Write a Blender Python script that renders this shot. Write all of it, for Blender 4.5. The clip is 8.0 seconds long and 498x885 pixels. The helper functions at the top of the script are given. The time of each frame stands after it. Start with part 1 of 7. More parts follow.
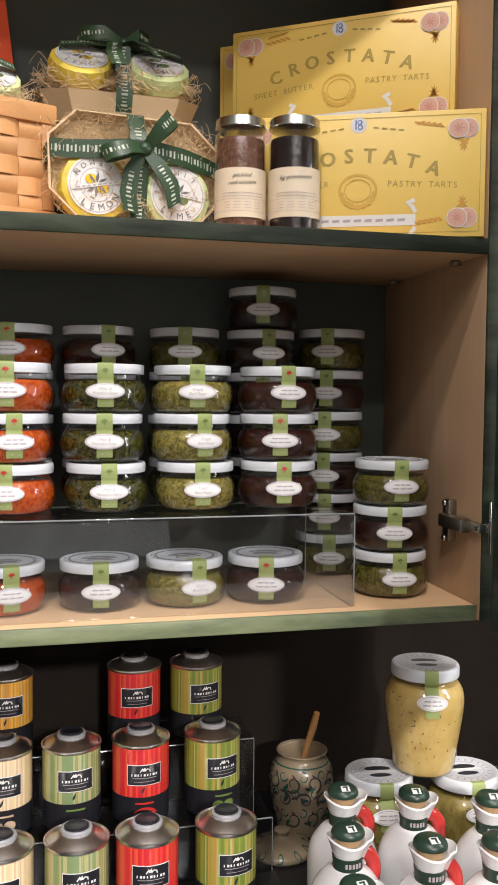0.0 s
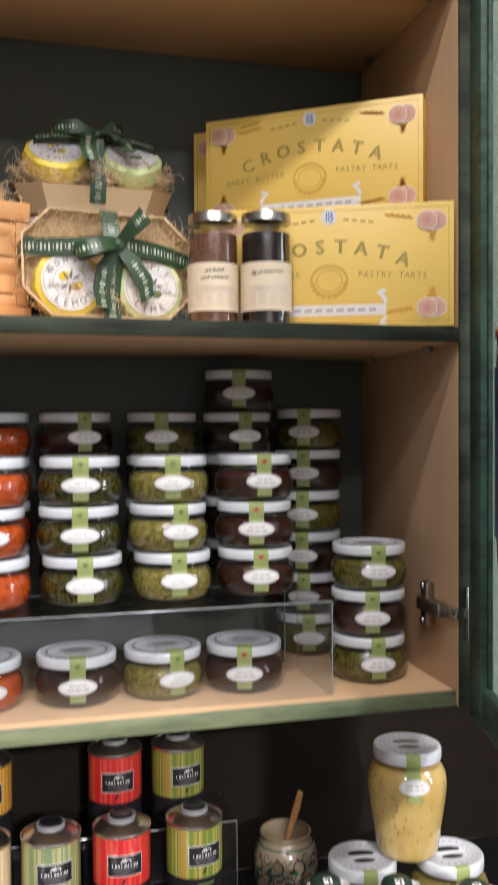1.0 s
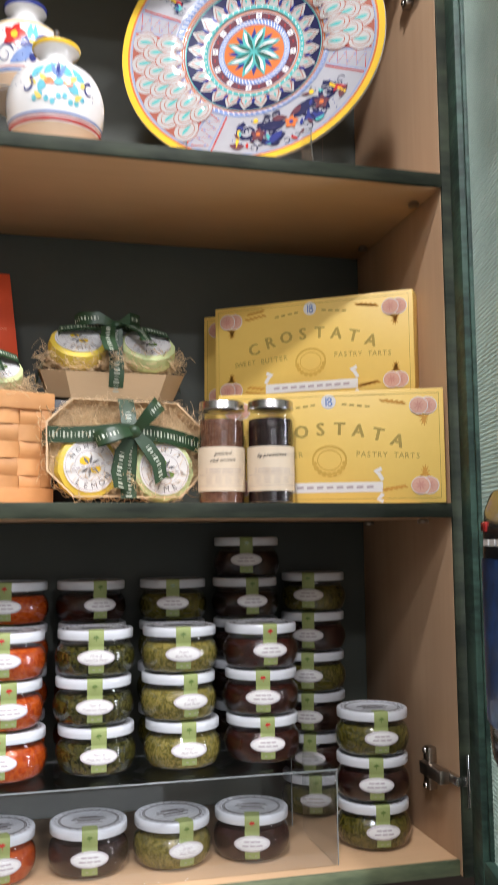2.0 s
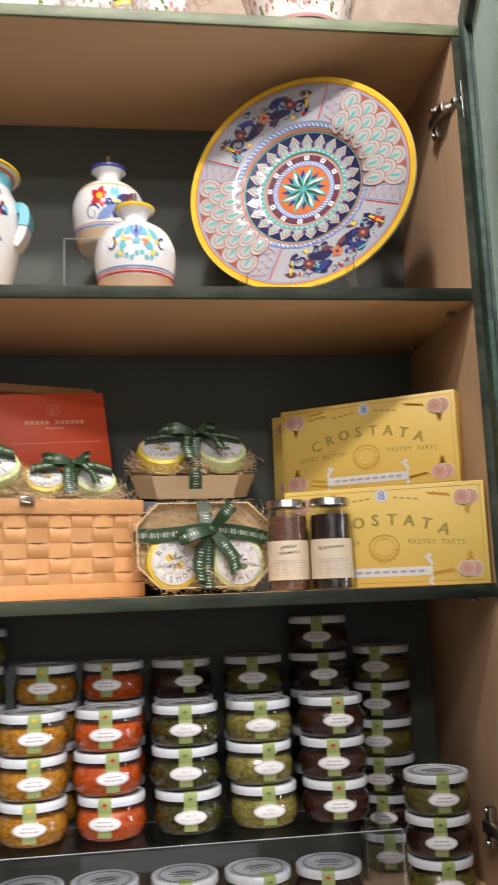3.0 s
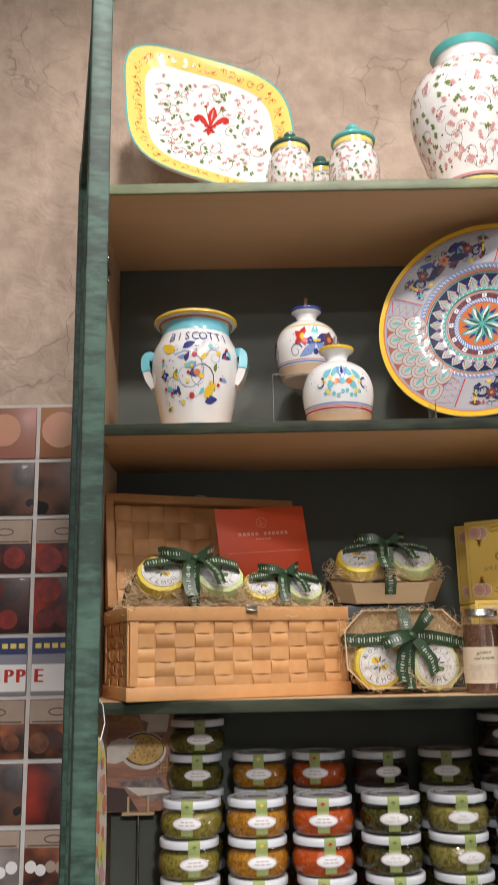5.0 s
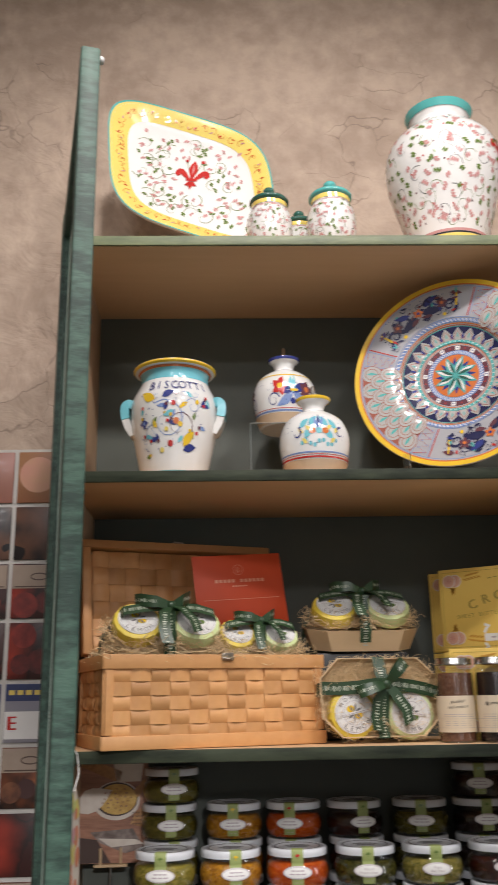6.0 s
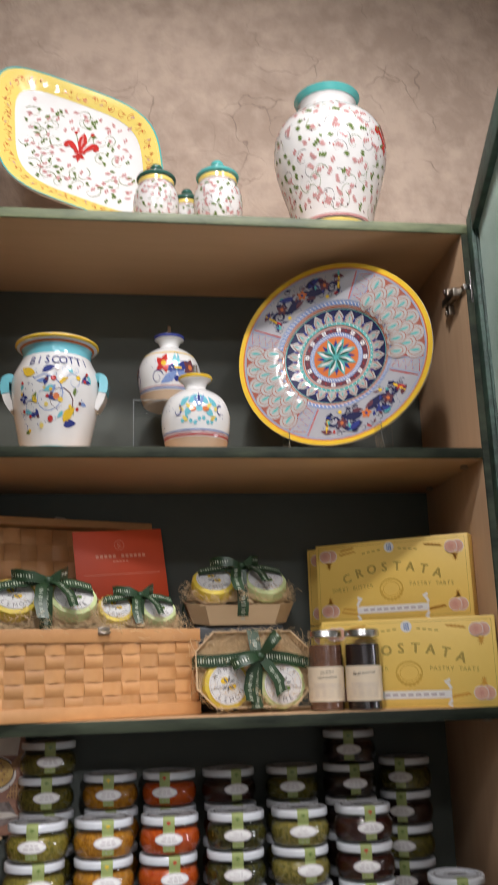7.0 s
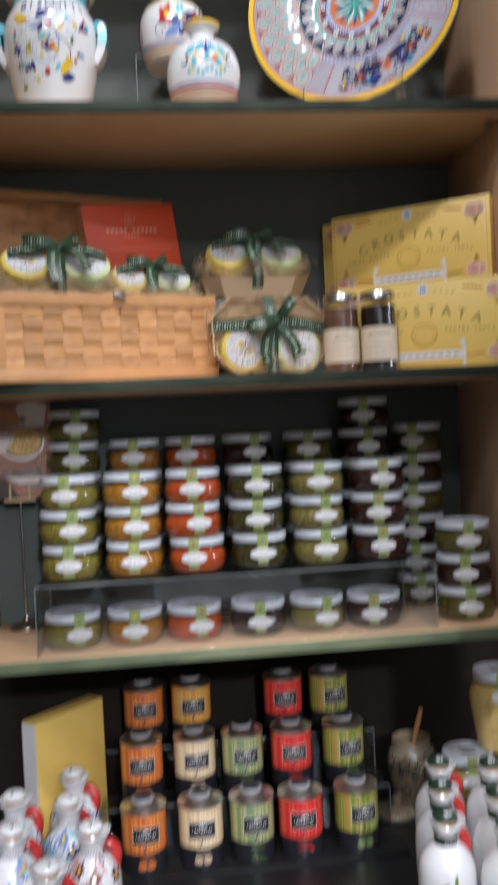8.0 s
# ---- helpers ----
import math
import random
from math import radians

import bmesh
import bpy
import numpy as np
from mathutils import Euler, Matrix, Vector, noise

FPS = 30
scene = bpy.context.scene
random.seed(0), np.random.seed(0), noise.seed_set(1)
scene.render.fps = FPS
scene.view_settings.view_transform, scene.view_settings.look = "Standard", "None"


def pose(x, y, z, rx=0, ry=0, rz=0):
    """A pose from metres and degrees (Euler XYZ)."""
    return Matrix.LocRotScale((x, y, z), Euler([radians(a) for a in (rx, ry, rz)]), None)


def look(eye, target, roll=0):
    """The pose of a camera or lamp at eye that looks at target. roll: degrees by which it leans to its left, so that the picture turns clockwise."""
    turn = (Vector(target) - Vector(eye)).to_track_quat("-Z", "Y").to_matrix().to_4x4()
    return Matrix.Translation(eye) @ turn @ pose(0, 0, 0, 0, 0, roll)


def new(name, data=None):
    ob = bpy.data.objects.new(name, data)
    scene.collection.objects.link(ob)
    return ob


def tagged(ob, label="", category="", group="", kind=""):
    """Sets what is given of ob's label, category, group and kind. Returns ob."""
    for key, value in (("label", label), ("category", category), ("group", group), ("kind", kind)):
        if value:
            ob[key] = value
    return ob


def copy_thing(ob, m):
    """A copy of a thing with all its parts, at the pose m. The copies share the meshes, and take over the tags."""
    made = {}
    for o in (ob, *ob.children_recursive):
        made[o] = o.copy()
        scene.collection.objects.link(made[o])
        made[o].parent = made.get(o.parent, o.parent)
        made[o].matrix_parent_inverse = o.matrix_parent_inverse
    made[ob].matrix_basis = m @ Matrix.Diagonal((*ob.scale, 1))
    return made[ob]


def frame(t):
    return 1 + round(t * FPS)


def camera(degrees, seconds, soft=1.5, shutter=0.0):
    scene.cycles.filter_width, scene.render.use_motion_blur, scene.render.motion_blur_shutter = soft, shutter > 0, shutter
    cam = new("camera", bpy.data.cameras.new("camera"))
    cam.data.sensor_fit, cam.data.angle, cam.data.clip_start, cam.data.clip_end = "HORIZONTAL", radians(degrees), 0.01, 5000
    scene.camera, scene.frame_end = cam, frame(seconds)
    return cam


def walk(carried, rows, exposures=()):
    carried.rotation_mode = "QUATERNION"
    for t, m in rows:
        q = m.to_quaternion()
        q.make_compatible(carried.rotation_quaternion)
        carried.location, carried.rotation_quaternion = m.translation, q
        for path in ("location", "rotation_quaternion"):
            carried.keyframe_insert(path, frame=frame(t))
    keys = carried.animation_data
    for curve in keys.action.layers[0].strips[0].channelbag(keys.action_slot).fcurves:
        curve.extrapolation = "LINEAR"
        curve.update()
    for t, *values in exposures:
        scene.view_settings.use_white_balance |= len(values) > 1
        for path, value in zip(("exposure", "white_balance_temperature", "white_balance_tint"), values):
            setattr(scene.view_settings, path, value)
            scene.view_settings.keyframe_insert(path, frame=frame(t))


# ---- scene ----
cam = camera(31.7, 8.0, shutter=0.5)
PATH = [
    (0, (0.03, 0.035, 1.413), (0.509, 1.974, 1.303), 0.5),
    (0.5, (0.036, 0.034, 1.431), (0.532, 1.969, 1.331), -0.0),
    (1, (0.042, 0.031, 1.469), (0.546, 1.966, 1.43), -0.3),
    (1.5, (0.044, 0.005, 1.516), (0.547, 1.938, 1.62), -0.6),
    (1.7, (0.03, -0.002, 1.518), (0.53, 1.928, 1.672), -0.5),
    (2.8, (0.037, -0.15, 1.573), (0.369, 1.798, 1.885), -1.6),
    (3, (0.039, -0.173, 1.569), (0.307, 1.782, 1.895), -2.2),
    (3.5, (-0.005, -0.223, 1.578), (0.137, 1.742, 1.92), -2.6),
    (4, (-0.059, -0.241, 1.576), (-0.01, 1.73, 1.91), -2.0),
    (4.5, (-0.077, -0.281, 1.591), (-0.066, 1.687, 1.95), -1.2),
    (4.7, (-0.077, -0.301, 1.606), (-0.075, 1.658, 2.01), -1.1),
    (5.8, (-0.084, -0.338, 1.625), (-0.067, 1.584, 2.18), -0.9),
    (6, (-0.08, -0.339, 1.622), (-0.022, 1.58, 2.182), -1.0),
    (6.5, (-0.052, -0.346, 1.631), (0.124, 1.568, 2.182), -1.3),
    (7, (-0.041, -0.358, 1.62), (0.222, 1.56, 2.121), -1.7),
    (7.4, (-0.034, -0.344, 1.577), (0.244, 1.607, 1.918), -2.0),
    (7.5, (-0.036, -0.338, 1.566), (0.242, 1.622, 1.847), -2.1),
    (8, (-0.046, -0.331, 1.499), (0.177, 1.656, 1.456), -2.7),
]
walk(cam, [(t, look(eye, target, roll)) for t, eye, target, roll in PATH],
     exposures=[(0.0, 0.02, 6500, 10), (1.0, 0.05, 6250, 10), (1.5, 0.13, 5950, 10), (3.0, -0.15, 6450, 10), (4.5, -0.36, 6550, 10), (6.0, -0.56, 6500, 10),
                (7.0, -0.60, 6250, 10), (7.5, -0.80, 5950, 10), (8.0, -0.46, 5750, 10)])

# ---- world and lamps ----
world = bpy.data.worlds.new("world")
scene.world = world
world.use_nodes = True
world.node_tree.nodes["Background"].inputs["Color"].default_value = (0.9, 0.85, 0.8, 1)
world.node_tree.nodes["Background"].inputs["Strength"].default_value = 0.03


def spot(name, eye, target, watts, angle, radius, colour, blend=0.6):
    data = bpy.data.lights.new(name, "SPOT")
    data.energy, data.spot_size, data.spot_blend, data.shadow_soft_size = watts, radians(angle), blend, radius
    data.color = colour
    ob = new(name, data)
    ob.matrix_world = look(eye, target)
    return ob


def area(name, eye, target, watts, sx, sy, colour):
    data = bpy.data.lights.new(name, "AREA")
    data.shape, data.size, data.size_y, data.energy, data.color = "RECTANGLE", sx, sy, watts, colour
    ob = new(name, data)
    ob.matrix_world = look(eye, target)
    return ob


WARM = (1.0, 0.94, 0.915)
SOFT = (1.0, 0.97, 0.985)
spot("ceiling_spot", (0.55, -0.08, 2.98), (0.20, 0.92, 1.95), 50, 110, 0.05, WARM, 0.9)
spot("ceiling_spot", (-0.06, -0.10, 2.98), (-0.04, 0.92, 1.95), 70, 110, 0.05, WARM, 0.9)
# two added fill spots, no fixture known, brightening the counter and lower shelves
spot("track_spot", (0.30, -2.40, 2.40), (-0.28, 0.80, 1.20), 315, 17, 0.06, SOFT, 1.0)
spot("track_spot", (0.45, -2.40, 2.40), (0.32, 0.82, 0.95), 340, 16, 0.06, WARM, 1.0)
area("side_window", (0.972, 0.50, 1.52), (0.0, 0.75, 1.42), 6.0, 0.22, 0.60, (0.95, 0.97, 1.0))
area("shop_window", (0.25, -2.58, 1.55), (0.25, 0.0, 1.55), 6, 1.7, 1.1, (0.90, 0.95, 1.0))
for lx, ly, watts in ((-0.55, -1.1, 27), (0.75, -1.1, 16), (-0.45, -2.1, 27), (0.65, -2.1, 17)):
    area("ceiling_downlight", (lx, ly, 3.19), (lx, ly + 0.001, 0), watts, 0.26, 0.26, SOFT)

# ---- materials ----


def links(tree, a, b):
    tree.links.new(a, b)


def node(tree, kind, **values):
    n = tree.nodes.new(kind)
    for key, value in values.items():
        if key in n.inputs:
            n.inputs[key].default_value = value
    return n


def mix_node(tree, fac, a, b, blend="MIX"):
    n = tree.nodes.new("ShaderNodeMix")
    n.data_type, n.blend_type = "RGBA", blend
    for slot, value in ((0, fac), (6, a), (7, b)):
        if hasattr(value, "is_output"):
            tree.links.new(value, n.inputs[slot])
        else:
            n.inputs[slot].default_value = value
    return n.outputs[2]


def rgba(c):
    return (c[0], c[1], c[2], 1.0)


def surface(name, colour, second=None, rough=0.5, metal=0.0, scale=(40, 8), stretch=(1, 1, 1), bump=0.1, bump_scale=None, coat=0.0,
            contrast=0.5, grime=0.0, sheen=0.0, spec=0.5, depth=0.001, island=0.0, vary=0.0, warp=0.0):
    """Principled material whose colour varies at two sizes, with fine relief."""
    m = bpy.data.materials.new(name)
    m.use_nodes = True
    t = m.node_tree
    p = t.nodes["Principled BSDF"]
    co = t.nodes.new("ShaderNodeTexCoord")
    info = t.nodes.new("ShaderNodeObjectInfo")
    add = t.nodes.new("ShaderNodeVectorMath")
    add.operation = "MULTIPLY_ADD"
    add.inputs[1].default_value = stretch
    off = t.nodes.new("ShaderNodeMath")
    off.operation = "MULTIPLY"
    off.inputs[1].default_value = 37.0
    links(t, info.outputs["Random"], off.inputs[0])
    links(t, co.outputs["Object"], add.inputs[0])
    links(t, off.outputs[0], add.inputs[2])
    fine = node(t, "ShaderNodeTexNoise", Scale=scale[0], Detail=5.0, Roughness=0.6)
    big = node(t, "ShaderNodeTexNoise", Scale=scale[1], Detail=3.0)
    links(t, add.outputs[0], fine.inputs["Vector"])
    links(t, add.outputs[0], big.inputs["Vector"])
    second = second or tuple(c * 0.75 for c in colour)
    ramp = t.nodes.new("ShaderNodeValToRGB")
    ramp.color_ramp.elements[0].position, ramp.color_ramp.elements[1].position = 0.5 - 0.25 / max(contrast, 0.05) * 0.5, 0.5 + 0.25 / max(contrast, 0.05) * 0.5
    blend = node(t, "ShaderNodeMath")
    blend.operation = "MULTIPLY_ADD"
    blend.inputs[1].default_value = 0.5
    half = node(t, "ShaderNodeMath")
    half.operation = "MULTIPLY"
    half.inputs[1].default_value = 0.5
    links(t, big.outputs["Fac"], half.inputs[0])
    links(t, fine.outputs["Fac"], blend.inputs[0])
    links(t, half.outputs[0], blend.inputs[2])
    links(t, blend.outputs[0], ramp.inputs[0])
    col = mix_node(t, ramp.outputs[0], rgba(colour), rgba(second))
    if island:
        geo = t.nodes.new("ShaderNodeNewGeometry")
        span = node(t, "ShaderNodeMapRange")
        span.inputs["To Min"].default_value, span.inputs["To Max"].default_value = 1 - island, 1 + island
        links(t, geo.outputs["Random Per Island"], span.inputs["Value"])
        col2 = t.nodes.new("ShaderNodeVectorMath")
        col2.operation = "SCALE"
        links(t, col, col2.inputs[0])
        links(t, span.outputs[0], col2.inputs["Scale"])
        col = col2.outputs[0]
    if vary:
        span = node(t, "ShaderNodeMapRange")
        span.inputs["To Min"].default_value, span.inputs["To Max"].default_value = 1 - vary, 1 + vary
        links(t, info.outputs["Random"], span.inputs["Value"])
        col3 = t.nodes.new("ShaderNodeVectorMath")
        col3.operation = "SCALE"
        links(t, col, col3.inputs[0])
        links(t, span.outputs[0], col3.inputs["Scale"])
        col = col3.outputs[0]
    links(t, col, p.inputs["Base Color"])
    p.inputs["Roughness"].default_value = rough
    p.inputs["Metallic"].default_value = metal
    p.inputs["Coat Weight"].default_value = coat
    p.inputs["Coat Roughness"].default_value = 0.06
    p.inputs["Specular IOR Level"].default_value = spec
    if bump:
        rel = node(t, "ShaderNodeTexNoise", Scale=bump_scale or scale[0] * 1.5, Detail=4.0, Distortion=warp)
        links(t, add.outputs[0], rel.inputs["Vector"])
        b = node(t, "ShaderNodeBump", Strength=bump, Distance=depth)
        links(t, rel.outputs["Fac"], b.inputs["Height"])
        links(t, b.outputs[0], p.inputs["Normal"])
    return m


def clear(name, tint=(0.97, 0.98, 0.98), rough=0.02, ior=1.45, top=0.8):
    """Thin clear sheet: lets light through, mirrors by Fresnel."""
    m = bpy.data.materials.new(name)
    m.use_nodes = True
    t = m.node_tree
    t.nodes.remove(t.nodes["Principled BSDF"])
    out = t.nodes["Material Output"]
    tr = node(t, "ShaderNodeBsdfTransparent", Color=rgba(tint))
    gl = node(t, "ShaderNodeBsdfGlossy", Roughness=rough, Color=(1, 1, 1, 1))
    lw = node(t, "ShaderNodeLayerWeight", Blend=0.5)
    pw = t.nodes.new("ShaderNodeMath")
    pw.operation = "POWER"
    pw.inputs[1].default_value = 5.0
    fr = t.nodes.new("ShaderNodeMath")
    fr.operation = "MULTIPLY_ADD"
    fr.inputs[1].default_value, fr.inputs[2].default_value = top, ((ior - 1) / (ior + 1)) ** 2
    links(t, lw.outputs["Facing"], pw.inputs[0])
    links(t, pw.outputs[0], fr.inputs[0])
    mx = t.nodes.new("ShaderNodeMixShader")
    links(t, fr.outputs[0], mx.inputs[0])
    links(t, tr.outputs[0], mx.inputs[1])
    links(t, gl.outputs[0], mx.inputs[2])
    links(t, mx.outputs[0], out.inputs[0])
    return m


def plain(name, colour, rough=0.4, coat=0.0, metal=0.0):
    return surface(name, colour, tuple(c * 0.88 for c in colour), rough=rough, coat=coat, metal=metal, scale=(120, 25), bump=0.04, depth=0.0004)


def striped(name, colours, seed):
    """Printed tin sleeve of narrow upright stripes round the can."""
    m = surface(name, colours[0], rough=0.3, coat=0.3, bump=0)
    t = m.node_tree
    p = t.nodes["Principled BSDF"]
    co = t.nodes.new("ShaderNodeTexCoord")
    sep = t.nodes.new("ShaderNodeSeparateXYZ")
    links(t, co.outputs["Object"], sep.inputs[0])
    at = t.nodes.new("ShaderNodeMath")
    at.operation = "ARCTAN2"
    links(t, sep.outputs[0], at.inputs[0])
    links(t, sep.outputs[1], at.inputs[1])
    no = t.nodes.new("ShaderNodeTexWhiteNoise")
    no.noise_dimensions = "1D"
    fl = t.nodes.new("ShaderNodeMath")
    fl.operation = "MULTIPLY_ADD"
    fl.inputs[1].default_value, fl.inputs[2].default_value = 16.0, seed
    links(t, at.outputs[0], fl.inputs[0])
    fo = t.nodes.new("ShaderNodeMath")
    fo.operation = "FLOOR"
    links(t, fl.outputs[0], fo.inputs[0])
    links(t, fo.outputs[0], no.inputs["W"])
    ramp = t.nodes.new("ShaderNodeValToRGB")
    ramp.color_ramp.interpolation = "CONSTANT"
    for i, c in enumerate(colours):
        e = ramp.color_ramp.elements[i] if i < 2 else ramp.color_ramp.elements.new(0.5)
        e.position, e.color = i / len(colours), rgba(c)
    links(t, no.outputs["Value"], ramp.inputs[0])
    links(t, ramp.outputs[0], p.inputs["Base Color"])
    return m


M_GREEN = surface("green_paint", (0.054, 0.108, 0.080), (0.020, 0.042, 0.032), spec=0.35, rough=0.55, scale=(85, 12), stretch=(0.6, 0.6, 2.2), bump=0.35, contrast=1.6)
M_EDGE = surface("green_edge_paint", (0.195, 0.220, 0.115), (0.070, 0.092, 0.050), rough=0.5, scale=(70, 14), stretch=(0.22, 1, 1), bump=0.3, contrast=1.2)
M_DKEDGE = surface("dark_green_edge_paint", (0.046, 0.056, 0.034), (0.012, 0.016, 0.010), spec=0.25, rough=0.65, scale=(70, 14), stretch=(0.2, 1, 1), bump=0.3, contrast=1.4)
M_PLY = surface("plywood", (0.64, 0.42, 0.24), (0.53, 0.335, 0.18), rough=0.55, scale=(26, 3), stretch=(0.25, 2.2, 1), bump=0.08, contrast=0.35)
M_PLYV = surface("plywood_upright", (0.52, 0.35, 0.215), (0.39, 0.245, 0.14), rough=0.55, scale=(24, 4), stretch=(1, 2.6, 0.22), bump=0.08, contrast=0.4)
M_BACK = surface("dark_green_board", (0.078, 0.088, 0.072), (0.053, 0.061, 0.050), rough=0.6, scale=(30, 3), bump=0.15, contrast=0.3)
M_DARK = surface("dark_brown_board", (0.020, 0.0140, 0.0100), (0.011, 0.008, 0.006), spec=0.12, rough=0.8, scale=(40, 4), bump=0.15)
M_BLACK = surface("black_counter", (0.008, 0.008, 0.009), (0.013, 0.013, 0.014), rough=0.35, scale=(60, 8), bump=0.05)


def plaster():
    m = surface("trowelled_plaster", (0.48, 0.375, 0.295), (0.355, 0.268, 0.207), rough=0.8, scale=(28, 5.0), bump=1.0, bump_scale=13, contrast=1.3, depth=0.010, warp=1.1)
    t = m.node_tree
    p = t.nodes["Principled BSDF"]
    base = p.inputs["Base Color"].links[0].from_socket
    co = t.nodes.new("ShaderNodeTexCoord")
    warp = node(t, "ShaderNodeTexNoise", Scale=5.0, Detail=4.0)
    links(t, co.outputs["Object"], warp.inputs["Vector"])
    mixed = mix_node(t, 0.22, (0, 0, 0, 1), (0, 0, 0, 1))
    mx = mixed.node
    links(t, co.outputs["Object"], mx.inputs[6])
    links(t, warp.outputs["Color"], mx.inputs[7])
    vo = node(t, "ShaderNodeTexVoronoi", Scale=11.0)
    vo.feature = "DISTANCE_TO_EDGE"
    links(t, mixed, vo.inputs["Vector"])
    lin = node(t, "ShaderNodeMapRange")
    lin.inputs["From Min"].default_value, lin.inputs["From Max"].default_value = 0.001, 0.016
    lin.inputs["To Min"].default_value, lin.inputs["To Max"].default_value = 1.0, 0.0
    links(t, vo.outputs["Distance"], lin.inputs["Value"])
    mask = node(t, "ShaderNodeTexNoise", Scale=6.5, Detail=2.0)
    links(t, co.outputs["Object"], mask.inputs["Vector"])
    cut = node(t, "ShaderNodeMapRange")
    cut.inputs["From Min"].default_value, cut.inputs["From Max"].default_value = 0.54, 0.64
    links(t, mask.outputs["Fac"], cut.inputs["Value"])
    both = t.nodes.new("ShaderNodeMath")
    both.operation = "MULTIPLY"
    links(t, lin.outputs[0], both.inputs[0])
    links(t, cut.outputs[0], both.inputs[1])
    soft = t.nodes.new("ShaderNodeMath")
    soft.operation = "MULTIPLY"
    soft.inputs[1].default_value = 0.50
    links(t, both.outputs[0], soft.inputs[0])
    links(t, mix_node(t, soft.outputs[0], base, (0.13, 0.09, 0.072, 1)), p.inputs["Base Color"])
    old = p.inputs["Normal"].links[0].from_node
    b = node(t, "ShaderNodeBump", Strength=0.5, Distance=0.002)
    b.invert = True
    links(t, both.outputs[0], b.inputs["Height"])
    links(t, old.outputs[0], b.inputs["Normal"])
    links(t, b.outputs[0], p.inputs["Normal"])
    return m


M_PLASTER = plaster()
M_FLOOR = surface("shop_floor", (0.34, 0.29, 0.24), rough=0.5, scale=(20, 2))
M_ROOM = surface("room_paint", (0.40, 0.36, 0.31), rough=0.8, scale=(20, 2), bump=0.05)
M_CEIL = surface("ceiling_paint", (0.68, 0.65, 0.61), rough=0.9, scale=(20, 2), bump=0.05)
M_STEEL = surface("steel", (0.62, 0.60, 0.57), rough=0.25, metal=1.0, bump=0.03)
M_NICKEL = surface("dark_nickel", (0.42, 0.37, 0.31), rough=0.32, metal=1.0, bump=0.03)
M_WIRE = surface("galvanised_wire", (0.34, 0.43, 0.37), (0.26, 0.34, 0.29), rough=0.45, metal=0.2, bump=0)
M_GLASS = clear("jar_glass", (0.985, 0.99, 0.985), 0.02, 1.54)
M_ACRYL = clear("acrylic", (0.925, 0.93, 0.935), 0.012, 1.5, 0.40)
M_ACRYL_THIN = clear("thin_acrylic", (0.97, 0.975, 0.98), 0.02, 1.03, 0.12)
M_ACRYL_EDGE = surface("polished_acrylic_edge", (0.27, 0.29, 0.29), (0.16, 0.18, 0.18), rough=0.15, bump=0)
M_LID = surface("white_lid", (0.65, 0.67, 0.70), (0.57, 0.59, 0.62), rough=0.28, coat=0.3, bump=0.02)
M_PAPER = surface("label_paper", (0.72, 0.71, 0.69), (0.66, 0.65, 0.63), rough=0.7, bump=0.03)
M_STRIP = surface("green_seal_paper", (0.31, 0.36, 0.13), (0.23, 0.28, 0.085), rough=0.6, bump=0.03)
M_INK = plain("grey_ink", (0.16, 0.15, 0.15), 0.7)
M_LINE = plain("mauve_ink", (0.42, 0.36, 0.38), 0.7)
M_CREAM = surface("cream_label", (0.72, 0.61, 0.46), (0.66, 0.55, 0.40), rough=0.7, bump=0.03)
M_YBOX = surface("yellow_carton", (0.80, 0.56, 0.135), (0.74, 0.50, 0.11), rough=0.45, scale=(90, 6), bump=0.04, contrast=0.3)
M_YINK = plain("olive_gold_ink", (0.42, 0.30, 0.060), 0.5)
M_YINK2 = plain("amber_ink", (0.60, 0.30, 0.035), 0.5)
M_PINKI = plain("pink_ink", (0.66, 0.37, 0.27), 0.5)
M_RED_CARD = surface("orange_red_card", (0.68, 0.080, 0.022), (0.62, 0.07, 0.02), rough=0.5, bump=0.03)
M_PEACH = plain("peach_ink", (0.82, 0.36, 0.24), 0.5)
M_WOVEN = surface("wood_splint", (0.64, 0.34, 0.135), (0.48, 0.225, 0.08), vary=0.16, rough=0.5, scale=(60, 7), stretch=(1, 1, 1), bump=0.15, contrast=0.45)
M_BALSA = surface("pale_poplar", (0.62, 0.45, 0.27), (0.52, 0.36, 0.20), rough=0.65, scale=(50, 8), stretch=(0.2, 1, 1), bump=0.1)
M_STRAW = surface("excelsior", (0.74, 0.56, 0.34), (0.60, 0.43, 0.23), rough=0.7, island=0.25, bump=0)
M_RIBBON = surface("green_ribbon", (0.026, 0.060, 0.024), (0.018, 0.045, 0.018), rough=0.4, scale=(300, 20), bump=0.1)
M_RTEXT = plain("ribbon_print", (0.50, 0.54, 0.44), 0.6)
M_LEMON = surface("yellow_tissue", (0.76, 0.60, 0.08), (0.68, 0.50, 0.05), rough=0.5, bump=0.4, bump_scale=60, depth=0.002)
M_LIME = surface("pale_green_tissue", (0.62, 0.70, 0.36), (0.54, 0.62, 0.28), rough=0.5, bump=0.4, bump_scale=60, depth=0.002)

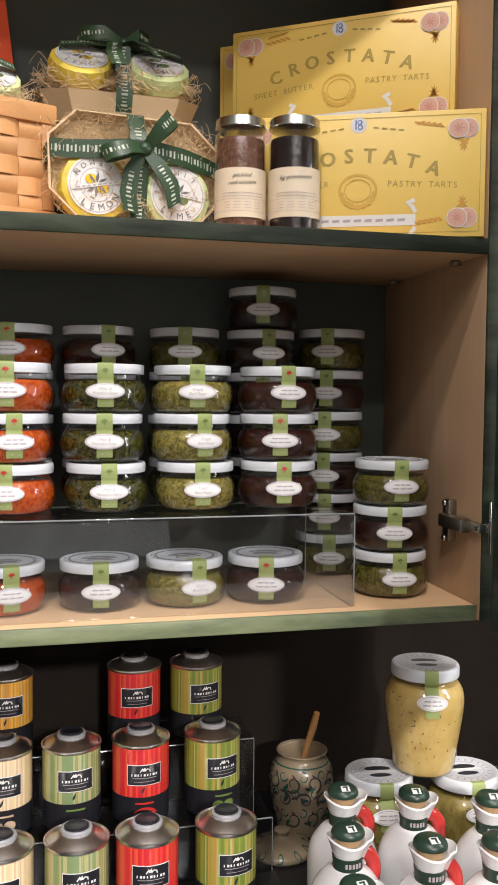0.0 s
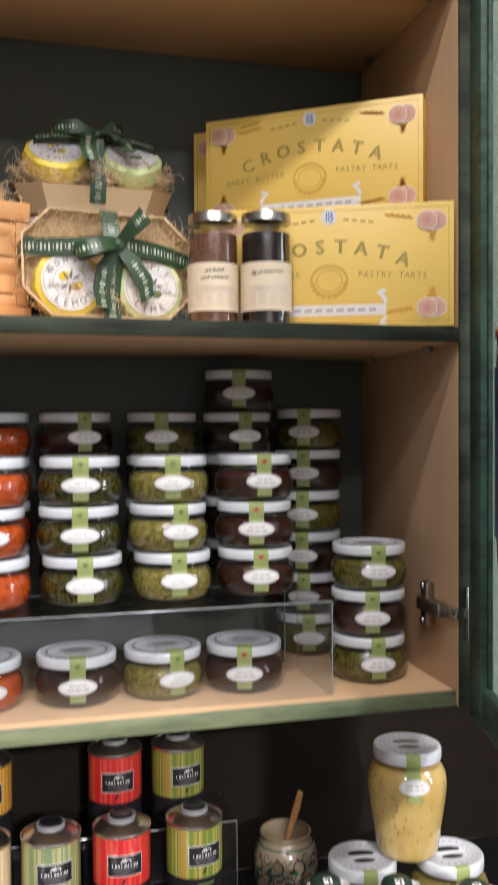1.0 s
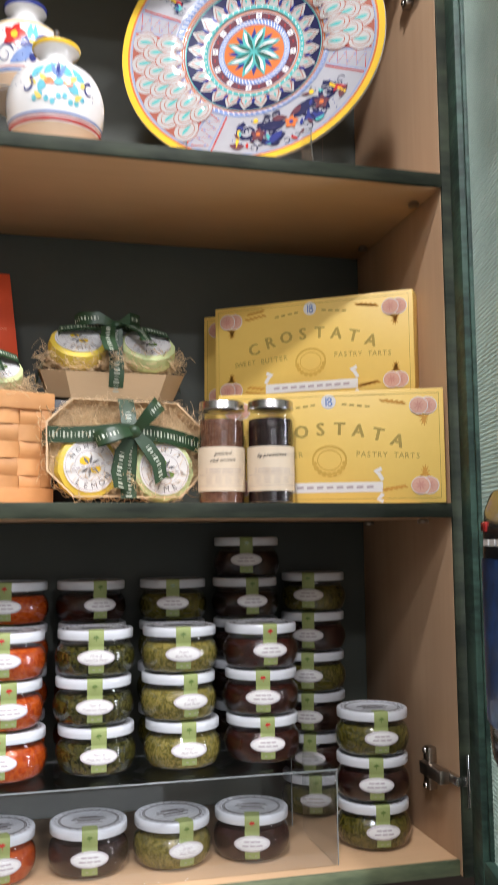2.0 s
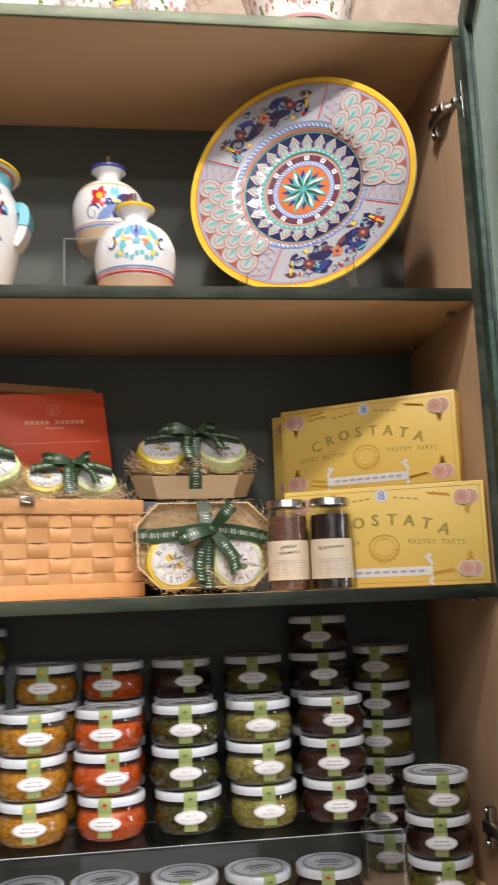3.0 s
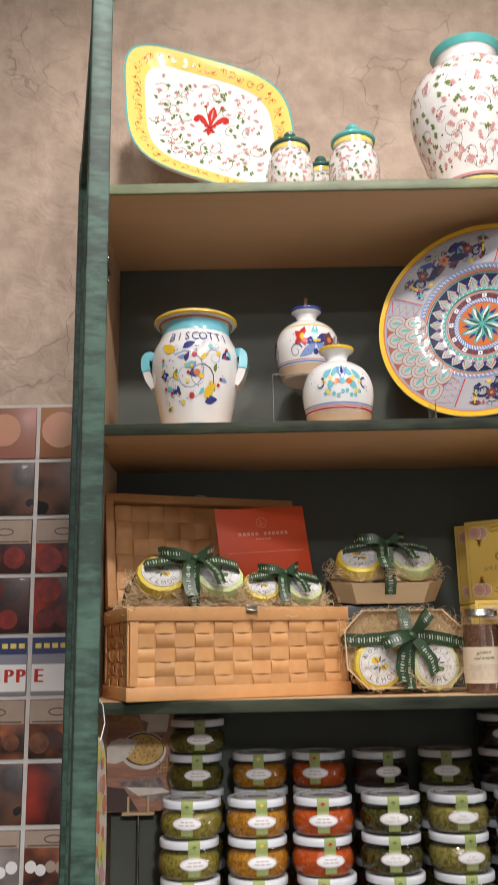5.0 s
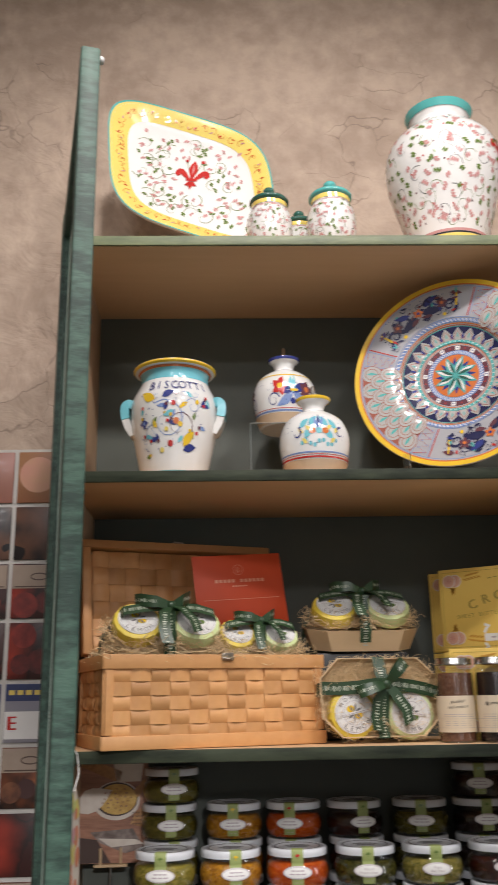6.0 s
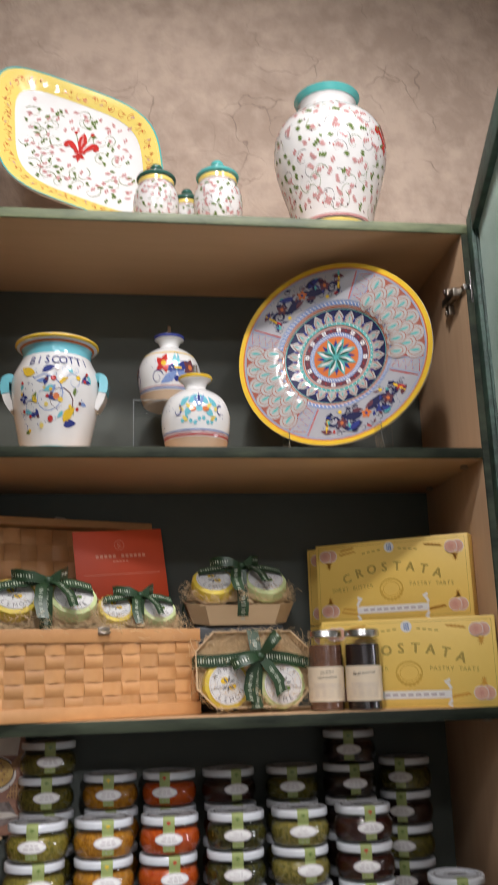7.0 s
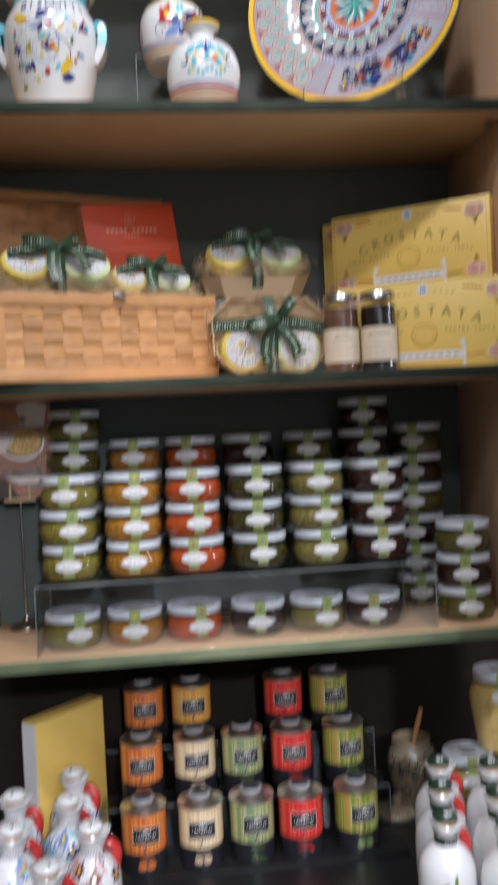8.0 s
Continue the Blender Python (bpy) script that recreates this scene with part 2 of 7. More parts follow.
C_WASH = surface("tin_glaze_grey", (0.40, 0.40, 0.42), (0.33, 0.33, 0.355), rough=0.16, coat=0.5, scale=(60, 9), bump=0.05)
C_WHITE = surface("tin_glaze_white", (0.76, 0.75, 0.735), (0.70, 0.69, 0.67), rough=0.16, coat=0.5, scale=(60, 9), bump=0.05)
C_YELLOW = plain("glaze_yellow", (0.76, 0.50, 0.035), 0.18, 0.4)
C_PALEY = plain("glaze_pale_yellow", (0.78, 0.62, 0.16), 0.18, 0.4)
C_TEAL = plain("glaze_teal", (0.10, 0.42, 0.40), 0.18, 0.4)
C_AQUA = plain("glaze_aqua", (0.17, 0.50, 0.58), 0.18, 0.4)
C_BLUE = plain("glaze_blue", (0.034, 0.046, 0.21), 0.18, 0.4)
C_LBLUE = plain("glaze_light_blue", (0.20, 0.29, 0.55), 0.18, 0.4)
C_ORANGE = plain("glaze_orange", (0.62, 0.17, 0.045), 0.18, 0.4)
C_RED = plain("glaze_red", (0.50, 0.035, 0.03), 0.18, 0.4)
C_PINK = plain("glaze_pink", (0.58, 0.30, 0.29), 0.2, 0.4)
C_GREEN = plain("glaze_green", (0.15, 0.22, 0.06), 0.2, 0.4)
C_DGREEN = plain("glaze_dark_green", (0.03, 0.11, 0.085), 0.2, 0.4)
C_PURPLE = plain("glaze_manganese", (0.13, 0.045, 0.06), 0.2, 0.4)
C_BUFF = plain("bare_clay_buff", (0.58, 0.42, 0.28), 0.6)
C_BLACK = plain("dark_line", (0.03, 0.03, 0.035), 0.3)
C_ROSE = plain("glaze_rose_brown", (0.36, 0.115, 0.080), 0.18, 0.4)
C_COBALT = plain("glaze_dark_cobalt", (0.022, 0.024, 0.075), 0.18, 0.4)
C_PARCH = plain("glaze_parchment", (0.44, 0.43, 0.41), 0.18, 0.4)
PAINTS = [C_WHITE, C_YELLOW, C_PALEY, C_TEAL, C_AQUA, C_BLUE, C_LBLUE, C_ORANGE, C_RED, C_PINK, C_GREEN, C_DGREEN, C_PURPLE, C_BUFF, C_BLACK, C_WASH, C_ROSE, C_COBALT, C_PARCH]
WHITE, YELLOW, PALEY, TEAL, AQUA, BLUE, LBLUE, ORANGE, RED, PINK, GREEN, DGREEN, PURPLE, BUFF, BLACK, WASH, ROSE, COBALT, PARCH = range(19)

# ---- mesh tools ----


class Geo:
    """Collects faces; made into one mesh object by part() or thing()."""

    def __init__(self):
        self.v, self.f, self.m = [], [], []

    def add(self, verts, faces, mat=0, at=None):
        base = len(self.v)
        if at is not None:
            verts = [at @ Vector(p) for p in verts]
        self.v += [tuple(p) for p in verts]
        self.f += [tuple(base + i for i in f) for f in faces]
        self.m += [mat] * len(faces)
        return self

    def revolve(self, profile, seg=40, mat=0, at=None, ends=True):
        n = len(profile)
        verts = [(r * math.cos(2 * math.pi * k / seg), r * math.sin(2 * math.pi * k / seg), z) for k in range(seg) for r, z in profile]
        faces = [(k * n + i, (k + 1) % seg * n + i, (k + 1) % seg * n + i + 1, k * n + i + 1) for k in range(seg) for i in range(n - 1)]
        if ends and profile[0][0] > 1e-5:
            faces.append(tuple(k * n for k in reversed(range(seg))))
        if ends and profile[-1][0] > 1e-5:
            faces.append(tuple(k * n + n - 1 for k in range(seg)))
        return self.add(verts, faces, mat, at)

    def box(self, sx, sy, sz, at=None, mat=0, bevel=0.0):
        bm = bmesh.new()
        bmesh.ops.create_cube(bm, size=1)
        bmesh.ops.scale(bm, vec=(sx, sy, sz), verts=bm.verts)
        if bevel:
            bmesh.ops.bevel(bm, geom=bm.edges[:], offset=bevel, segments=2, affect="EDGES", profile=0.5)
        bm.verts.index_update()
        verts, faces = [v.co.copy() for v in bm.verts], [[v.index for v in f.verts] for f in bm.faces]
        bm.free()
        return self.add(verts, faces, mat, at)

    def span(self, lo, hi, mat=0, bevel=0.0):
        c = [(a + b) / 2 for a, b in zip(lo, hi)]
        return self.box(*[b - a for a, b in zip(lo, hi)], at=Matrix.Translation(c), mat=mat, bevel=bevel)

    def tube(self, path, radius, seg=8, mat=0, at=None):
        path = [Vector(p) for p in path]
        verts, faces = [], []
        for i, p in enumerate(path):
            d = (path[min(i + 1, len(path) - 1)] - path[max(i - 1, 0)]).normalized()
            q = d.to_track_quat("Z", "Y")
            r = radius[i] if isinstance(radius, (list, tuple)) else radius
            verts += [p + q @ Vector((r * math.cos(2 * math.pi * k / seg), r * math.sin(2 * math.pi * k / seg), 0)) for k in range(seg)]
        for i in range(len(path) - 1):
            faces += [(i * seg + k, i * seg + (k + 1) % seg, (i + 1) * seg + (k + 1) % seg, (i + 1) * seg + k) for k in range(seg)]
        faces += [tuple(reversed(range(seg))), tuple((len(path) - 1) * seg + k for k in range(seg))]
        return self.add(verts, faces, mat, at)

    def strip(self, path, side, width, thick=0.0008, mat=0, at=None):
        """A flat band along path; side: the band's cross direction, one for all or one for each point."""
        path = [Vector(p) for p in path]
        verts, faces = [], []
        n = len(path)
        for i, p in enumerate(path):
            d = (path[min(i + 1, n - 1)] - path[max(i - 1, 0)]).normalized()
            s = Vector(side[i] if isinstance(side, list) else side).normalized()
            up = s.cross(d).normalized()
            w = width[i] if isinstance(width, list) else width
            for a, b in ((-1, -1), (1, -1), (1, 1), (-1, 1)):
                verts.append(p + s * (a * w / 2) + up * (b * thick / 2))
        for i in range(n - 1):
            faces += [(i * 4 + k, i * 4 + (k + 1) % 4, (i + 1) * 4 + (k + 1) % 4, (i + 1) * 4 + k) for k in range(4)]
        faces += [(3, 2, 1, 0), tuple((n - 1) * 4 + k for k in range(4))]
        return self.add(verts, faces, mat, at)

    def prism(self, poly, z0, z1, mat=0, at=None):
        n = len(poly)
        verts = [(x, y, z0) for x, y in poly] + [(x, y, z1) for x, y in poly]
        faces = [tuple(reversed(range(n))), tuple(range(n, 2 * n))] + [(i, (i + 1) % n, n + (i + 1) % n, n + i) for i in range(n)]
        return self.add(verts, faces, mat, at)

    def grid(self, fn, nu, nv, mat=0):
        verts = [fn(i / nu, j / nv) for i in range(nu + 1) for j in range(nv + 1)]
        faces = [(i * (nv + 1) + j, (i + 1) * (nv + 1) + j, (i + 1) * (nv + 1) + j + 1, i * (nv + 1) + j + 1) for i in range(nu) for j in range(nv)]
        return self.add(verts, faces, mat)

    def data(self, name, mats, smooth=40):
        me = bpy.data.meshes.new(name)
        me.from_pydata(self.v, [], self.f)
        for m in mats if isinstance(mats, (list, tuple)) else [mats]:
            me.materials.append(m)
        me.polygons.foreach_set("material_index", self.m)
        bm = bmesh.new()
        bm.from_mesh(me)
        bmesh.ops.recalc_face_normals(bm, faces=bm.faces) if len(bm.faces) < 30000 else None
        bm.to_mesh(me)
        bm.free()
        me.shade_smooth()
        me.set_sharp_from_angle(angle=radians(smooth))
        return me


def part(name, geo, mats, parent, label="", smooth=40):
    ob = new(name, geo.data(name, mats, smooth))
    ob.parent = parent
    return tagged(ob, label)


def empty(name, label, category, group=""):
    ob = new(name)
    ob.empty_display_size = 0.02
    return tagged(ob, label, category, group)


def structure(name, geo, mats, label):
    return tagged(new(name, geo.data(name, mats)), label, kind="structure")


def lettering(text, size, align="CENTER"):
    """Flat letters of the built-in font: vertices (x, y) and faces."""
    cu = bpy.data.curves.new("letters", "FONT")
    cu.body, cu.size, cu.align_x, cu.align_y = text, size, align, "CENTER"
    cu.resolution_u = 2
    ob = bpy.data.objects.new("letters", cu)
    scene.collection.objects.link(ob)
    me = bpy.data.meshes.new_from_object(ob.evaluated_get(bpy.context.evaluated_depsgraph_get()))
    verts, faces = [v.co.copy() for v in me.vertices], [tuple(p.vertices) for p in me.polygons]
    bpy.data.objects.remove(ob)
    bpy.data.curves.remove(cu)
    bpy.data.meshes.remove(me)
    return verts, faces


class Paint(Geo):
    """Painted decoration on a surface: place(u, v, lift) gives the point in space; u and v in metres."""

    def __init__(self, place):
        self.v, self.f, self.m = [], [], []
        self.place = place

    def lay(self, verts, faces, mat, layer=1):
        return self.add([self.place(p[0], p[1], 0.00025 * layer) for p in verts], faces, mat)

    def poly(self, pts, mat, layer=1):
        c = (sum(p[0] for p in pts) / len(pts), sum(p[1] for p in pts) / len(pts))
        n = len(pts)
        return self.lay([c, *pts], [(0, 1 + i, 1 + (i + 1) % n) for i in range(n)], mat, layer)

    def dot(self, x, y, r, mat, layer=1, ry=None, n=10):
        return self.poly([(x + r * math.cos(2 * math.pi * k / n), y + (ry or r) * math.sin(2 * math.pi * k / n)) for k in range(n)], mat, layer)

    def leaf(self, x, y, angle, length, width, mat, layer=1, n=5):
        c, s = math.cos(angle), math.sin(angle)
        side = [(length * k / n, width * math.sin(math.pi * (k / n) ** 0.8)) for k in range(n + 1)]
        pts = side + [(a, -b * 0.6) for a, b in reversed(side[1:-1])]
        return self.poly([(x + a * c - b * s, y + a * s + b * c) for a, b in pts], mat, layer)

    def stroke(self, pts, width, mat, layer=1, taper=False):
        verts, n = [], len(pts)
        for i, p in enumerate(pts):
            a, b = pts[max(i - 1, 0)], pts[min(i + 1, n - 1)]
            dx, dy = b[0] - a[0], b[1] - a[1]
            l = math.hypot(dx, dy) or 1
            w = width / 2 * (1 - 0.8 * i / (n - 1) if taper else 1)
            verts += [(p[0] - dy / l * w, p[1] + dx / l * w), (p[0] + dy / l * w, p[1] - dx / l * w)]
        return self.lay(verts, [(2 * i, 2 * i + 1, 2 * i + 3, 2 * i + 2) for i in range(n - 1)], mat, layer)

    def scroll(self, x, y, r, start, turns, width, mat, layer=1, n=14):
        pts = []
        for k in range(n + 1):
            a, q = start + turns * 2 * math.pi * k / n, r * (1 - 0.75 * k / n)
            pts.append((x + q * math.cos(a), y + q * math.sin(a)))
        return self.stroke(pts, width, mat, layer, True)

    def letters(self, text, x, y, size, mat, layer=1, turn=0.0):
        verts, faces = lettering(text, size)
        c, s = math.cos(turn), math.sin(turn)
        return self.lay([(x + p[0] * c - p[1] * s, y + p[0] * s + p[1] * c) for p in verts], faces, mat, layer)

    def flower(self, x, y, r, petal, heart, layer=1, n=5, turn=0.0):
        for k in range(n):
            self.leaf(x, y, turn + 2 * math.pi * k / n, r, r * 0.42, petal, layer)
        return self.dot(x, y, r * 0.28, heart, layer + 1)


def round_side(profile, front=-math.pi / 2):
    """Place on a turned vessel: u metres round from the front, v the height."""

    def radius(z):
        for (r0, z0), (r1, z1) in zip(profile, profile[1:]):
            if min(z0, z1) <= z <= max(z0, z1) and z1 != z0:
                return r0 + (r1 - r0) * (z - z0) / (z1 - z0)
        return profile[-1][0]

    big = max(r for r, _ in profile)

    def place(u, v, lift):
        a, r = front + u / big, radius(v) + lift
        return (r * math.cos(a), r * math.sin(a), v)

    return place


def smooth_profile(points, steps=6):
    """Catmull-Rom through (r, z) points."""
    p = [points[0], *points, points[-1]]
    out = []
    for i in range(1, len(p) - 2):
        for k in range(steps):
            t = k / steps
            out.append(tuple(0.5 * (2 * p[i][n] + (p[i + 1][n] - p[i - 1][n]) * t + (2 * p[i - 1][n] - 5 * p[i][n] + 4 * p[i + 1][n] - p[i + 2][n]) * t * t
                             + (3 * p[i][n] - p[i - 1][n] - 3 * p[i + 1][n] + p[i + 2][n]) * t ** 3) for n in (0, 1)))
    out.append(points[-1])
    return [(max(r, 0.0), z) for r, z in out]


# ---- the room ----
XL, XR, YF, YB = -0.288, 0.453, 0.800, 1.052
SHELF = {1: 2.267, 2: 1.916, 3: 1.563, 4: 1.208}
THICK = 0.0150
COUNTER = 0.890
WALL = 1.145
structure("wall_north", Geo().span((-2.2, WALL, 0), (2.4, WALL + 0.12, 3.2)), M_PLASTER, "brown trowelled plaster wall with cracks and lap marks")
structure("wall_west", Geo().span((-2.3, -2.6, 0), (-2.2, WALL, 3.2)), M_ROOM, "plain painted shop wall")
structure("wall_east", Geo().span((2.4, -2.6, 0), (2.5, WALL, 3.2)), M_ROOM, "plain painted shop wall")
# next one is an added pale slab, brightening the view through the right mesh
structure("wall_return", Geo().span((0.98, -0.15, 0), (1.06, WALL, 3.2)), M_CEIL, "added plain pale backdrop beside the cabinet")
structure("wall_south", Geo().span((-2.3, -2.72, 0), (2.5, -2.6, 3.2)), M_ROOM, "plain painted shop wall")
structure("floor", Geo().span((-2.3, -2.7, -0.1), (2.5, WALL, 0)), M_FLOOR, "plain shop floor")
structure("ceiling", Geo().span((-2.3, -2.7, 3.2), (2.5, WALL + 0.1, 3.3)), M_CEIL, "plain shop ceiling")


# ---- cabinet ----
cabinet = empty("wall_cabinet", "tall plywood wall cabinet with green painted edges and open doors", "cabinet")
for name, x0, x1 in (("side_panel", XL - 0.018, XL), ("side_panel", XR, XR + 0.018)):
    side = part(name, Geo().span((x0, YF + 0.004, SHELF[4] - THICK), (x1, YB, SHELF[1]), bevel=0.001), M_PLYV, cabinet, "pale plywood side")
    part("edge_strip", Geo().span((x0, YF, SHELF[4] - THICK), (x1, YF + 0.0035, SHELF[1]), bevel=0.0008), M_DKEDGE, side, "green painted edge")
part("back_panel", Geo().span((XL - 0.018, YB + 0.001, SHELF[4] - THICK), (XR + 0.018, YB + 0.013, SHELF[1] - THICK - 0.001)), M_BACK, cabinet, "dark green back board")
for n, z in SHELF.items():
    x0, x1 = (XL - 0.018, XR + 0.018) if n == 1 else (XL + 0.0005, XR - 0.0005)
    y1 = WALL - 0.001 if n == 1 else YB - 0.001
    y0 = YF + (0.009 if n == 4 else 0)
    board = part("shelf", Geo().span((x0, y0 + 0.003, z - THICK), (x1, y1, z), bevel=0.001), M_PLY, cabinet, "plywood shelf")
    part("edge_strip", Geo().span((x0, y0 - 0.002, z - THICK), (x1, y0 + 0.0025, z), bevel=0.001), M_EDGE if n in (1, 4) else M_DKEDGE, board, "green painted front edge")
for n in (2, 3):
    for x, y in ((XR - 0.012, YF + 0.045), (XR - 0.012, YF + 0.20), (XL + 0.012, YF + 0.045)):
        part("shelf_pin", Geo().revolve([(0.006, -0.003), (0.006, 0.0), (0.004, 0.002)], 12, at=pose(x, y, SHELF[n] - THICK - 0.002)), M_NICKEL, cabinet, "dark metal shelf pin")

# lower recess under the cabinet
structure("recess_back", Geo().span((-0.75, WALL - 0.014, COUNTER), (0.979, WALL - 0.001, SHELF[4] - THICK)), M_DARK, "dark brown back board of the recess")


def hinge(at, flip):
    h = Geo()
    h.box(0.012, 0.050, 0.014, pose(-0.008 * flip, 0.030, 0), 0, 0.002)
    h.box(0.010, 0.014, 0.044, pose(-0.004 * flip, 0.048, 0), 0, 0.002)
    h.box(0.012, 0.026, 0.010, pose(0.002 * flip, 0.0, 0), 1, 0.002)
    h.box(0.003, 0.004, 0.052, pose(0.008 * flip, -0.012, 0), 1, 0.001)
    for z in (-0.018, 0.018):
        h.revolve([(0.0035, 0), (0.003, 0.0015), (0.0, 0.0016)], 10, 1, at=pose(-0.010 * flip, 0.048, z, 0, -90 * flip, 0))
    ob = part("hinge", h, [M_NICKEL, M_STEEL], cabinet, "metal cup hinge")
    ob.matrix_local = at
    return ob


for z in (1.285, 2.165):
    hinge(pose(XR - 0.001, YF + 0.012, z), 1)
    hinge(pose(XL + 0.001, YF + 0.012, z), -1)


# doors: framed with wire mesh, standing open
def mesh_door(name, width, z0, z1, hinge_at, turn, label):
    """Local x runs from the hinge to the free edge, y is the outer side."""
    door = empty(name, label, "cabinet door")
    rail, t = 0.038, 0.020
    part("stile", Geo().span((0, -t / 2, z0), (rail, t / 2, z1), bevel=0.002), M_GREEN, door)
    part("stile", Geo().span((width - rail, -t / 2, z0), (width, t / 2, z1), bevel=0.002), M_GREEN, door)
    part("rail", Geo().span((rail + 0.0002, -t / 2 + 0.001, z0), (width - rail - 0.0002, t / 2 - 0.001, z0 + rail), bevel=0.002), M_GREEN, door)
    part("rail", Geo().span((rail + 0.0002, -t / 2 + 0.001, z1 - rail), (width - rail - 0.0002, t / 2 - 0.001, z1), bevel=0.002), M_GREEN, door)
    for x in (rail, width - rail - 0.006):
        part("bead", Geo().span((x + 0.0004, -0.004, z0 + rail + 0.0004), (x + 0.0056, 0.004, z1 - rail - 0.0004), bevel=0.001), M_GREEN, door, "thin glazing bead")
    g, step, r = Geo(), 0.0042, 0.00045
    x = rail
    while x < width - rail:
        g.span((x - r, -r, z0 + rail), (x + r, r, z1 - rail))
        x += step
    z = z0 + rail
    while z < z1 - rail:
        g.span((rail, -r, z - r), (width - rail, r, z + r))
        z += step
    tagged(part("wire_mesh", g, M_WIRE, door, "fine galvanised wire mesh"), kind="stuff")
    door.matrix_world = pose(hinge_at[0], hinge_at[1], 0, 0, 0, turn)
    return door


def bumper(door, x, y, z):
    """White rubber stop at the top of a door's free edge."""
    part("bumper", Geo().revolve([(0.0042, 0.0), (0.0042, 0.0025), (0.0030, 0.0040), (0.0, 0.0042)], 14, at=pose(x, y, z, -90, 0, 0)), M_PAPER, door, "small white rubber stop")


right_door = mesh_door("cabinet_door", 0.375, SHELF[4] - 0.020, SHELF[1] + 0.004, (XR + 0.015, YF - 0.012), -104.5, "open green framed cabinet door with wire mesh panel")
left_door = mesh_door("cabinet_door", 0.375, SHELF[4] - 0.020, SHELF[1] + 0.007, (XL - 0.010, YF - 0.012), -77.0, "open green framed cabinet door seen almost edge on")


bumper(left_door, 0.369, 0.0102, SHELF[1] - 0.004)

# ---- counter ----
counter = empty("counter", "black display counter under the cabinet", "counter")
part("worktop", Geo().span((-0.75, 0.48, COUNTER - 0.03), (0.979, WALL - 0.015, COUNTER), bevel=0.003), M_BLACK, counter)
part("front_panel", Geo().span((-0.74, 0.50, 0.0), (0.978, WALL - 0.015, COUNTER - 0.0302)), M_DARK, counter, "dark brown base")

# ---- pesto jars ----
JAR_H = 0.0465
BODY = smooth_profile([(0.026, 0.0), (0.0345, 0.002), (0.0390, 0.010), (0.0402, 0.018), (0.0385, 0.026), (0.0345, 0.0318), (0.0335, 0.0378)], 4)
LIDP = [(0.0360, 0.0366), (0.0374, 0.0369), (0.0378, 0.0378), (0.0376, 0.0386), (0.0378, 0.0394), (0.0378, 0.0447), (0.0370, 0.0458), (0.0345, 0.0462), (0.0335, 0.0456), (0.0, 0.0456)]


def contents(name, colour, second, scale=330):
    return surface(name, colour, second, rough=0.16, coat=0.0, spec=0.55, scale=(scale * 1.6, 260), bump=0.55, bump_scale=210, contrast=1.8, depth=0.0022)


FILL = {
    "yellow green": contents("yellow_green_pesto", (0.27, 0.215, 0.040), (0.105, 0.095, 0.014)),
    "amber": contents("amber_pesto", (0.44, 0.20, 0.018), (0.20, 0.075, 0.008)),
    "orange red": contents("red_pepper_pesto", (0.46, 0.085, 0.010), (0.30, 0.034, 0.005), 200),
    "dark green": contents("mint_pesto", (0.066, 0.060, 0.010), (0.008, 0.010, 0.002)),
    "pale olive": contents("basil_pesto", (0.255, 0.205, 0.052), (0.095, 0.085, 0.016)),
    "dark red": contents("tomato_pesto", (0.040, 0.006, 0.004), (0.012, 0.003, 0.002), 200),
    "moss green": contents("parmesan_pesto", (0.125, 0.105, 0.018), (0.034, 0.034, 0.006)),
    "near black": contents("dark_pesto", (0.022, 0.008, 0.006), (0.008, 0.004, 0.004)),
    "maroon": contents("olive_pesto", (0.030, 0.008, 0.006), (0.010, 0.004, 0.003)),
}
STALK = {"orange red": C_RED, "dark red": C_RED, "amber": C_YELLOW}
WORDS = {"dark green": ("Mint &", "Pistachio Pesto"), "pale olive": ("Fresh", "Basil Pesto")}


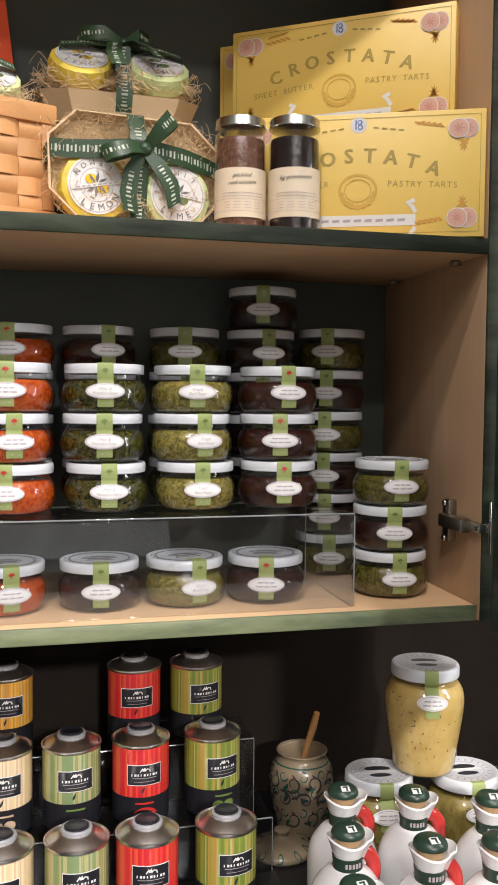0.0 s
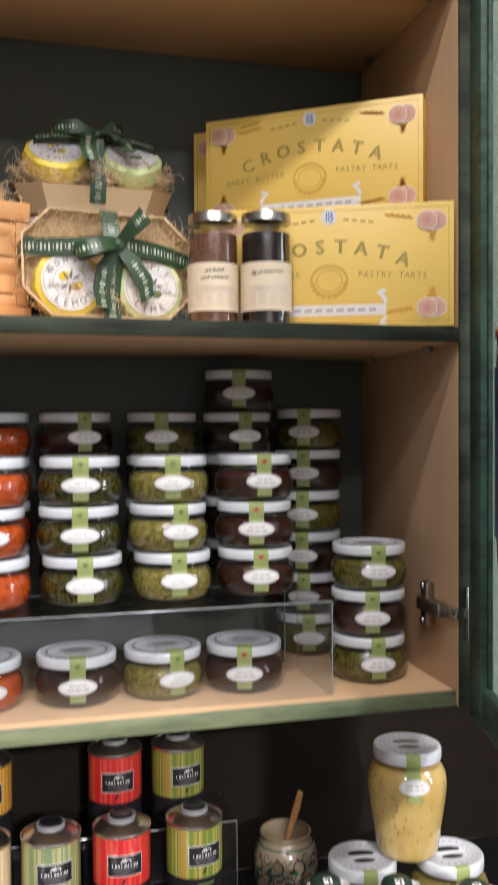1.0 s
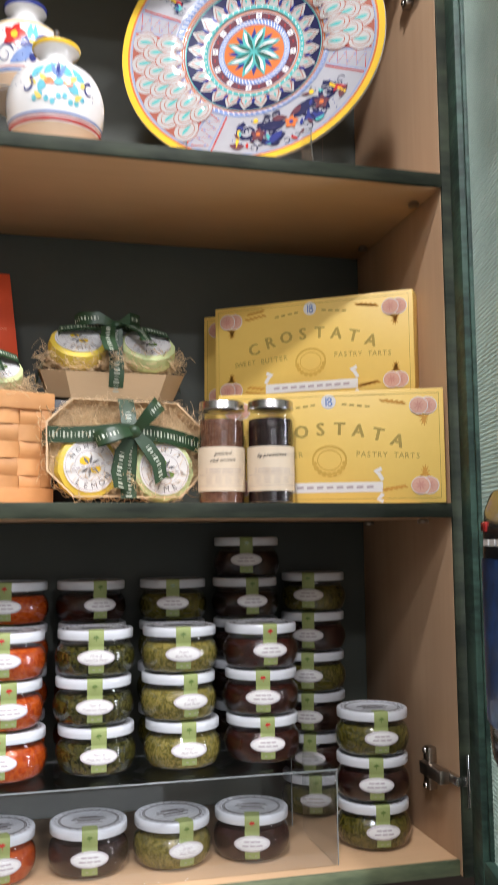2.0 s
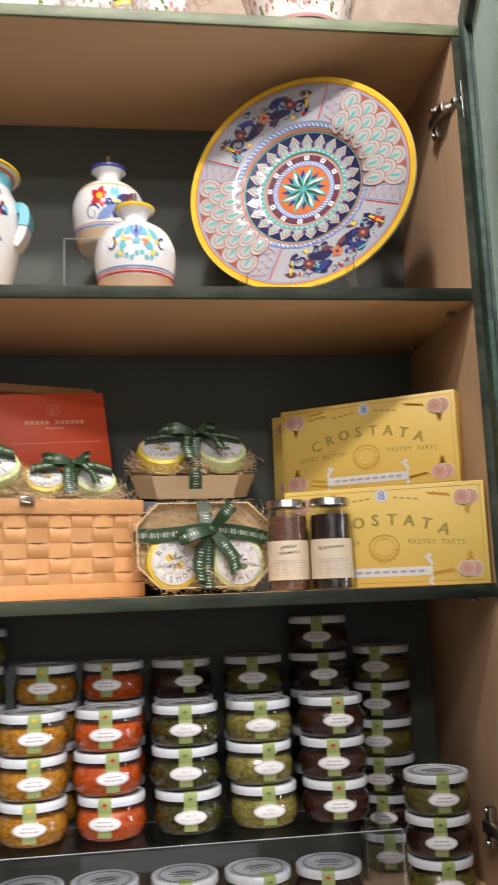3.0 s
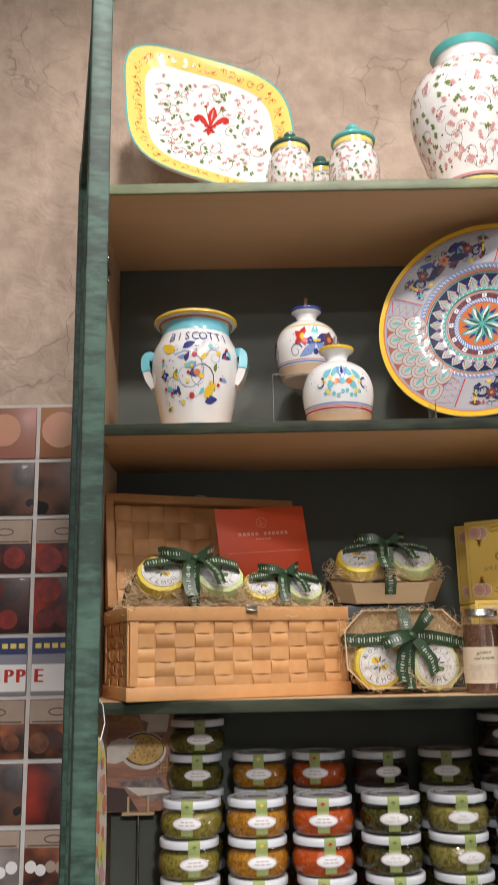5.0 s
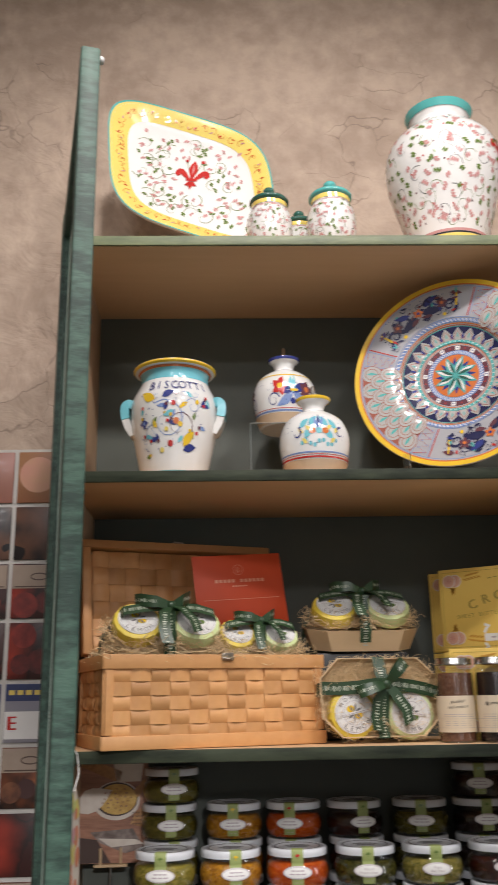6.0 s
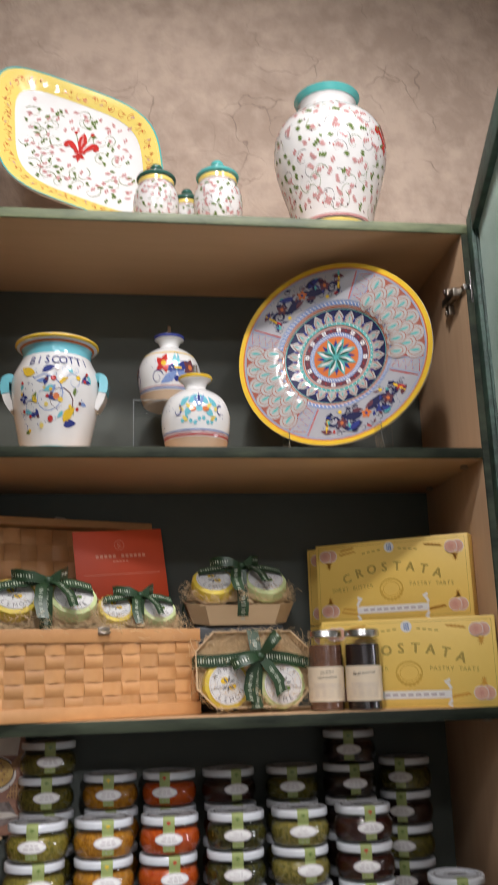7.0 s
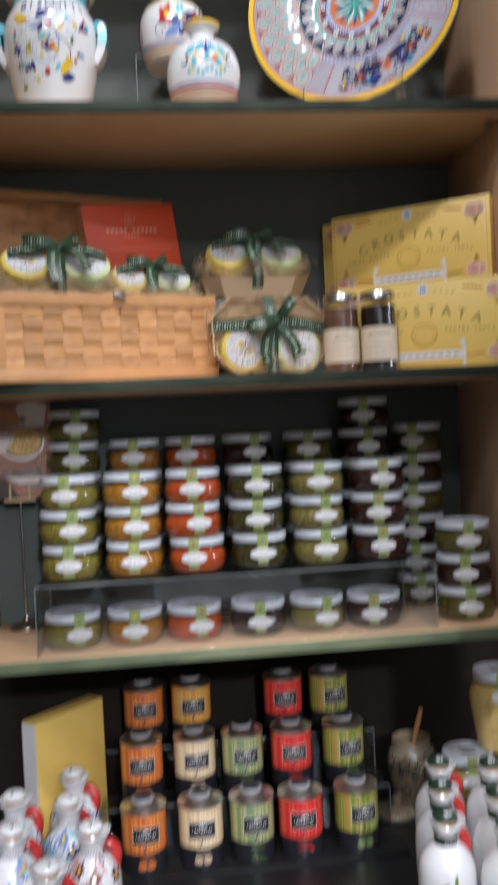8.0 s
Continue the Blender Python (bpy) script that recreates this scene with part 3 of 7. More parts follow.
def pesto_jar(kind):
    jar = empty("pesto_jar", f"squat jar of {kind} pesto, white lid, oval label", "jar")
    part("glass_body", Geo().revolve(BODY, 48, ends=False), M_GLASS, jar)
    inner = [(0.0, 0.0015)] + [(max(r - 0.0014, 0.001), min(max(z, 0.0016), 0.0305)) for r, z in BODY if z < 0.0305] + [(0.0338, 0.0305), (0.0, 0.0310)]
    part("pesto", Geo().revolve(inner, 40), FILL[kind], jar, f"{kind} pesto")
    lid = part("lid", Geo().revolve(LIDP, 56), M_LID, jar, "white lid")
    rim = Geo()
    for r in (0.029, 0.0275):
        rim.revolve([(r, 0.0457), (r + 0.0003, 0.0459), (r + 0.0008, 0.0459), (r + 0.0011, 0.0457)], 40, ends=False)
    for k in range(26):
        a = 2 * math.pi * k / 26
        rim.box(0.0026, 0.0009, 0.0003, pose(0.0325 * math.cos(a), 0.0325 * math.sin(a), 0.0458, 0, 0, math.degrees(a)))
    for x, y, sx in ((0, 0.0075, 0.018), (0, 0.0045, 0.030), (0, -0.001, 0.034), (0, -0.0045, 0.022), (0, -0.010, 0.026)):
        rim.box(sx, 0.0022, 0.0003, pose(x, y, 0.0458))
    part("lid_print", rim, M_INK, lid, "grey printed rings and lines")
    # seal strip down from the lid
    path = [(0.022, 0.04605), (0.0345, 0.0467), (0.0372, 0.0462), (0.0382, 0.0445), (0.0382, 0.034), (0.0372, 0.0305), (0.0395, 0.024), (0.0406, 0.0175), (0.0402, 0.012), (0.0388, 0.0060)]
    strip = Geo()
    half = 0.0074

    def seal(u, v):
        i = min(int(v * (len(path) - 1)), len(path) - 2)
        q = v * (len(path) - 1) - i
        r, z = (path[i][n] + (path[i + 1][n] - path[i][n]) * q for n in (0, 1))
        a = -math.pi / 2 + (u - 0.5) * 2 * half / max(r, 0.036)
        if r < 0.036:
            return ((u - 0.5) * 2 * half, -r, z + 0.0002)
        return (r * math.cos(a), r * math.sin(a), z + 0.0002)

    strip.grid(seal, 6, 18)
    tag = part("seal_strip", strip, M_STRIP, jar, "green paper seal")
    leafy = Paint(lambda u, v, lift: ((0.0384 + lift) * math.cos(-math.pi / 2 + u / 0.038), (0.0384 + lift) * math.sin(-math.pi / 2 + u / 0.038), v))
    for a in range(5):
        leafy.leaf(0, 0.039, math.pi * (0.1 + 0.2 * a), 0.0034, 0.0010, 0, 2)
    leafy.stroke([(0, 0.036), (0, 0.041)], 0.0006, 0, 2)
    part("sprig", leafy, STALK.get(kind, C_GREEN), tag)
    # oval label
    side = round_side([(r + 0.0008, z) for r, z in BODY])
    big = max(r for r, _ in BODY) + 0.0008
    oval = Paint(side)
    ring = [(0.0185 * math.cos(2 * math.pi * k / 36), 0.0208 + 0.0074 * math.sin(2 * math.pi * k / 36)) for k in range(36)]
    verts, faces = [(0, 0.0208)], []
    for s in (0.25, 0.5, 0.75, 1.0):
        verts += [(x * s, 0.0208 + (y - 0.0208) * s) for x, y in ring]
    faces += [(0, 1 + k, 1 + (k + 1) % 36) for k in range(36)]
    for s in range(3):
        faces += [(1 + s * 36 + k, 1 + (s + 1) * 36 + k, 1 + (s + 1) * 36 + (k + 1) % 36, 1 + s * 36 + (k + 1) % 36) for k in range(36)]
    oval.lay(verts, faces, 0, 2)
    label = part("oval_label", oval, M_PAPER, jar, "white oval label")
    ink = Paint(side)
    ink.stroke([(0.0168 * math.cos(2 * math.pi * k / 40), 0.0208 + 0.0060 * math.sin(2 * math.pi * k / 40)) for k in range(41)], 0.0004, 0, 3)
    ink.stroke([(0.0180 * math.cos(2 * math.pi * k / 40), 0.0208 + 0.0070 * math.sin(2 * math.pi * k / 40)) for k in range(41)], 0.0006, 0, 3)
    if kind in WORDS:
        for text, y0, size in ((WORDS[kind][0], 0.0228, 0.0046), (WORDS[kind][1], 0.0188, 0.0040)):
            verts, faces = lettering(text, size)
            ink.lay([(q[0] * 0.94 + q[1] * 0.34, y0 + q[1]) for q in verts], faces, 0, 3)
    else:
        for y, w in ((0.0227, 0.008), (0.0190, 0.0100)):
            for a, b in ((-1, -0.35), (-0.22, 0.3), (0.42, 1)):
                ink.stroke([(a * w + (b - a) * w * k / 4, y + 0.0004 * (k % 2)) for k in range(5)], 0.0014, 0, 3)
    for dx in (-0.0035, 0.0025):
        ink.stroke([(dx, 0.0095), (dx + 0.0025, 0.0095)], 0.0008, 0, 4)
    part("label_print", ink, M_LINE, label, "mauve printed words and border")
    return jar


JARS = {k: pesto_jar(k) for k in FILL}
used = set()
jar_rng = random.Random(5)


def put_jar(kind, x, y, z, turn, group):
    m = pose(x, y, z, 0, 0, turn)
    if kind not in used:
        used.add(kind)
        JARS[kind].matrix_world = m
        return tagged(JARS[kind], group=group)
    return tagged(copy_thing(JARS[kind], m), group=group)


COLX = (-0.162, -0.0755, 0.0095, 0.0975, 0.184, 0.2705)
FRONT = ("yellow green", "amber", "orange red", "dark green", "pale olive", "dark red")
TURNS = ((0, 13, -5), (1, 8, 9), (-10, 10, -4), (0, -2, -3), (1, 10, -3), (-6, -11, 1))
RISER = 1.301
for c, x in enumerate(COLX):
    for k in range(3):
        dx = ((0.003, 0, 0.001), (0, 0, 0), (0, -0.002, 0.002), (-0.0005, -0.002, 0.001), (-0.001, -0.002, 0.002), (0, 0, 0.001))[c][2 - k]
        put_jar(FRONT[c], x + dx, 0.880 + 0.002 * c, RISER + k * JAR_H, TURNS[c][k], "pesto jars stacked on the acrylic riser")
LOWER = ("yellow green", "amber", "orange red", "maroon", "pale olive", "dark red")
for c, x in enumerate((-0.163, -0.079, 0.003, 0.092, 0.175, 0.2575)):
    put_jar(LOWER[c], x, 0.884, SHELF[4] + 0.0003, (18, 1, 12, -2, 13, -13)[c], "pesto jars under the acrylic riser")
REAR = ("moss green", "amber", "orange red", "maroon", "moss green", "near black")
for c, x in enumerate((-0.159, -0.069, 0.013, 0.0995, 0.191, 0.2795)):
    for k in range(2, 7 if c in (0, 5) else 6):
        put_jar(REAR[c], x + jar_rng.uniform(-0.0015, 0.0015), 0.990, SHELF[4] - 0.0037 + k * JAR_H, (7, 0, -9, 8, -7, -12)[c] + (12 if c == 5 and k == 5 else jar_rng.uniform(-4, 4)), "pesto jars stacked along the back")
for k in range(6):
    put_jar(("moss green", "maroon", "near black", "maroon", "moss green", "maroon")[k] if k < 3 else ("maroon", "moss green", "maroon", "moss green")[k - 2],
            0.3655 + jar_rng.uniform(-0.002, 0.002), 1.002, SHELF[4] + 0.0003 + k * JAR_H, (-16, -28, -29, -27, -26, -26)[k], "pesto jars stacked along the back")
for k, kind in enumerate(("moss green", "maroon", "moss green")):
    put_jar(kind, 0.3905 + 0.001 * (k == 2), 0.881, SHELF[4] + 0.0003 + k * JAR_H, (-6, -15, -7)[k], "three pesto jars stacked by the side panel")


# ---- acrylic risers ----
def acrylic_riser(label, w, d, h, at, t=0.003, sheet=M_ACRYL):
    r = empty("acrylic_riser", label, "display riser")
    part("top_sheet", Geo().span((-w / 2, 0, h - t), (w / 2, d, h), bevel=0.0007), sheet, r)
    part("front_sheet", Geo().span((-w / 2, 0, 0), (w / 2, t, h - t - 0.0003), bevel=0.0007), sheet, r)
    for x in (-w / 2, w / 2 - t):
        part("end_sheet", Geo().span((x, t + 0.0003, 0), (x + t, d, h - t - 0.0003), bevel=0.0007), sheet, r)
    edge = part("bent_edge", Geo().tube([(-w / 2, 0.0006, h - 0.0012), (w / 2, 0.0006, h - 0.0012)], 0.0008, 8), M_ACRYL_EDGE, r, "bright polished edge")
    for x in (-w / 2, w / 2):
        part("upright_edge", Geo().tube([(x, 0.0004, 0.0008), (x, 0.0004, h - 0.002)], 0.0006, 6), M_ACRYL_EDGE, r)
    r.matrix_world = at
    return r


acrylic_riser("clear acrylic riser carrying stacked jars", 0.535, 0.108, RISER - SHELF[4] - 0.0008, pose(0.063, 0.824, SHELF[4] + 0.0003))
acrylic_riser("clear acrylic riser carrying the back row of jars", 0.520, 0.086, 2 * JAR_H - 0.0046, pose(0.0605, 0.948, SHELF[4] + 0.0003), 0.003, M_ACRYL_THIN)


# ---- yellow tart cartons ----
def carton(label):
    """Front face on -y; origin at the bottom of the front face's right end, x running to the left as negative."""
    w, h, d = 0.238, 0.119, 0.026
    c = empty("tart_carton", label, "carton")
    part("box", Geo().span((-w, 0, 0), (0, d, h), bevel=0.0012), M_YBOX, c)
    face = Paint(lambda u, v, lift: (u - w / 2, -0.0002 - lift, v))
    for i, ch in enumerate("CROSTATA"):
        q = (i - 3.5) / 3.5
        for dx in (-0.0007, 0.0, 0.0007):
            face.letters(ch, q * 0.070 + 0.001 + dx, 0.0785 - 0.014 * q * q, 0.0190, 0, 1 + 300 * dx, -q * 0.34)
    for text, s0, rise in (("SWEET BUTTER", -0.092, 0.07), ("PASTRY TARTS", 0.030, -0.05)):
        for i, ch in enumerate(text):
            x = s0 + i * 0.0056
            face.letters(ch, x, 0.050 + rise * (x - s0 - 0.03), 0.0082, 0, 1, rise) if ch != " " else None
    # tart ring
    for r, wd in ((0.0175, 0.0022), (0.0125, 0.0010)):
        face.stroke([(r * math.cos(2 * math.pi * k / 28), 0.046 + 0.85 * r * math.sin(2 * math.pi * k / 28)) for k in range(29)], wd, 7, 1)
    for k in range(9):
        a = math.pi + math.pi * (k + 0.5) / 9
        face.dot(0.016 * math.cos(a), 0.045 + 0.0145 * math.sin(a), 0.0026, 7, 2)
    # banner
    face.poly([(-0.055, 0.012), (0.055, 0.012), (0.055, 0.0225), (-0.055, 0.0225)], 3, 1)
    for s in (-1, 1):
        face.stroke([(s * 0.055, 0.010), (s * 0.050, 0.004), (s * 0.055, 0.002)], 0.004, 3, 1)
        face.stroke([(s * 0.055, 0.024), (s * 0.051, 0.031), (s * 0.047, 0.033), (s * 0.054, 0.036)], 0.004, 3, 1)
    for k in range(9):
        face.stroke([(-0.045 + k * 0.0104, 0.017), (-0.038 + k * 0.0104, 0.0175)], 0.0026, 4, 2)
    # emblem and small lines along the top
    face.dot(0, 0.108, 0.0078, 3, 1, n=16)
    face.stroke([(-0.0025, 0.1035), (-0.0025, 0.1125)], 0.0014, 5, 2)
    face.dot(0.0012, 0.1102, 0.0026, 5, 2)
    face.dot(0.0016, 0.1056, 0.0028, 5, 2)
    face.dot(0.0010, 0.1102, 0.0012, 3, 3)
    face.dot(0.0014, 0.1056, 0.0013, 3, 3)
    for s in (-1, 1):
        for k in range(4):
            face.stroke([(s * (0.014 + k * 0.008), 0.105 - 0.001 * k), (s * (0.019 + k * 0.008), 0.1045 - 0.001 * k)], 0.0016, 0, 1)
    # fruit halves and wheat in the corners
    for sx in (-1, 1):
        for sy in (0, 1):
            x, y = sx * 0.098, 0.018 if sy == 0 else 0.101
            for dx, ly in ((0.0045, 1), (-0.0045, 4)):
                face.dot(x + dx, y, 0.0098, 3, ly, 0.0094, 18)
                face.dot(x + dx, y, 0.0090, 2, ly + 1, 0.0086, 18)
                for q in range(7):
                    face.leaf(x + dx, y, 0.9 * q, 0.0060, 0.0008, 6, ly + 2, 3)
            up = 1 if sy == 0 else -1
            for k in range(5):
                face.leaf(x - 0.006 + k * 0.003, y + up * 0.009, up * (0.5 + 0.5 * k), 0.013, 0.0016, 1, 1)
            for k in range(9):
                face.leaf(x - sx * (0.017 + k * 0.0026), y - up * 0.002 + (k % 2) * 0.0032 - k * 0.0004 * up, math.pi * (1 if sx > 0 else 0) + (0.35 if k % 2 else -0.35), 0.0085, 0.0016, 1, 1)
    edge = [(-0.114, 0.005), (0.114, 0.005), (0.114, 0.114), (-0.114, 0.114), (-0.114, 0.005)]
    for a, b in zip(edge, edge[1:]):
        face.stroke([a, b], 0.0005, 0, 1)
    part("printing", face, [M_YINK, M_YINK2, M_PINKI, M_PAPER, M_LINE, C_LBLUE, plain("rose_line", (0.56, 0.24, 0.19), 0.5), plain("honey_ink", (0.64, 0.40, 0.060), 0.5)], c, "gold letters, wheat, fruit and white banner")
    return c


carton_a = carton("yellow pastry tart carton standing behind glass jars")
carton_a.matrix_world = pose(0.4435, 0.793, SHELF[3] + 0.0003, 0, 0, -24)
A_TURN = -34.8
d = Vector((math.cos(radians(A_TURN)), math.sin(radians(A_TURN)), 0))
n = Vector((-d.y, d.x, 0))
for k, (lift, off) in enumerate(((0, 0.0), (0.1205, 0.0), (0, 0.0300), (0.1205, 0.0300))):
    p = Vector((0.438, 0.848, SHELF[3] + 0.0003 + lift)) + n * off - d * (off * 0.93)
    copy_thing(carton_a, Matrix.Translation(p) @ pose(0, 0, 0, 0, 0, A_TURN))["label"] = "yellow pastry tart carton stacked against the side panel"

# ---- two tall preserve jars ----
TALL = smooth_profile([(0.020, 0.0), (0.0232, 0.0015), (0.0240, 0.006), (0.0240, 0.083), (0.0233, 0.090), (0.0208, 0.0945), (0.0208, 0.098)], 4)


def tall_jar(label, fill, words, turn, x, y):
    j = empty("preserve_jar", label, "jar", "tall preserve jars")
    part("glass_body", Geo().revolve(TALL, 48, ends=False), M_GLASS, j)
    inner = [(0.0, 0.0015)] + [(max(r - 0.0013, 0.001), max(z, 0.0016)) for r, z in TALL if z < 0.0862] + [(0.0222, 0.0862), (0, 0.0870)]
    part("preserve", Geo().revolve(inner, 40), fill, j)
    part("lid", Geo().revolve([(0.0228, 0.0960), (0.0240, 0.0964), (0.0241, 0.0978), (0.0236, 0.0986), (0.0236, 0.1035), (0.0230, 0.1050), (0.0215, 0.1056), (0.0205, 0.1048), (0, 0.1048)], 48), M_STEEL, j, "brushed silver lid")
    lab = Geo()
    lab.grid(lambda u, v: (0.0244 * math.cos(-math.pi / 2 + (u - 0.5) * 3.6), 0.0244 * math.sin(-math.pi / 2 + (u - 0.5) * 3.6), 0.0125 + v * 0.045), 24, 2)
    label_part = part("paper_label", lab, M_CREAM, j, "cream paper label")
    ink = Paint(lambda u, v, lift: ((0.0245 + lift) * math.cos(-math.pi / 2 + u / 0.0245), (0.0245 + lift) * math.sin(-math.pi / 2 + u / 0.0245), v))
    for i, w in enumerate(words):
        verts, faces = lettering(w, 0.0066)
        y0 = 0.0505 - 0.0066 * i - (0.002 if len(words) == 1 else 0)
        ink.lay([(-0.001 + q[0] * 0.92 + q[1] * 0.35, y0 + q[1] * 0.86 + 0.05 * q[0]) for q in verts], faces, 0, 2)
    for i in range(2):
        for k in range(9):
            ink.stroke([(-0.020 + k * 0.0044, 0.0345 - i * 0.0028), (-0.0168 + k * 0.0044 + 0.0006 * (k % 3), 0.0345 - i * 0.0028)], 0.0006, 1, 2)
    for y0 in (0.0290, 0.0180):
        ink.stroke([(-0.040 + 0.008 * k, y0) for k in range(11)], 0.0003, 1, 2)
    for i in range(3):
        for k in range(4):
            ink.stroke([(-0.019 + k * 0.0098, 0.0262 - i * 0.0026), (-0.0125 + k * 0.0098, 0.0262 - i * 0.0026)], 0.0004, 1, 2)
    part("handwriting", ink, [C_BLACK, M_LINE], label_part, "dark handwriting-style print")
    j.matrix_world = pose(x, y, SHELF[3] + 0.0003, 0, 0, turn)
    return j


tall_jar("tall jar of pickled red onions with silver lid", contents("pickled_onion", (0.17, 0.078, 0.046), (0.10, 0.044, 0.026), 60), ("pickled", "red onions"), -6, 0.2215, 0.853)
tall_jar("tall jar of dark fig preserves with silver lid", contents("fig_preserve", (0.018, 0.007, 0.007), (0.008, 0.004, 0.005), 150), ("fig preserves",), -10, 0.2700, 0.838)


# ---- painted ceramics: shelf two ----
def ceramic(name, label, category, profile, at, base=C_WHITE, seg=64):
    ob = empty(name, label, category)
    part("body", Geo().revolve(profile, seg), base, ob)
    ob.matrix_world = at
    return ob


def band(paint, z, width, mat, radius, layer=1):
    n = 72
    paint.stroke([(2 * math.pi * radius * (k / n - 0.5), z) for k in range(n + 1)], width, mat, layer)


def ring_of(profile):
    return max(r for r, _ in profile)


rng = random.Random(11)

# biscotti jar
BISC = smooth_profile([(0.040, 0.0), (0.0455, 0.003), (0.0505, 0.024), (0.0590, 0.068), (0.0625, 0.098), (0.0605, 0.120), (0.0520, 0.139), (0.0482, 0.148), (0.0480, 0.156), (0.0500, 0.164)], 6)
biscotti = ceramic("biscotti_jar", "white biscotti jar painted with scrolls, turquoise handles, yellow rim lid", "cookie jar", BISC, pose(-0.150, 0.866, SHELF[2] + 0.0003, 0, 0, -4))
part("lid", Geo().revolve(smooth_profile([(0.0490, 0.1642), (0.0565, 0.1655), (0.0590, 0.1685), (0.0570, 0.1715), (0.040, 0.1735), (0.016, 0.1755), (0.011, 0.1775), (0.013, 0.1820), (0.0, 0.1840)], 5), 64), C_WHITE, biscotti, "white domed lid")
for prof, hue in (([(0.0572, 0.1655), (0.0596, 0.1680), (0.0594, 0.1700), (0.0572, 0.1720), (0.0560, 0.1719)], C_YELLOW), ([(0.0495, 0.1450), (0.0486, 0.1490), (0.0486, 0.1560), (0.0500, 0.1612)], C_AQUA),
                  ([(0.0502, 0.1613), (0.0508, 0.1636), (0.0528, 0.1642)], C_ORANGE), ([(0.0134, 0.1800), (0.0133, 0.1825), (0.0100, 0.1838), (0.0, 0.1844)], C_AQUA)):
    part("rim_band", Geo().revolve(prof, 64, ends=False), hue, biscotti)


def bend(points, steps=5):
    """A smooth path through points in space."""
    q = [Vector(points[0]), *[Vector(w) for w in points], Vector(points[-1])]
    out = []
    for i in range(1, len(q) - 2):
        for k in range(steps):
            t = k / steps
            out.append(0.5 * (2 * q[i] + (q[i + 1] - q[i - 1]) * t + (2 * q[i - 1] - 5 * q[i] + 4 * q[i + 1] - q[i + 2]) * t * t + (3 * q[i] - q[i - 1] - 3 * q[i + 1] + q[i + 2]) * t ** 3))
    return out + [q[-1]]


for s in (-1, 1):
    h = Geo()
    h.strip(bend([(s * 0.0570, -0.004, 0.1130), (s * 0.0630, -0.006, 0.1165), (s * 0.0685, -0.006, 0.1120), (s * 0.0690, -0.006, 0.1010), (s * 0.0675, -0.006, 0.0930)], 6), (0, 1, 0), 0.028, 0.0120)
    strap = part("handle", h, C_AQUA, biscotti, "turquoise glazed strap handle", smooth=70)
    tail = Geo().strip(bend([(s * 0.0675, -0.006, 0.0928), (s * 0.0640, -0.005, 0.0810), (s * 0.0565, -0.004, 0.0690)], 6), (0, 1, 0), 0.026, 0.0105)
    part("handle_root", tail, C_WHITE, strap, "white lower end", smooth=70)
bisc_side = round_side(BISC)
pt = Paint(lambda u, v, lift: bisc_side(u, v * 1.13, lift))
for i, ch in enumerate("BISCOTTI"):
    pt.letters(ch, -0.028 + i * 0.0118, 0.1150, 0.0175, BLUE, 5)
pt.scroll(-0.004, 0.066, 0.030, 2.2, -1.1, 0.0018, LBLUE, 2)
pt.scroll(0.014, 0.060, 0.024, 5.0, 1.1, 0.0016, PURPLE, 2)
pt.scroll(-0.028, 0.052, 0.012, 0.5, 1.2, 0.0012, LBLUE, 2)
pt.scroll(0.034, 0.086, 0.012, 3.0, -1.2, 0.0012, LBLUE, 2)
for x, y, a, l, c in ((-0.020, 0.096, 2.7, 0.026, YELLOW), (-0.010, 0.098, 0.4, 0.020, BLUE), (0.022, 0.034, 0.9, 0.026, YELLOW), (0.022, 0.030, 0.2, 0.022, BLUE), (0.006, 0.080, 3.6, 0.016, AQUA),
                      (-0.006, 0.080, 1.2, 0.014, BLUE), (0.020, 0.048, 4.0, 0.012, AQUA), (-0.024, 0.060, 1.1, 0.014, GREEN), (-0.018, 0.058, 2.0, 0.013, YELLOW), (0.036, 0.068, 1.5, 0.011, GREEN), (0.033, 0.098, 2.4, 0.012, AQUA)):
    pt.leaf(x, y, a, l, l * 0.30, c, 3)
for x, y, r, c in ((0.006, 0.089, 0.0036, RED), (0.002, 0.038, 0.0042, RED), (0.010, 0.066, 0.0045, ORANGE), (0.016, 0.062, 0.0035, YELLOW), (-0.012, 0.030, 0.0036, PALEY), (-0.004, 0.056, 0.003, PALEY), (0.040, 0.092, 0.0032, YELLOW), (0.042, 0.052, 0.0026, RED), (0.010, 0.103, 0.003, PURPLE)):
    pt.dot(x, y, r, c, 4)
pt.flower(-0.040, 0.066, 0.008, BLUE, LBLUE, 3, 4)
for k in range(16):
    x, y = rng.uniform(-0.05, 0.055), rng.uniform(0.024, 0.100)
    pt.leaf(x, y, rng.uniform(0, 6.28), rng.uniform(0.010, 0.017), 0.0036, (BLUE, LBLUE, YELLOW, AQUA, BLUE, GREEN)[k % 6], 2)
    pt.dot(x, y, 0.0024, (RED, PURPLE, YELLOW)[k % 3], 4, n=8)
for k in range(34):
    pt.dot(rng.uniform(-0.048, 0.052), rng.uniform(0.026, 0.106), 0.0009, BLUE, 2, n=6)
for k in range(10):
    pt.scroll(rng.uniform(-0.046, 0.048), rng.uniform(0.030, 0.104), 0.005, rng.uniform(0, 6), 1.0, 0.0007, LBLUE, 2, 8)
band(pt, 0.004, 0.003, AQUA, ring_of(BISC))
part("painting", pt, PAINTS, biscotti, "blue lettering, scrolls and fruit")
biscotti.scale = (1, 1, 0.965)

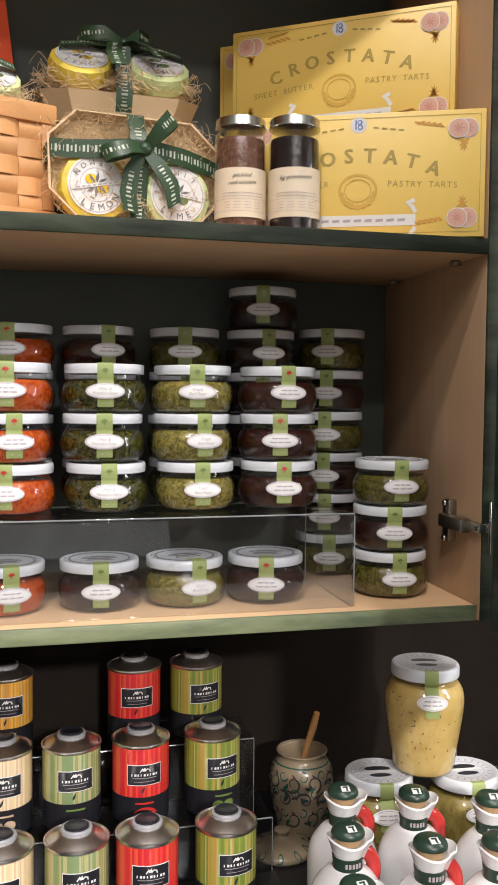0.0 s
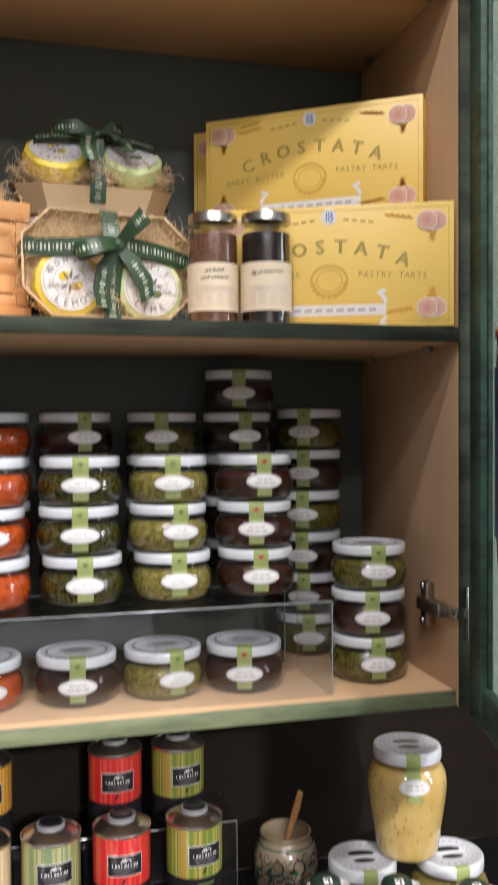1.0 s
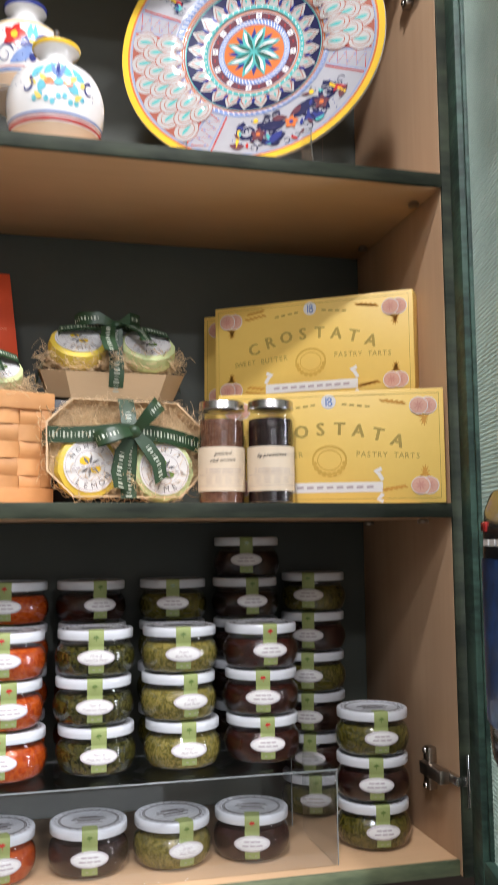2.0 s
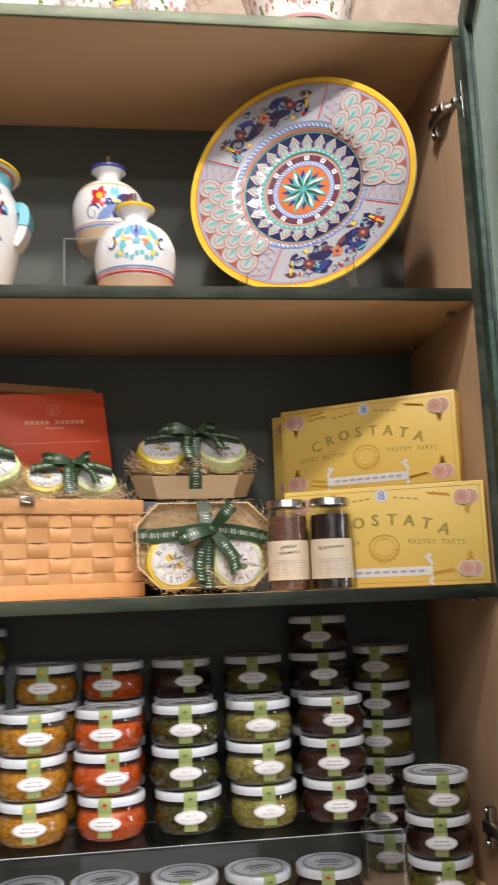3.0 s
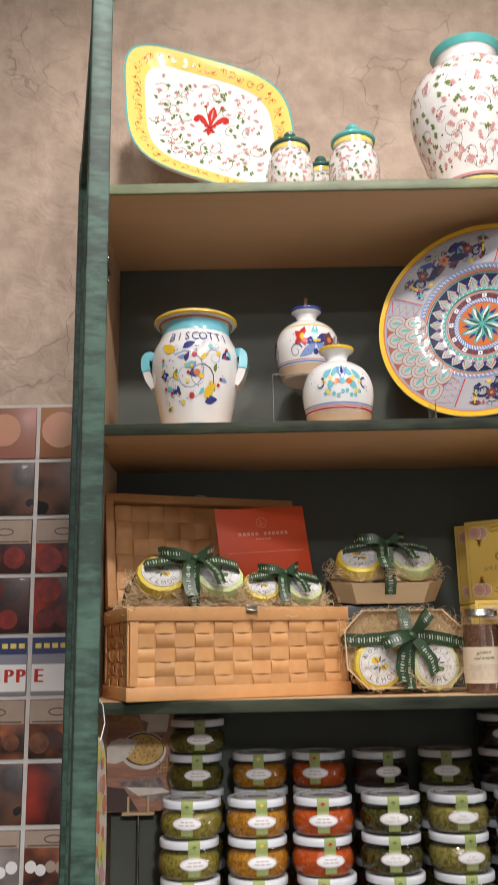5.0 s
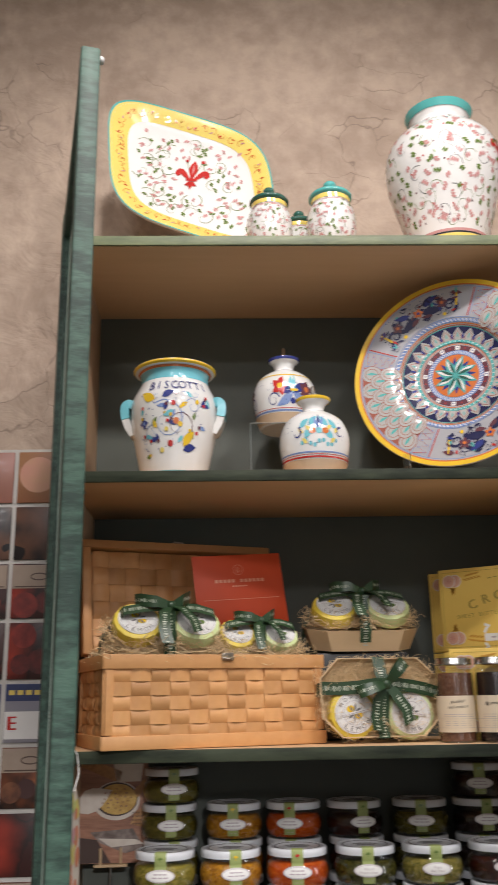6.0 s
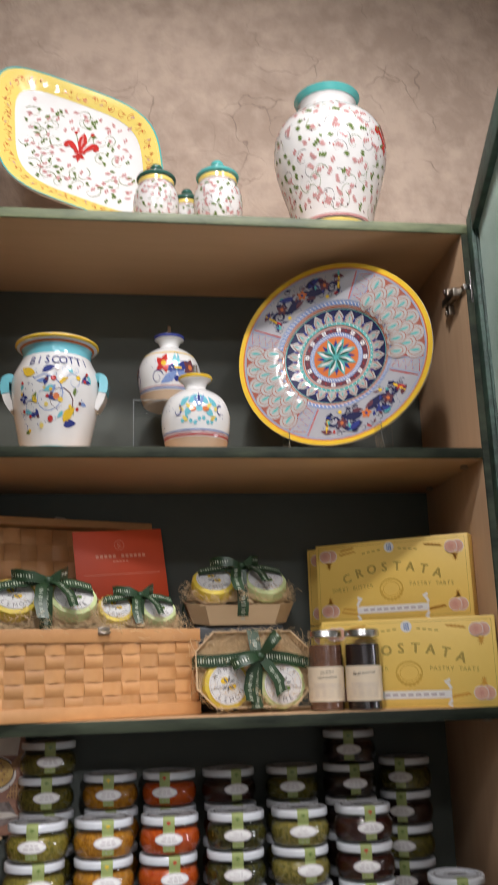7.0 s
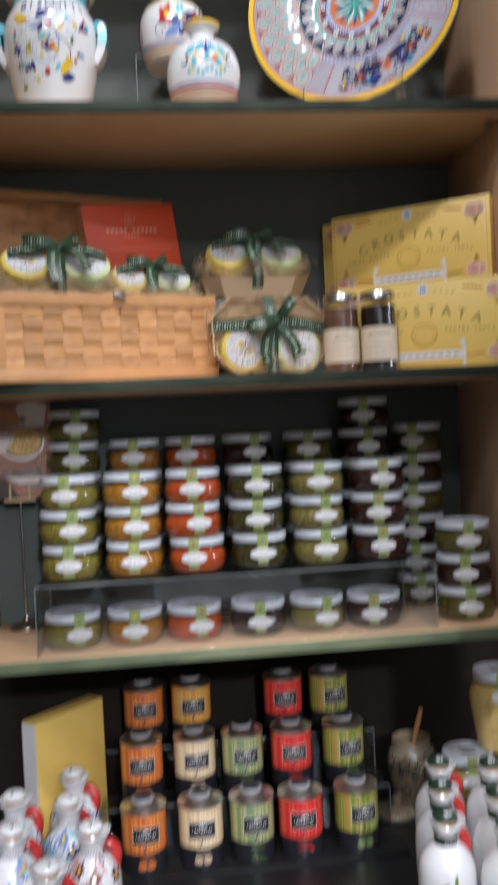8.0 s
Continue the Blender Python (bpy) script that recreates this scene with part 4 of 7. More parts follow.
# two cruets
CRUET = smooth_profile([(0.035, 0.0), (0.0395, 0.002), (0.0455, 0.020), (0.0490, 0.042), (0.0480, 0.060), (0.0405, 0.078), (0.0275, 0.089), (0.0165, 0.0945), (0.0150, 0.0995), (0.0180, 0.1065), (0.0232, 0.1110), (0.0242, 0.1140), (0.0205, 0.1155), (0.0080, 0.114), (0.0, 0.1135)], 5)


def cruet(label, at, rim, ornate):
    c = ceramic("oil_cruet", label, "cruet", CRUET, at)
    cap = Geo().revolve([(0.0234, 0.1100), (0.0248, 0.1125), (0.0245, 0.1145), (0.0207, 0.1160), (0.0150, 0.1156)], 48, rim, ends=False)
    part("lip", cap, PAINTS, c, "coloured glazed lip")
    part("pourer", Geo().revolve([(0.0055, 0.1135), (0.0055, 0.118), (0.0036, 0.1205), (0.0030, 0.1340), (0.0022, 0.1350), (0, 0.1350)], 14), M_STEEL, c, "steel pourer")
    foot = Geo().revolve([(0.0355, -0.0), (0.0400, 0.0021), (0.0440, 0.0140), (0.0448, 0.0160)], 64, BUFF, ends=False)
    foot.v = [(x * 1.003, y * 1.003, z + 0.0001) for x, y, z in foot.v]
    part("foot_band", foot, PAINTS, c, "buff clay foot")
    on_side = round_side(CRUET)
    p = Paint(lambda u, v, lift: on_side(u, 0.008 + v * 1.22, lift))
    R = ring_of(CRUET)
    band(p, 0.0088, 0.0020, RED if not ornate else LBLUE, R, 2)
    band(p, 0.0560 if ornate else 0.0140, 0.0016, YELLOW if ornate else LBLUE, R, 2)
    band(p, 0.0115, 0.0007, RED, R, 2)
    for k in range(3):
        u = (k - 1) * 2 * math.pi * R / 3 + (-0.002 if not ornate else 0.004)
        if ornate:
            p.flower(u - 0.020, 0.040, 0.014, RED, YELLOW, 3)
            p.flower(u + 0.022, 0.036, 0.013, PURPLE, ORANGE, 3)
            for a, c2 in ((2.6, BLUE), (0.5, BLUE), (3.7, LBLUE), (5.7, LBLUE), (1.5, AQUA)):
                p.leaf(u, 0.030, a, 0.030, 0.0075, c2, 2)
            p.stroke([(u - 0.004, 0.034), (u + 0.007, 0.034)], 0.003, YELLOW, 4)
            p.dot(u, 0.020, 0.004, BLUE, 4)
            p.scroll(u - 0.03, 0.022, 0.010, 0.3, 1.2, 0.0016, BLUE, 3)
            p.scroll(u + 0.03, 0.022, 0.010, 2.8, -1.2, 0.0016, BLUE, 3)
        else:
            for a, c2 in ((2.0, LBLUE), (1.1, LBLUE), (1.55, BLUE)):
                p.leaf(u, 0.040, a, 0.020, 0.0028, c2, 3)
            for dx, c2 in ((-0.009, ORANGE), (0.009, ORANGE), (0, AQUA)):
                p.dot(u + dx, 0.038, 0.0050, c2, 3, 0.0036)
            for s in (-1, 1):
                for r, y0 in ((0.020, 0.030), (0.014, 0.045), (0.027, 0.042)):
                    p.leaf(u + s * r, y0, math.pi / 2 + s * 0.8, 0.017, 0.0055, AQUA, 2)
                    p.leaf(u + s * r * 0.8, y0 - 0.006, math.pi / 2 - s * 0.9, 0.010, 0.003, PALEY, 3)
                p.scroll(u + s * 0.032, 0.036, 0.008, 1.2, s * 0.7, 0.003, BLUE, 3)
            for q in range(9):
                p.dot(u - 0.024 + q * 0.006, 0.0245 + 0.003 * math.sin(q * 1.7), 0.0026, AQUA, 2)
    for k in range(40):
        p.dot(rng.uniform(-0.14, 0.14), rng.uniform(0.015, 0.052), 0.0007, BLUE, 2, n=6)
    part("painting", p, PAINTS, c, "painted flowers and scrolls")
    return c


cruet("round white oil cruet painted with aqua flowers, yellow lip", pose(0.0485, 0.848, SHELF[2] + 0.0003, 0, 0, 4), YELLOW, False)
cruet("round white oil cruet painted with red flowers, blue lip", pose(0.0155, 0.946, SHELF[2] + 0.0993, 0, 0, 6), BLUE, True)
acrylic_riser("small clear acrylic stand under the cruet", 0.110, 0.088, 0.0985, pose(0.0150, 0.900, SHELF[2] + 0.0003), 0.003, M_ACRYL_THIN)

# large plate on an easel
PLATE = [(0.0, 0.000), (0.040, 0.0005), (0.060, 0.002), (0.078, 0.008), (0.086, 0.014), (0.092, 0.0165), (0.148, 0.0235), (0.1505, 0.0240), (0.1520, 0.0228), (0.1515, 0.0205), (0.092, 0.0095), (0.080, 0.003), (0.060, -0.005), (0.0, -0.006)]


def plate_z(r):
    for (r0, z0), (r1, z1) in zip(PLATE[:8], PLATE[1:8]):
        if r0 <= r <= r1:
            return z0 + (z1 - z0) * (r - r0) / (r1 - r0)
    return PLATE[7][1]


plate = empty("majolica_plate", "large majolica plate with yellow rim, painted feathers and star", "plate")
part("dish", Geo().revolve(PLATE, 96), C_PARCH, plate)
pl = Paint(lambda u, v, lift: (u, v, plate_z(math.hypot(u, v)) + lift * 1.2 + 0.0001))


def disc_ring(r0, r1, mat, layer=1, n=96):
    steps = 3
    for s in range(steps):
        a, b = r0 + (r1 - r0) * s / steps, r0 + (r1 - r0) * (s + 1) / steps
        verts = [(r * math.cos(2 * math.pi * k / n), r * math.sin(2 * math.pi * k / n)) for k in range(n) for r in (a, b)]
        pl.lay(verts, [(2 * k, 2 * k + 1, (2 * k + 3) % (2 * n), (2 * k + 2) % (2 * n)) for k in range(n)], mat, layer)


def polar(r, a):
    return (r * math.cos(a), r * math.sin(a))


disc_ring(0.0925, 0.1440, WASH, 0.4)
disc_ring(0.056, 0.0790, COBALT, 0.4)
disc_ring(0.1445, 0.1512, YELLOW, 2)
disc_ring(0.1425, 0.1445, ORANGE, 2)
disc_ring(0.1398, 0.1406, LBLUE, 1)
disc_ring(0.0905, 0.0915, LBLUE, 2)
disc_ring(0.0845, 0.0895, LBLUE, 1)
for k in range(90):
    a = 2 * math.pi * k / 90
    pl.stroke([polar(0.0852, a), polar(0.0888, a + 0.04)], 0.0014, WHITE, 3)
disc_ring(0.0822, 0.0836, ORANGE, 1)
disc_ring(0.0800, 0.0812, ROSE, 1)
disc_ring(0.0785, 0.0795, TEAL, 1)
for k in range(24):
    a = 2 * math.pi * k / 24
    for r0, ln, wd, c, ly in ((0.0555, 0.0234, 0.0134, COBALT, 2), (0.0557, 0.0222, 0.0120, PARCH, 3), (0.0565, 0.0175, 0.0088, ROSE, 4), (0.0567, 0.0160, 0.0072, PARCH, 5)):
        pts = []
        for q in range(15):
            w = math.sin(math.pi * min(q / 14, 1) ** 0.62) * (1 - 0.15 * (q / 14))
            pts.append((r0 + ln * q / 14, wd * 0.80 * w))
        pts = [polar(r, a + d / r) for r, d in pts] + [polar(r, a - d / r) for r, d in reversed(pts[1:-1])]
        pl.poly(pts, c, ly)
    pl.leaf(*polar(0.0600, a + math.pi / 24), a + math.pi / 24, 0.010, 0.0025, BLUE, 6)
    pl.leaf(*polar(0.062, a), a, 0.008, 0.0015, TEAL, 6)
disc_ring(0.0545, 0.0585, TEAL, 7)
for k in range(50):
    a = 2 * math.pi * k / 50
    pl.dot(*polar(0.0565, a), 0.0011, WHITE, 8, n=6)
disc_ring(0.0500, 0.0545, WASH, 2)
disc_ring(0.0515, 0.0528, ORANGE, 2.4)
disc_ring(0.0420, 0.0500, PURPLE, 2)
for k in range(24):
    a = 2 * math.pi * k / 24
    pts = [polar(r, a + q) for r, q in ((0.0430, -0.075), (0.0430, 0.075), (0.0492, 0.07), (0.0492, -0.07))]
    pl.poly(pts, WHITE if k % 2 else PURPLE, 3)
    pl.dot(*polar(0.0461, a), 0.0012, BLUE if k % 2 else RED, 4, n=6)
disc_ring(0.0355, 0.0420, LBLUE, 2)
for k in range(60):
    a = 2 * math.pi * k / 60
    pl.stroke([polar(0.0362, a), polar(0.0412, a + 0.08)], 0.0012, WHITE, 3)
disc_ring(0.0, 0.0350, ORANGE, 2)
for k in range(8):
    a = 2 * math.pi * (k + 0.3) / 8
    pl.leaf(0, 0, a + math.pi / 8, 0.031, 0.0048, BLUE, 3)
    pl.leaf(0, 0, a, 0.034, 0.0078, TEAL, 4, 8)
    pl.leaf(*polar(0.004, a), a + 0.06, 0.026, 0.0036, WHITE, 5)
    pl.leaf(*polar(0.003, a), a - 0.08, 0.024, 0.0028, DGREEN, 6)
# broad border: two fields of feathers, two of scrolls, four chequered bars
for centre in (0, math.pi):
    base = centre + radians(16)
    for row in range(3):
        for k in range(6):
            r = 0.1262 - row * 0.0142
            a = base + radians(-31 + 12.4 * (k + 0.5 * (row % 2)))
            if a > base + radians(31):
                continue
            for rr, c, ly in ((1.0, ROSE, 2 + 1.6 * row), (0.93, PARCH, 2.4 + 1.6 * row), (0.66, ROSE, 2.7 + 1.6 * row), (0.60, PARCH, 3.0 + 1.6 * row)):
                pts = []
                for q in range(16):
                    t = 2 * math.pi * q / 16
                    pts.append(polar(min(r - 0.001 + math.cos(t) * 0.0162 * rr, 0.1396), a + math.sin(t) * (0.0142 - 0.0014 * row) * rr / r))
                pl.poly(pts, c, ly)
            pl.leaf(*polar(r + 0.007, a), a + math.pi, 0.017, 0.0026, TEAL, 3.3 + 1.6 * row)
    pts = [polar(r, base + radians(q)) for q in range(-34, 35, 4) for r in (0.0925, 0.1392)]
    pl.lay(pts, [(2 * i, 2 * i + 1, 2 * i + 3, 2 * i + 2) for i in range(len(pts) // 2 - 1)], ROSE, 1)
    for s in (-1, 1):
        a0 = base + s * radians(42)
        for off in (-7.5, 7.5):
            pl.stroke([polar(0.093, a0 + radians(off)), polar(0.139, a0 + radians(off * 0.85))], 0.0016, RED, 2)
            pl.stroke([polar(0.093, a0 + radians(off * 0.78)), polar(0.139, a0 + radians(off * 0.66))], 0.0009, LBLUE, 2)
        zig = [polar(0.095 + 0.0055 * k, a0 + radians(4.2 if k % 2 else -4.2)) for k in range(9)]
        pl.stroke(zig, 0.0010, RED, 3)
        for k in range(7):
            pl.dot(*polar(0.098 + 0.006 * k, a0 + radians(-2.2 if k % 2 else 2.2)), 0.0013, LBLUE, 3, n=6)
    mid = base + math.pi / 2
    for s in (-1, 1):
        pl.scroll(*polar(0.117, mid + s * radians(13)), 0.016, mid + 1.0, s * 1.2, 0.0080, COBALT, 2)
        pl.scroll(*polar(0.112, mid + s * radians(25)), 0.012, mid + 3.0, -s * 1.3, 0.0062, COBALT, 2)
        pl.leaf(*polar(0.113, mid + s * radians(2)), mid + s * 1.9, 0.034, 0.0088, COBALT, 3)
        pl.leaf(*polar(0.121, mid + s * radians(6)), mid + s * 1.3, 0.026, 0.0058, BLUE, 4)
        pl.flower(*polar(0.118, mid + s * radians(19)), 0.0095, PURPLE, ORANGE, 5)
        pl.leaf(*polar(0.103, mid + s * radians(10)), mid - s * 1.2, 0.018, 0.0045, PURPLE, 4)
        pl.stroke([polar(0.110, mid + s * radians(30)), polar(0.132, mid + s * radians(30))], 0.0034, YELLOW, 4)
        pl.leaf(*polar(0.131, mid + s * radians(26)), mid + s * 2.2, 0.018, 0.005, PURPLE, 4)
        pl.dot(*polar(0.131, mid + s * radians(14)), 0.0032, TEAL, 4)
        pl.dot(*polar(0.099, mid + s * radians(20)), 0.0030, YELLOW, 4)
        for k in range(16):
            rr, aa = rng.uniform(0.096, 0.136), mid + s * radians(rng.uniform(1, 33))
            pl.leaf(*polar(rr, aa), rng.uniform(0, 6.28), rng.uniform(0.007, 0.012), 0.0022, (COBALT, PURPLE, BLUE, COBALT, TEAL, RED)[k % 6], 4.5)
            pl.scroll(*polar(rr, aa + 0.05), 0.0052, rng.uniform(0, 6), 1.0, 0.0013, COBALT, 3, 8)
        for k in range(14):
            pl.dot(*polar(rng.uniform(0.095, 0.138), mid + s * radians(rng.uniform(1, 33))), 0.0009, BLUE, 3, n=6)
    pl.flower(*polar(0.116, mid), 0.0085, ORANGE, BLUE, 5)
part("painting", pl, PAINTS, plate, "painted majolica pattern")
PN = Vector((-math.sin(0.463) * math.cos(0.097), -math.cos(0.463) * math.cos(0.097), math.sin(0.097)))
PX = PN.cross(Vector((0, 0, 1))).normalized() * -1
PY = PN.cross(PX).normalized()
turn = Matrix((PX, PY, PN)).transposed().to_4x4()
PC = Vector((0.2614, 0.8749, 2.0858))
plate.matrix_world = Matrix.Translation(PC - PN * 0.022) @ turn @ pose(0, 0, 0, 0, 0, 8)


def easel(label, centre, lower, normal, half):
    """Clear bent-acrylic easel: two curved arms with a lip, joined at the back."""
    e = empty("plate_easel", label, "plate easel")
    across = Vector((-normal.y, normal.x, 0)).normalized()
    back = Vector((-normal.x, -normal.y, 0)).normalized()
    for s in (-1, 1):
        p = centre + across * (s * half)
        z = lower
        pts = [p - back * 0.038 + Vector((0, 0, z + 0.040)), p - back * 0.040 + Vector((0, 0, z + 0.022)), p - back * 0.030 + Vector((0, 0, z + 0.010)), p - back * 0.016 + Vector((0, 0, z + 0.002)),
               p + back * 0.03 + Vector((0, 0, z + 0.002)), p + back * 0.05 + Vector((0, 0, z + 0.03)), p + back * 0.045 + Vector((0, 0, z + 0.09))]
        part("arm", Geo().strip(pts, across, 0.011, 0.004), M_ACRYL, e)
        part("arm_edge", Geo().tube([q - back * 0.0024 + across * 0.0052 for q in pts[:5]], 0.0009, 6), M_ACRYL_EDGE, e, "bright polished edge")
    part("crossbar", Geo().strip([centre + back * 0.047 + across * -half + Vector((0, 0, lower + 0.05)), centre + back * 0.047 + across * half + Vector((0, 0, lower + 0.05))], Vector((0, 0, 1)), 0.010, 0.004), M_ACRYL, e)
    return e


easel("clear acrylic easel holding the painted plate", Vector((PC.x, PC.y, 0)), SHELF[2], PN, 0.068)


# ---- painted ceramics: on top of the cabinet ----
def sprig_paint(p, u0, u1, v0, v1, count, size):
    """Small pink flowers, green leaves and thin stems strewn over a glazed side."""
    tries, spots = 0, []
    while len(spots) < count and tries < 4000:
        tries += 1
        x, y = rng.uniform(u0, u1), rng.uniform(v0, v1)
        if all(math.hypot(x - a, y - b) > size * 0.66 for a, b in spots):
            spots.append((x, y))
    for i, (x, y) in enumerate(spots):
        a = rng.uniform(0, 6.28)
        if i % 3 == 0:
            p.scroll(x, y, size * 0.75, a, rng.choice((-0.8, 0.8)), size * 0.05, (GREEN, BLACK)[i % 2], 1, 9)
        for k in range(3 if i % 2 else 2):
            off = (k - 1) * size * 0.24
            p.leaf(x + off * math.cos(a), y + off * math.sin(a), a + 1.1 + 0.12 * k, size * (0.50 - 0.07 * k), size * 0.13, (PINK, GREEN, PINK)[i % 3], 2 + 0.3 * k)
        if i % 4 == 1:
            p.dot(x - size * 0.4, y + size * 0.2, size * 0.08, RED, 2, n=6)
        if i % 5 == 2:
            p.dot(x + size * 0.4, y - size * 0.2, size * 0.09, PURPLE, 2, n=6)


def fleur_de_lis(p, x, y, s, mat=RED, turn=0.0):
    c, q = math.cos(turn), math.sin(turn)

    def put(pts, layer, m):
        p.poly([(x + (a * c - b * q) * s, y + (a * q + b * c) * s) for a, b in pts], m, layer)

    put([(0, 1.0), (0.16, 0.72), (0.22, 0.42), (0.10, 0.05), (0.07, -0.2), (-0.07, -0.2), (-0.10, 0.05), (-0.22, 0.42), (-0.16, 0.72)], 3, mat)
    for sx in (-1, 1):
        put([(sx * 0.10, -0.10), (sx * 0.28, 0.22), (sx * 0.46, 0.42), (sx * 0.66, 0.44), (sx * 0.78, 0.30), (sx * 0.56, 0.14), (sx * 0.42, 0.0), (sx * 0.14, -0.22)], 3, mat)
        put([(sx * 0.78, 0.34), (sx * 0.82, 0.10), (sx * 0.68, -0.02), (sx * 0.54, 0.06), (sx * 0.60, 0.20)], 3, mat)
        put([(sx * 0.06, -0.24), (sx * 0.30, -0.52), (sx * 0.16, -0.56), (0, -0.38)], 3, mat)
        p.stroke([(x + (sx * 0.36 * c - 0.9 * q) * s, y + (sx * 0.36 * q + 0.9 * c) * s), (x + (sx * 0.14 * c - 0.2 * q) * s, y + (sx * 0.14 * q + 0.2 * c) * s)], 0.03 * s, GREEN, 2)
        p.dot(x + (sx * 0.38 * c - 0.95 * q) * s, y + (sx * 0.38 * q + 0.95 * c) * s, 0.09 * s, mat, 3, n=6)
    put([(-0.26, -0.12), (0.26, -0.12), (0.26, -0.26), (-0.26, -0.26)], 4, mat)
    put([(0, -0.26), (0.12, -0.5), (0, -0.78), (-0.12, -0.5)], 3, mat)
    put([(0, 0.8), (0.05, 0.4), (0, 0.1), (-0.05, 0.4)], 5, PINK)


VASE = smooth_profile([(0.050, 0.0), (0.055, 0.002), (0.0575, 0.020), (0.072, 0.075), (0.0875, 0.130), (0.0920, 0.170), (0.0840, 0.205), (0.060, 0.232), (0.0455, 0.243), (0.0445, 0.252), (0.0525, 0.266), (0.0540, 0.270), (0.0500, 0.2715), (0.044, 0.266), (0.040, 0.240), (0.0, 0.235)], 5)
vase = ceramic("painted_vase", "tall white vase painted with pink sprigs, turquoise rim", "vase", VASE, pose(0.279, 0.893, SHELF[1] + 0.0003, 0, 0, 2))
g = Geo().revolve([(0.0488, 0.2590), (0.0530, 0.2662), (0.0546, 0.2705), (0.0500, 0.2722), (0.0440, 0.2665)], 64, TEAL, ends=False)
g.v = [(x * 1.006, y * 1.006, z) for x, y, z in g.v]
part("rim_band", g, PAINTS, vase, "turquoise rim")
p = Paint(round_side(VASE[: len(VASE) - 20]))
band(p, 0.013, 0.024, PALEY, 0.092, 1)
band(p, 0.0265, 0.002, BLACK, 0.092, 2)
band(p, 0.030, 0.004, PINK, 0.092, 1)
for k in range(22):
    p.scroll(-0.2 + k * 0.019, 0.012, 0.006, k, 0.9, 0.0012, ORANGE, 2, 8)
sprig_paint(p, -0.28, 0.28, 0.042, 0.226, 300, 0.0205)
fleur_de_lis(p, 0.087, 0.167, 0.036)
band(p, 0.238, 0.0015, PINK, 0.092, 1)
part("painting", p, PAINTS, vase, "pink flowers, green leaves and red lily")


def sugar_pot(label, x, y, scale, lidmat, turn):
    prof = smooth_profile([(0.024, 0.0), (0.0275, 0.002), (0.0330, 0.018), (0.0345, 0.040), (0.0320, 0.058), (0.0268, 0.069), (0.0268, 0.077)], 5)
    c = ceramic("lidded_pot", label, "pot", prof, pose(x, y, SHELF[1] + 0.0003, 0, 0, turn), seg=48)
    lid = Geo().revolve(smooth_profile([(0.0270, 0.077), (0.0300, 0.0795), (0.0302, 0.0830), (0.026, 0.0865), (0.013, 0.0910), (0.0065, 0.0940), (0.0095, 0.1010), (0.0070, 0.1065), (0.0, 0.1080)], 4), 40)
    part("lid", lid, lidmat, c, "glazed green lid")
    g = Geo().revolve([(0.0272, 0.0700), (0.0270, 0.0768)], 40, PALEY, ends=False)
    g.v = [(a * 1.01, b * 1.01, z) for a, b, z in g.v]
    part("neck_band", g, PAINTS, c)
    p = Paint(round_side(prof))
    sprig_paint(p, -0.105, 0.105, 0.006, 0.064, 120, 0.0115)
    band(p, 0.0675, 0.0014, PINK, 0.0325, 1)
    part("painting", p, PAINTS, c, "pink flowers and scrolls")
    c.scale = (scale,) * 3
    return c


sugar_pot("small white lidded pot with pink sprigs, dark green lid", -0.007, 0.848, 1.00, C_DGREEN, 10)
sugar_pot("small white lidded pot with pink sprigs, turquoise lid", 0.087, 0.846, 1.09, C_TEAL, -40)
sugar_pot("tiny white lidded pot between two larger ones", 0.044, 0.912, 0.98, C_DGREEN, 60)

# platter leaning by the wall
platter = empty("painted_platter", "white rounded platter with yellow border and red lily", "platter")
QUAD = ((-0.148, 0.190), (0.128, 0.078), (0.148, -0.188), (-0.128, -0.076))


def quad_at(a, b):
    """a, b in -1..1 over the platter."""
    w = ((1 - a) * (1 + b) / 4, (1 + a) * (1 + b) / 4, (1 + a) * (1 - b) / 4, (1 - a) * (1 - b) / 4)
    return tuple(sum(w[k] * QUAD[k][n] for k in range(4)) for n in (0, 1))


def outline(scale, n=72):
    pts = []
    for k in range(n):
        t = 2 * math.pi * k / n
        c, s = math.cos(t), math.sin(t)
        q = scale / (abs(c) ** 4.2 + abs(s) ** 4.2) ** (1 / 4.2)
        pts.append(quad_at(c * q, s * q))
    return pts


body = Geo()
levels = [(0.02, 0.004), (0.45, 0.004), (0.70, 0.006), (0.78, 0.011), (0.96, 0.021), (1.0, 0.022), (1.0, 0.017), (0.78, 0.003), (0.65, -0.003), (0.02, -0.003)]
verts = [(x, y, z) for s, z in levels for x, y in outline(s)]
faces = [(i * 72 + k, i * 72 + (k + 1) % 72, (i + 1) * 72 + (k + 1) % 72, (i + 1) * 72 + k) for i in range(len(levels) - 1) for k in range(72)]
faces += [tuple(range(72)), tuple(reversed(range(9 * 72, 10 * 72)))]
body.add(verts, faces)
part("dish", body, C_WHITE, platter)


def platter_z(x, y):
    ring = outline(1.0, 48)
    ang = math.atan2(y, x)
    best = min(ring, key=lambda q: abs((math.atan2(q[1], q[0]) - ang + math.pi) % (2 * math.pi) - math.pi))
    s = math.hypot(x, y) / math.hypot(*best)
    for (s0, z0), (s1, z1) in zip(levels[:5], levels[1:6]):
        if s0 <= s <= s1:
            return z0 + (z1 - z0) * (s - s0) / (s1 - s0)
    return 0.004 if s < 0.5 else 0.022


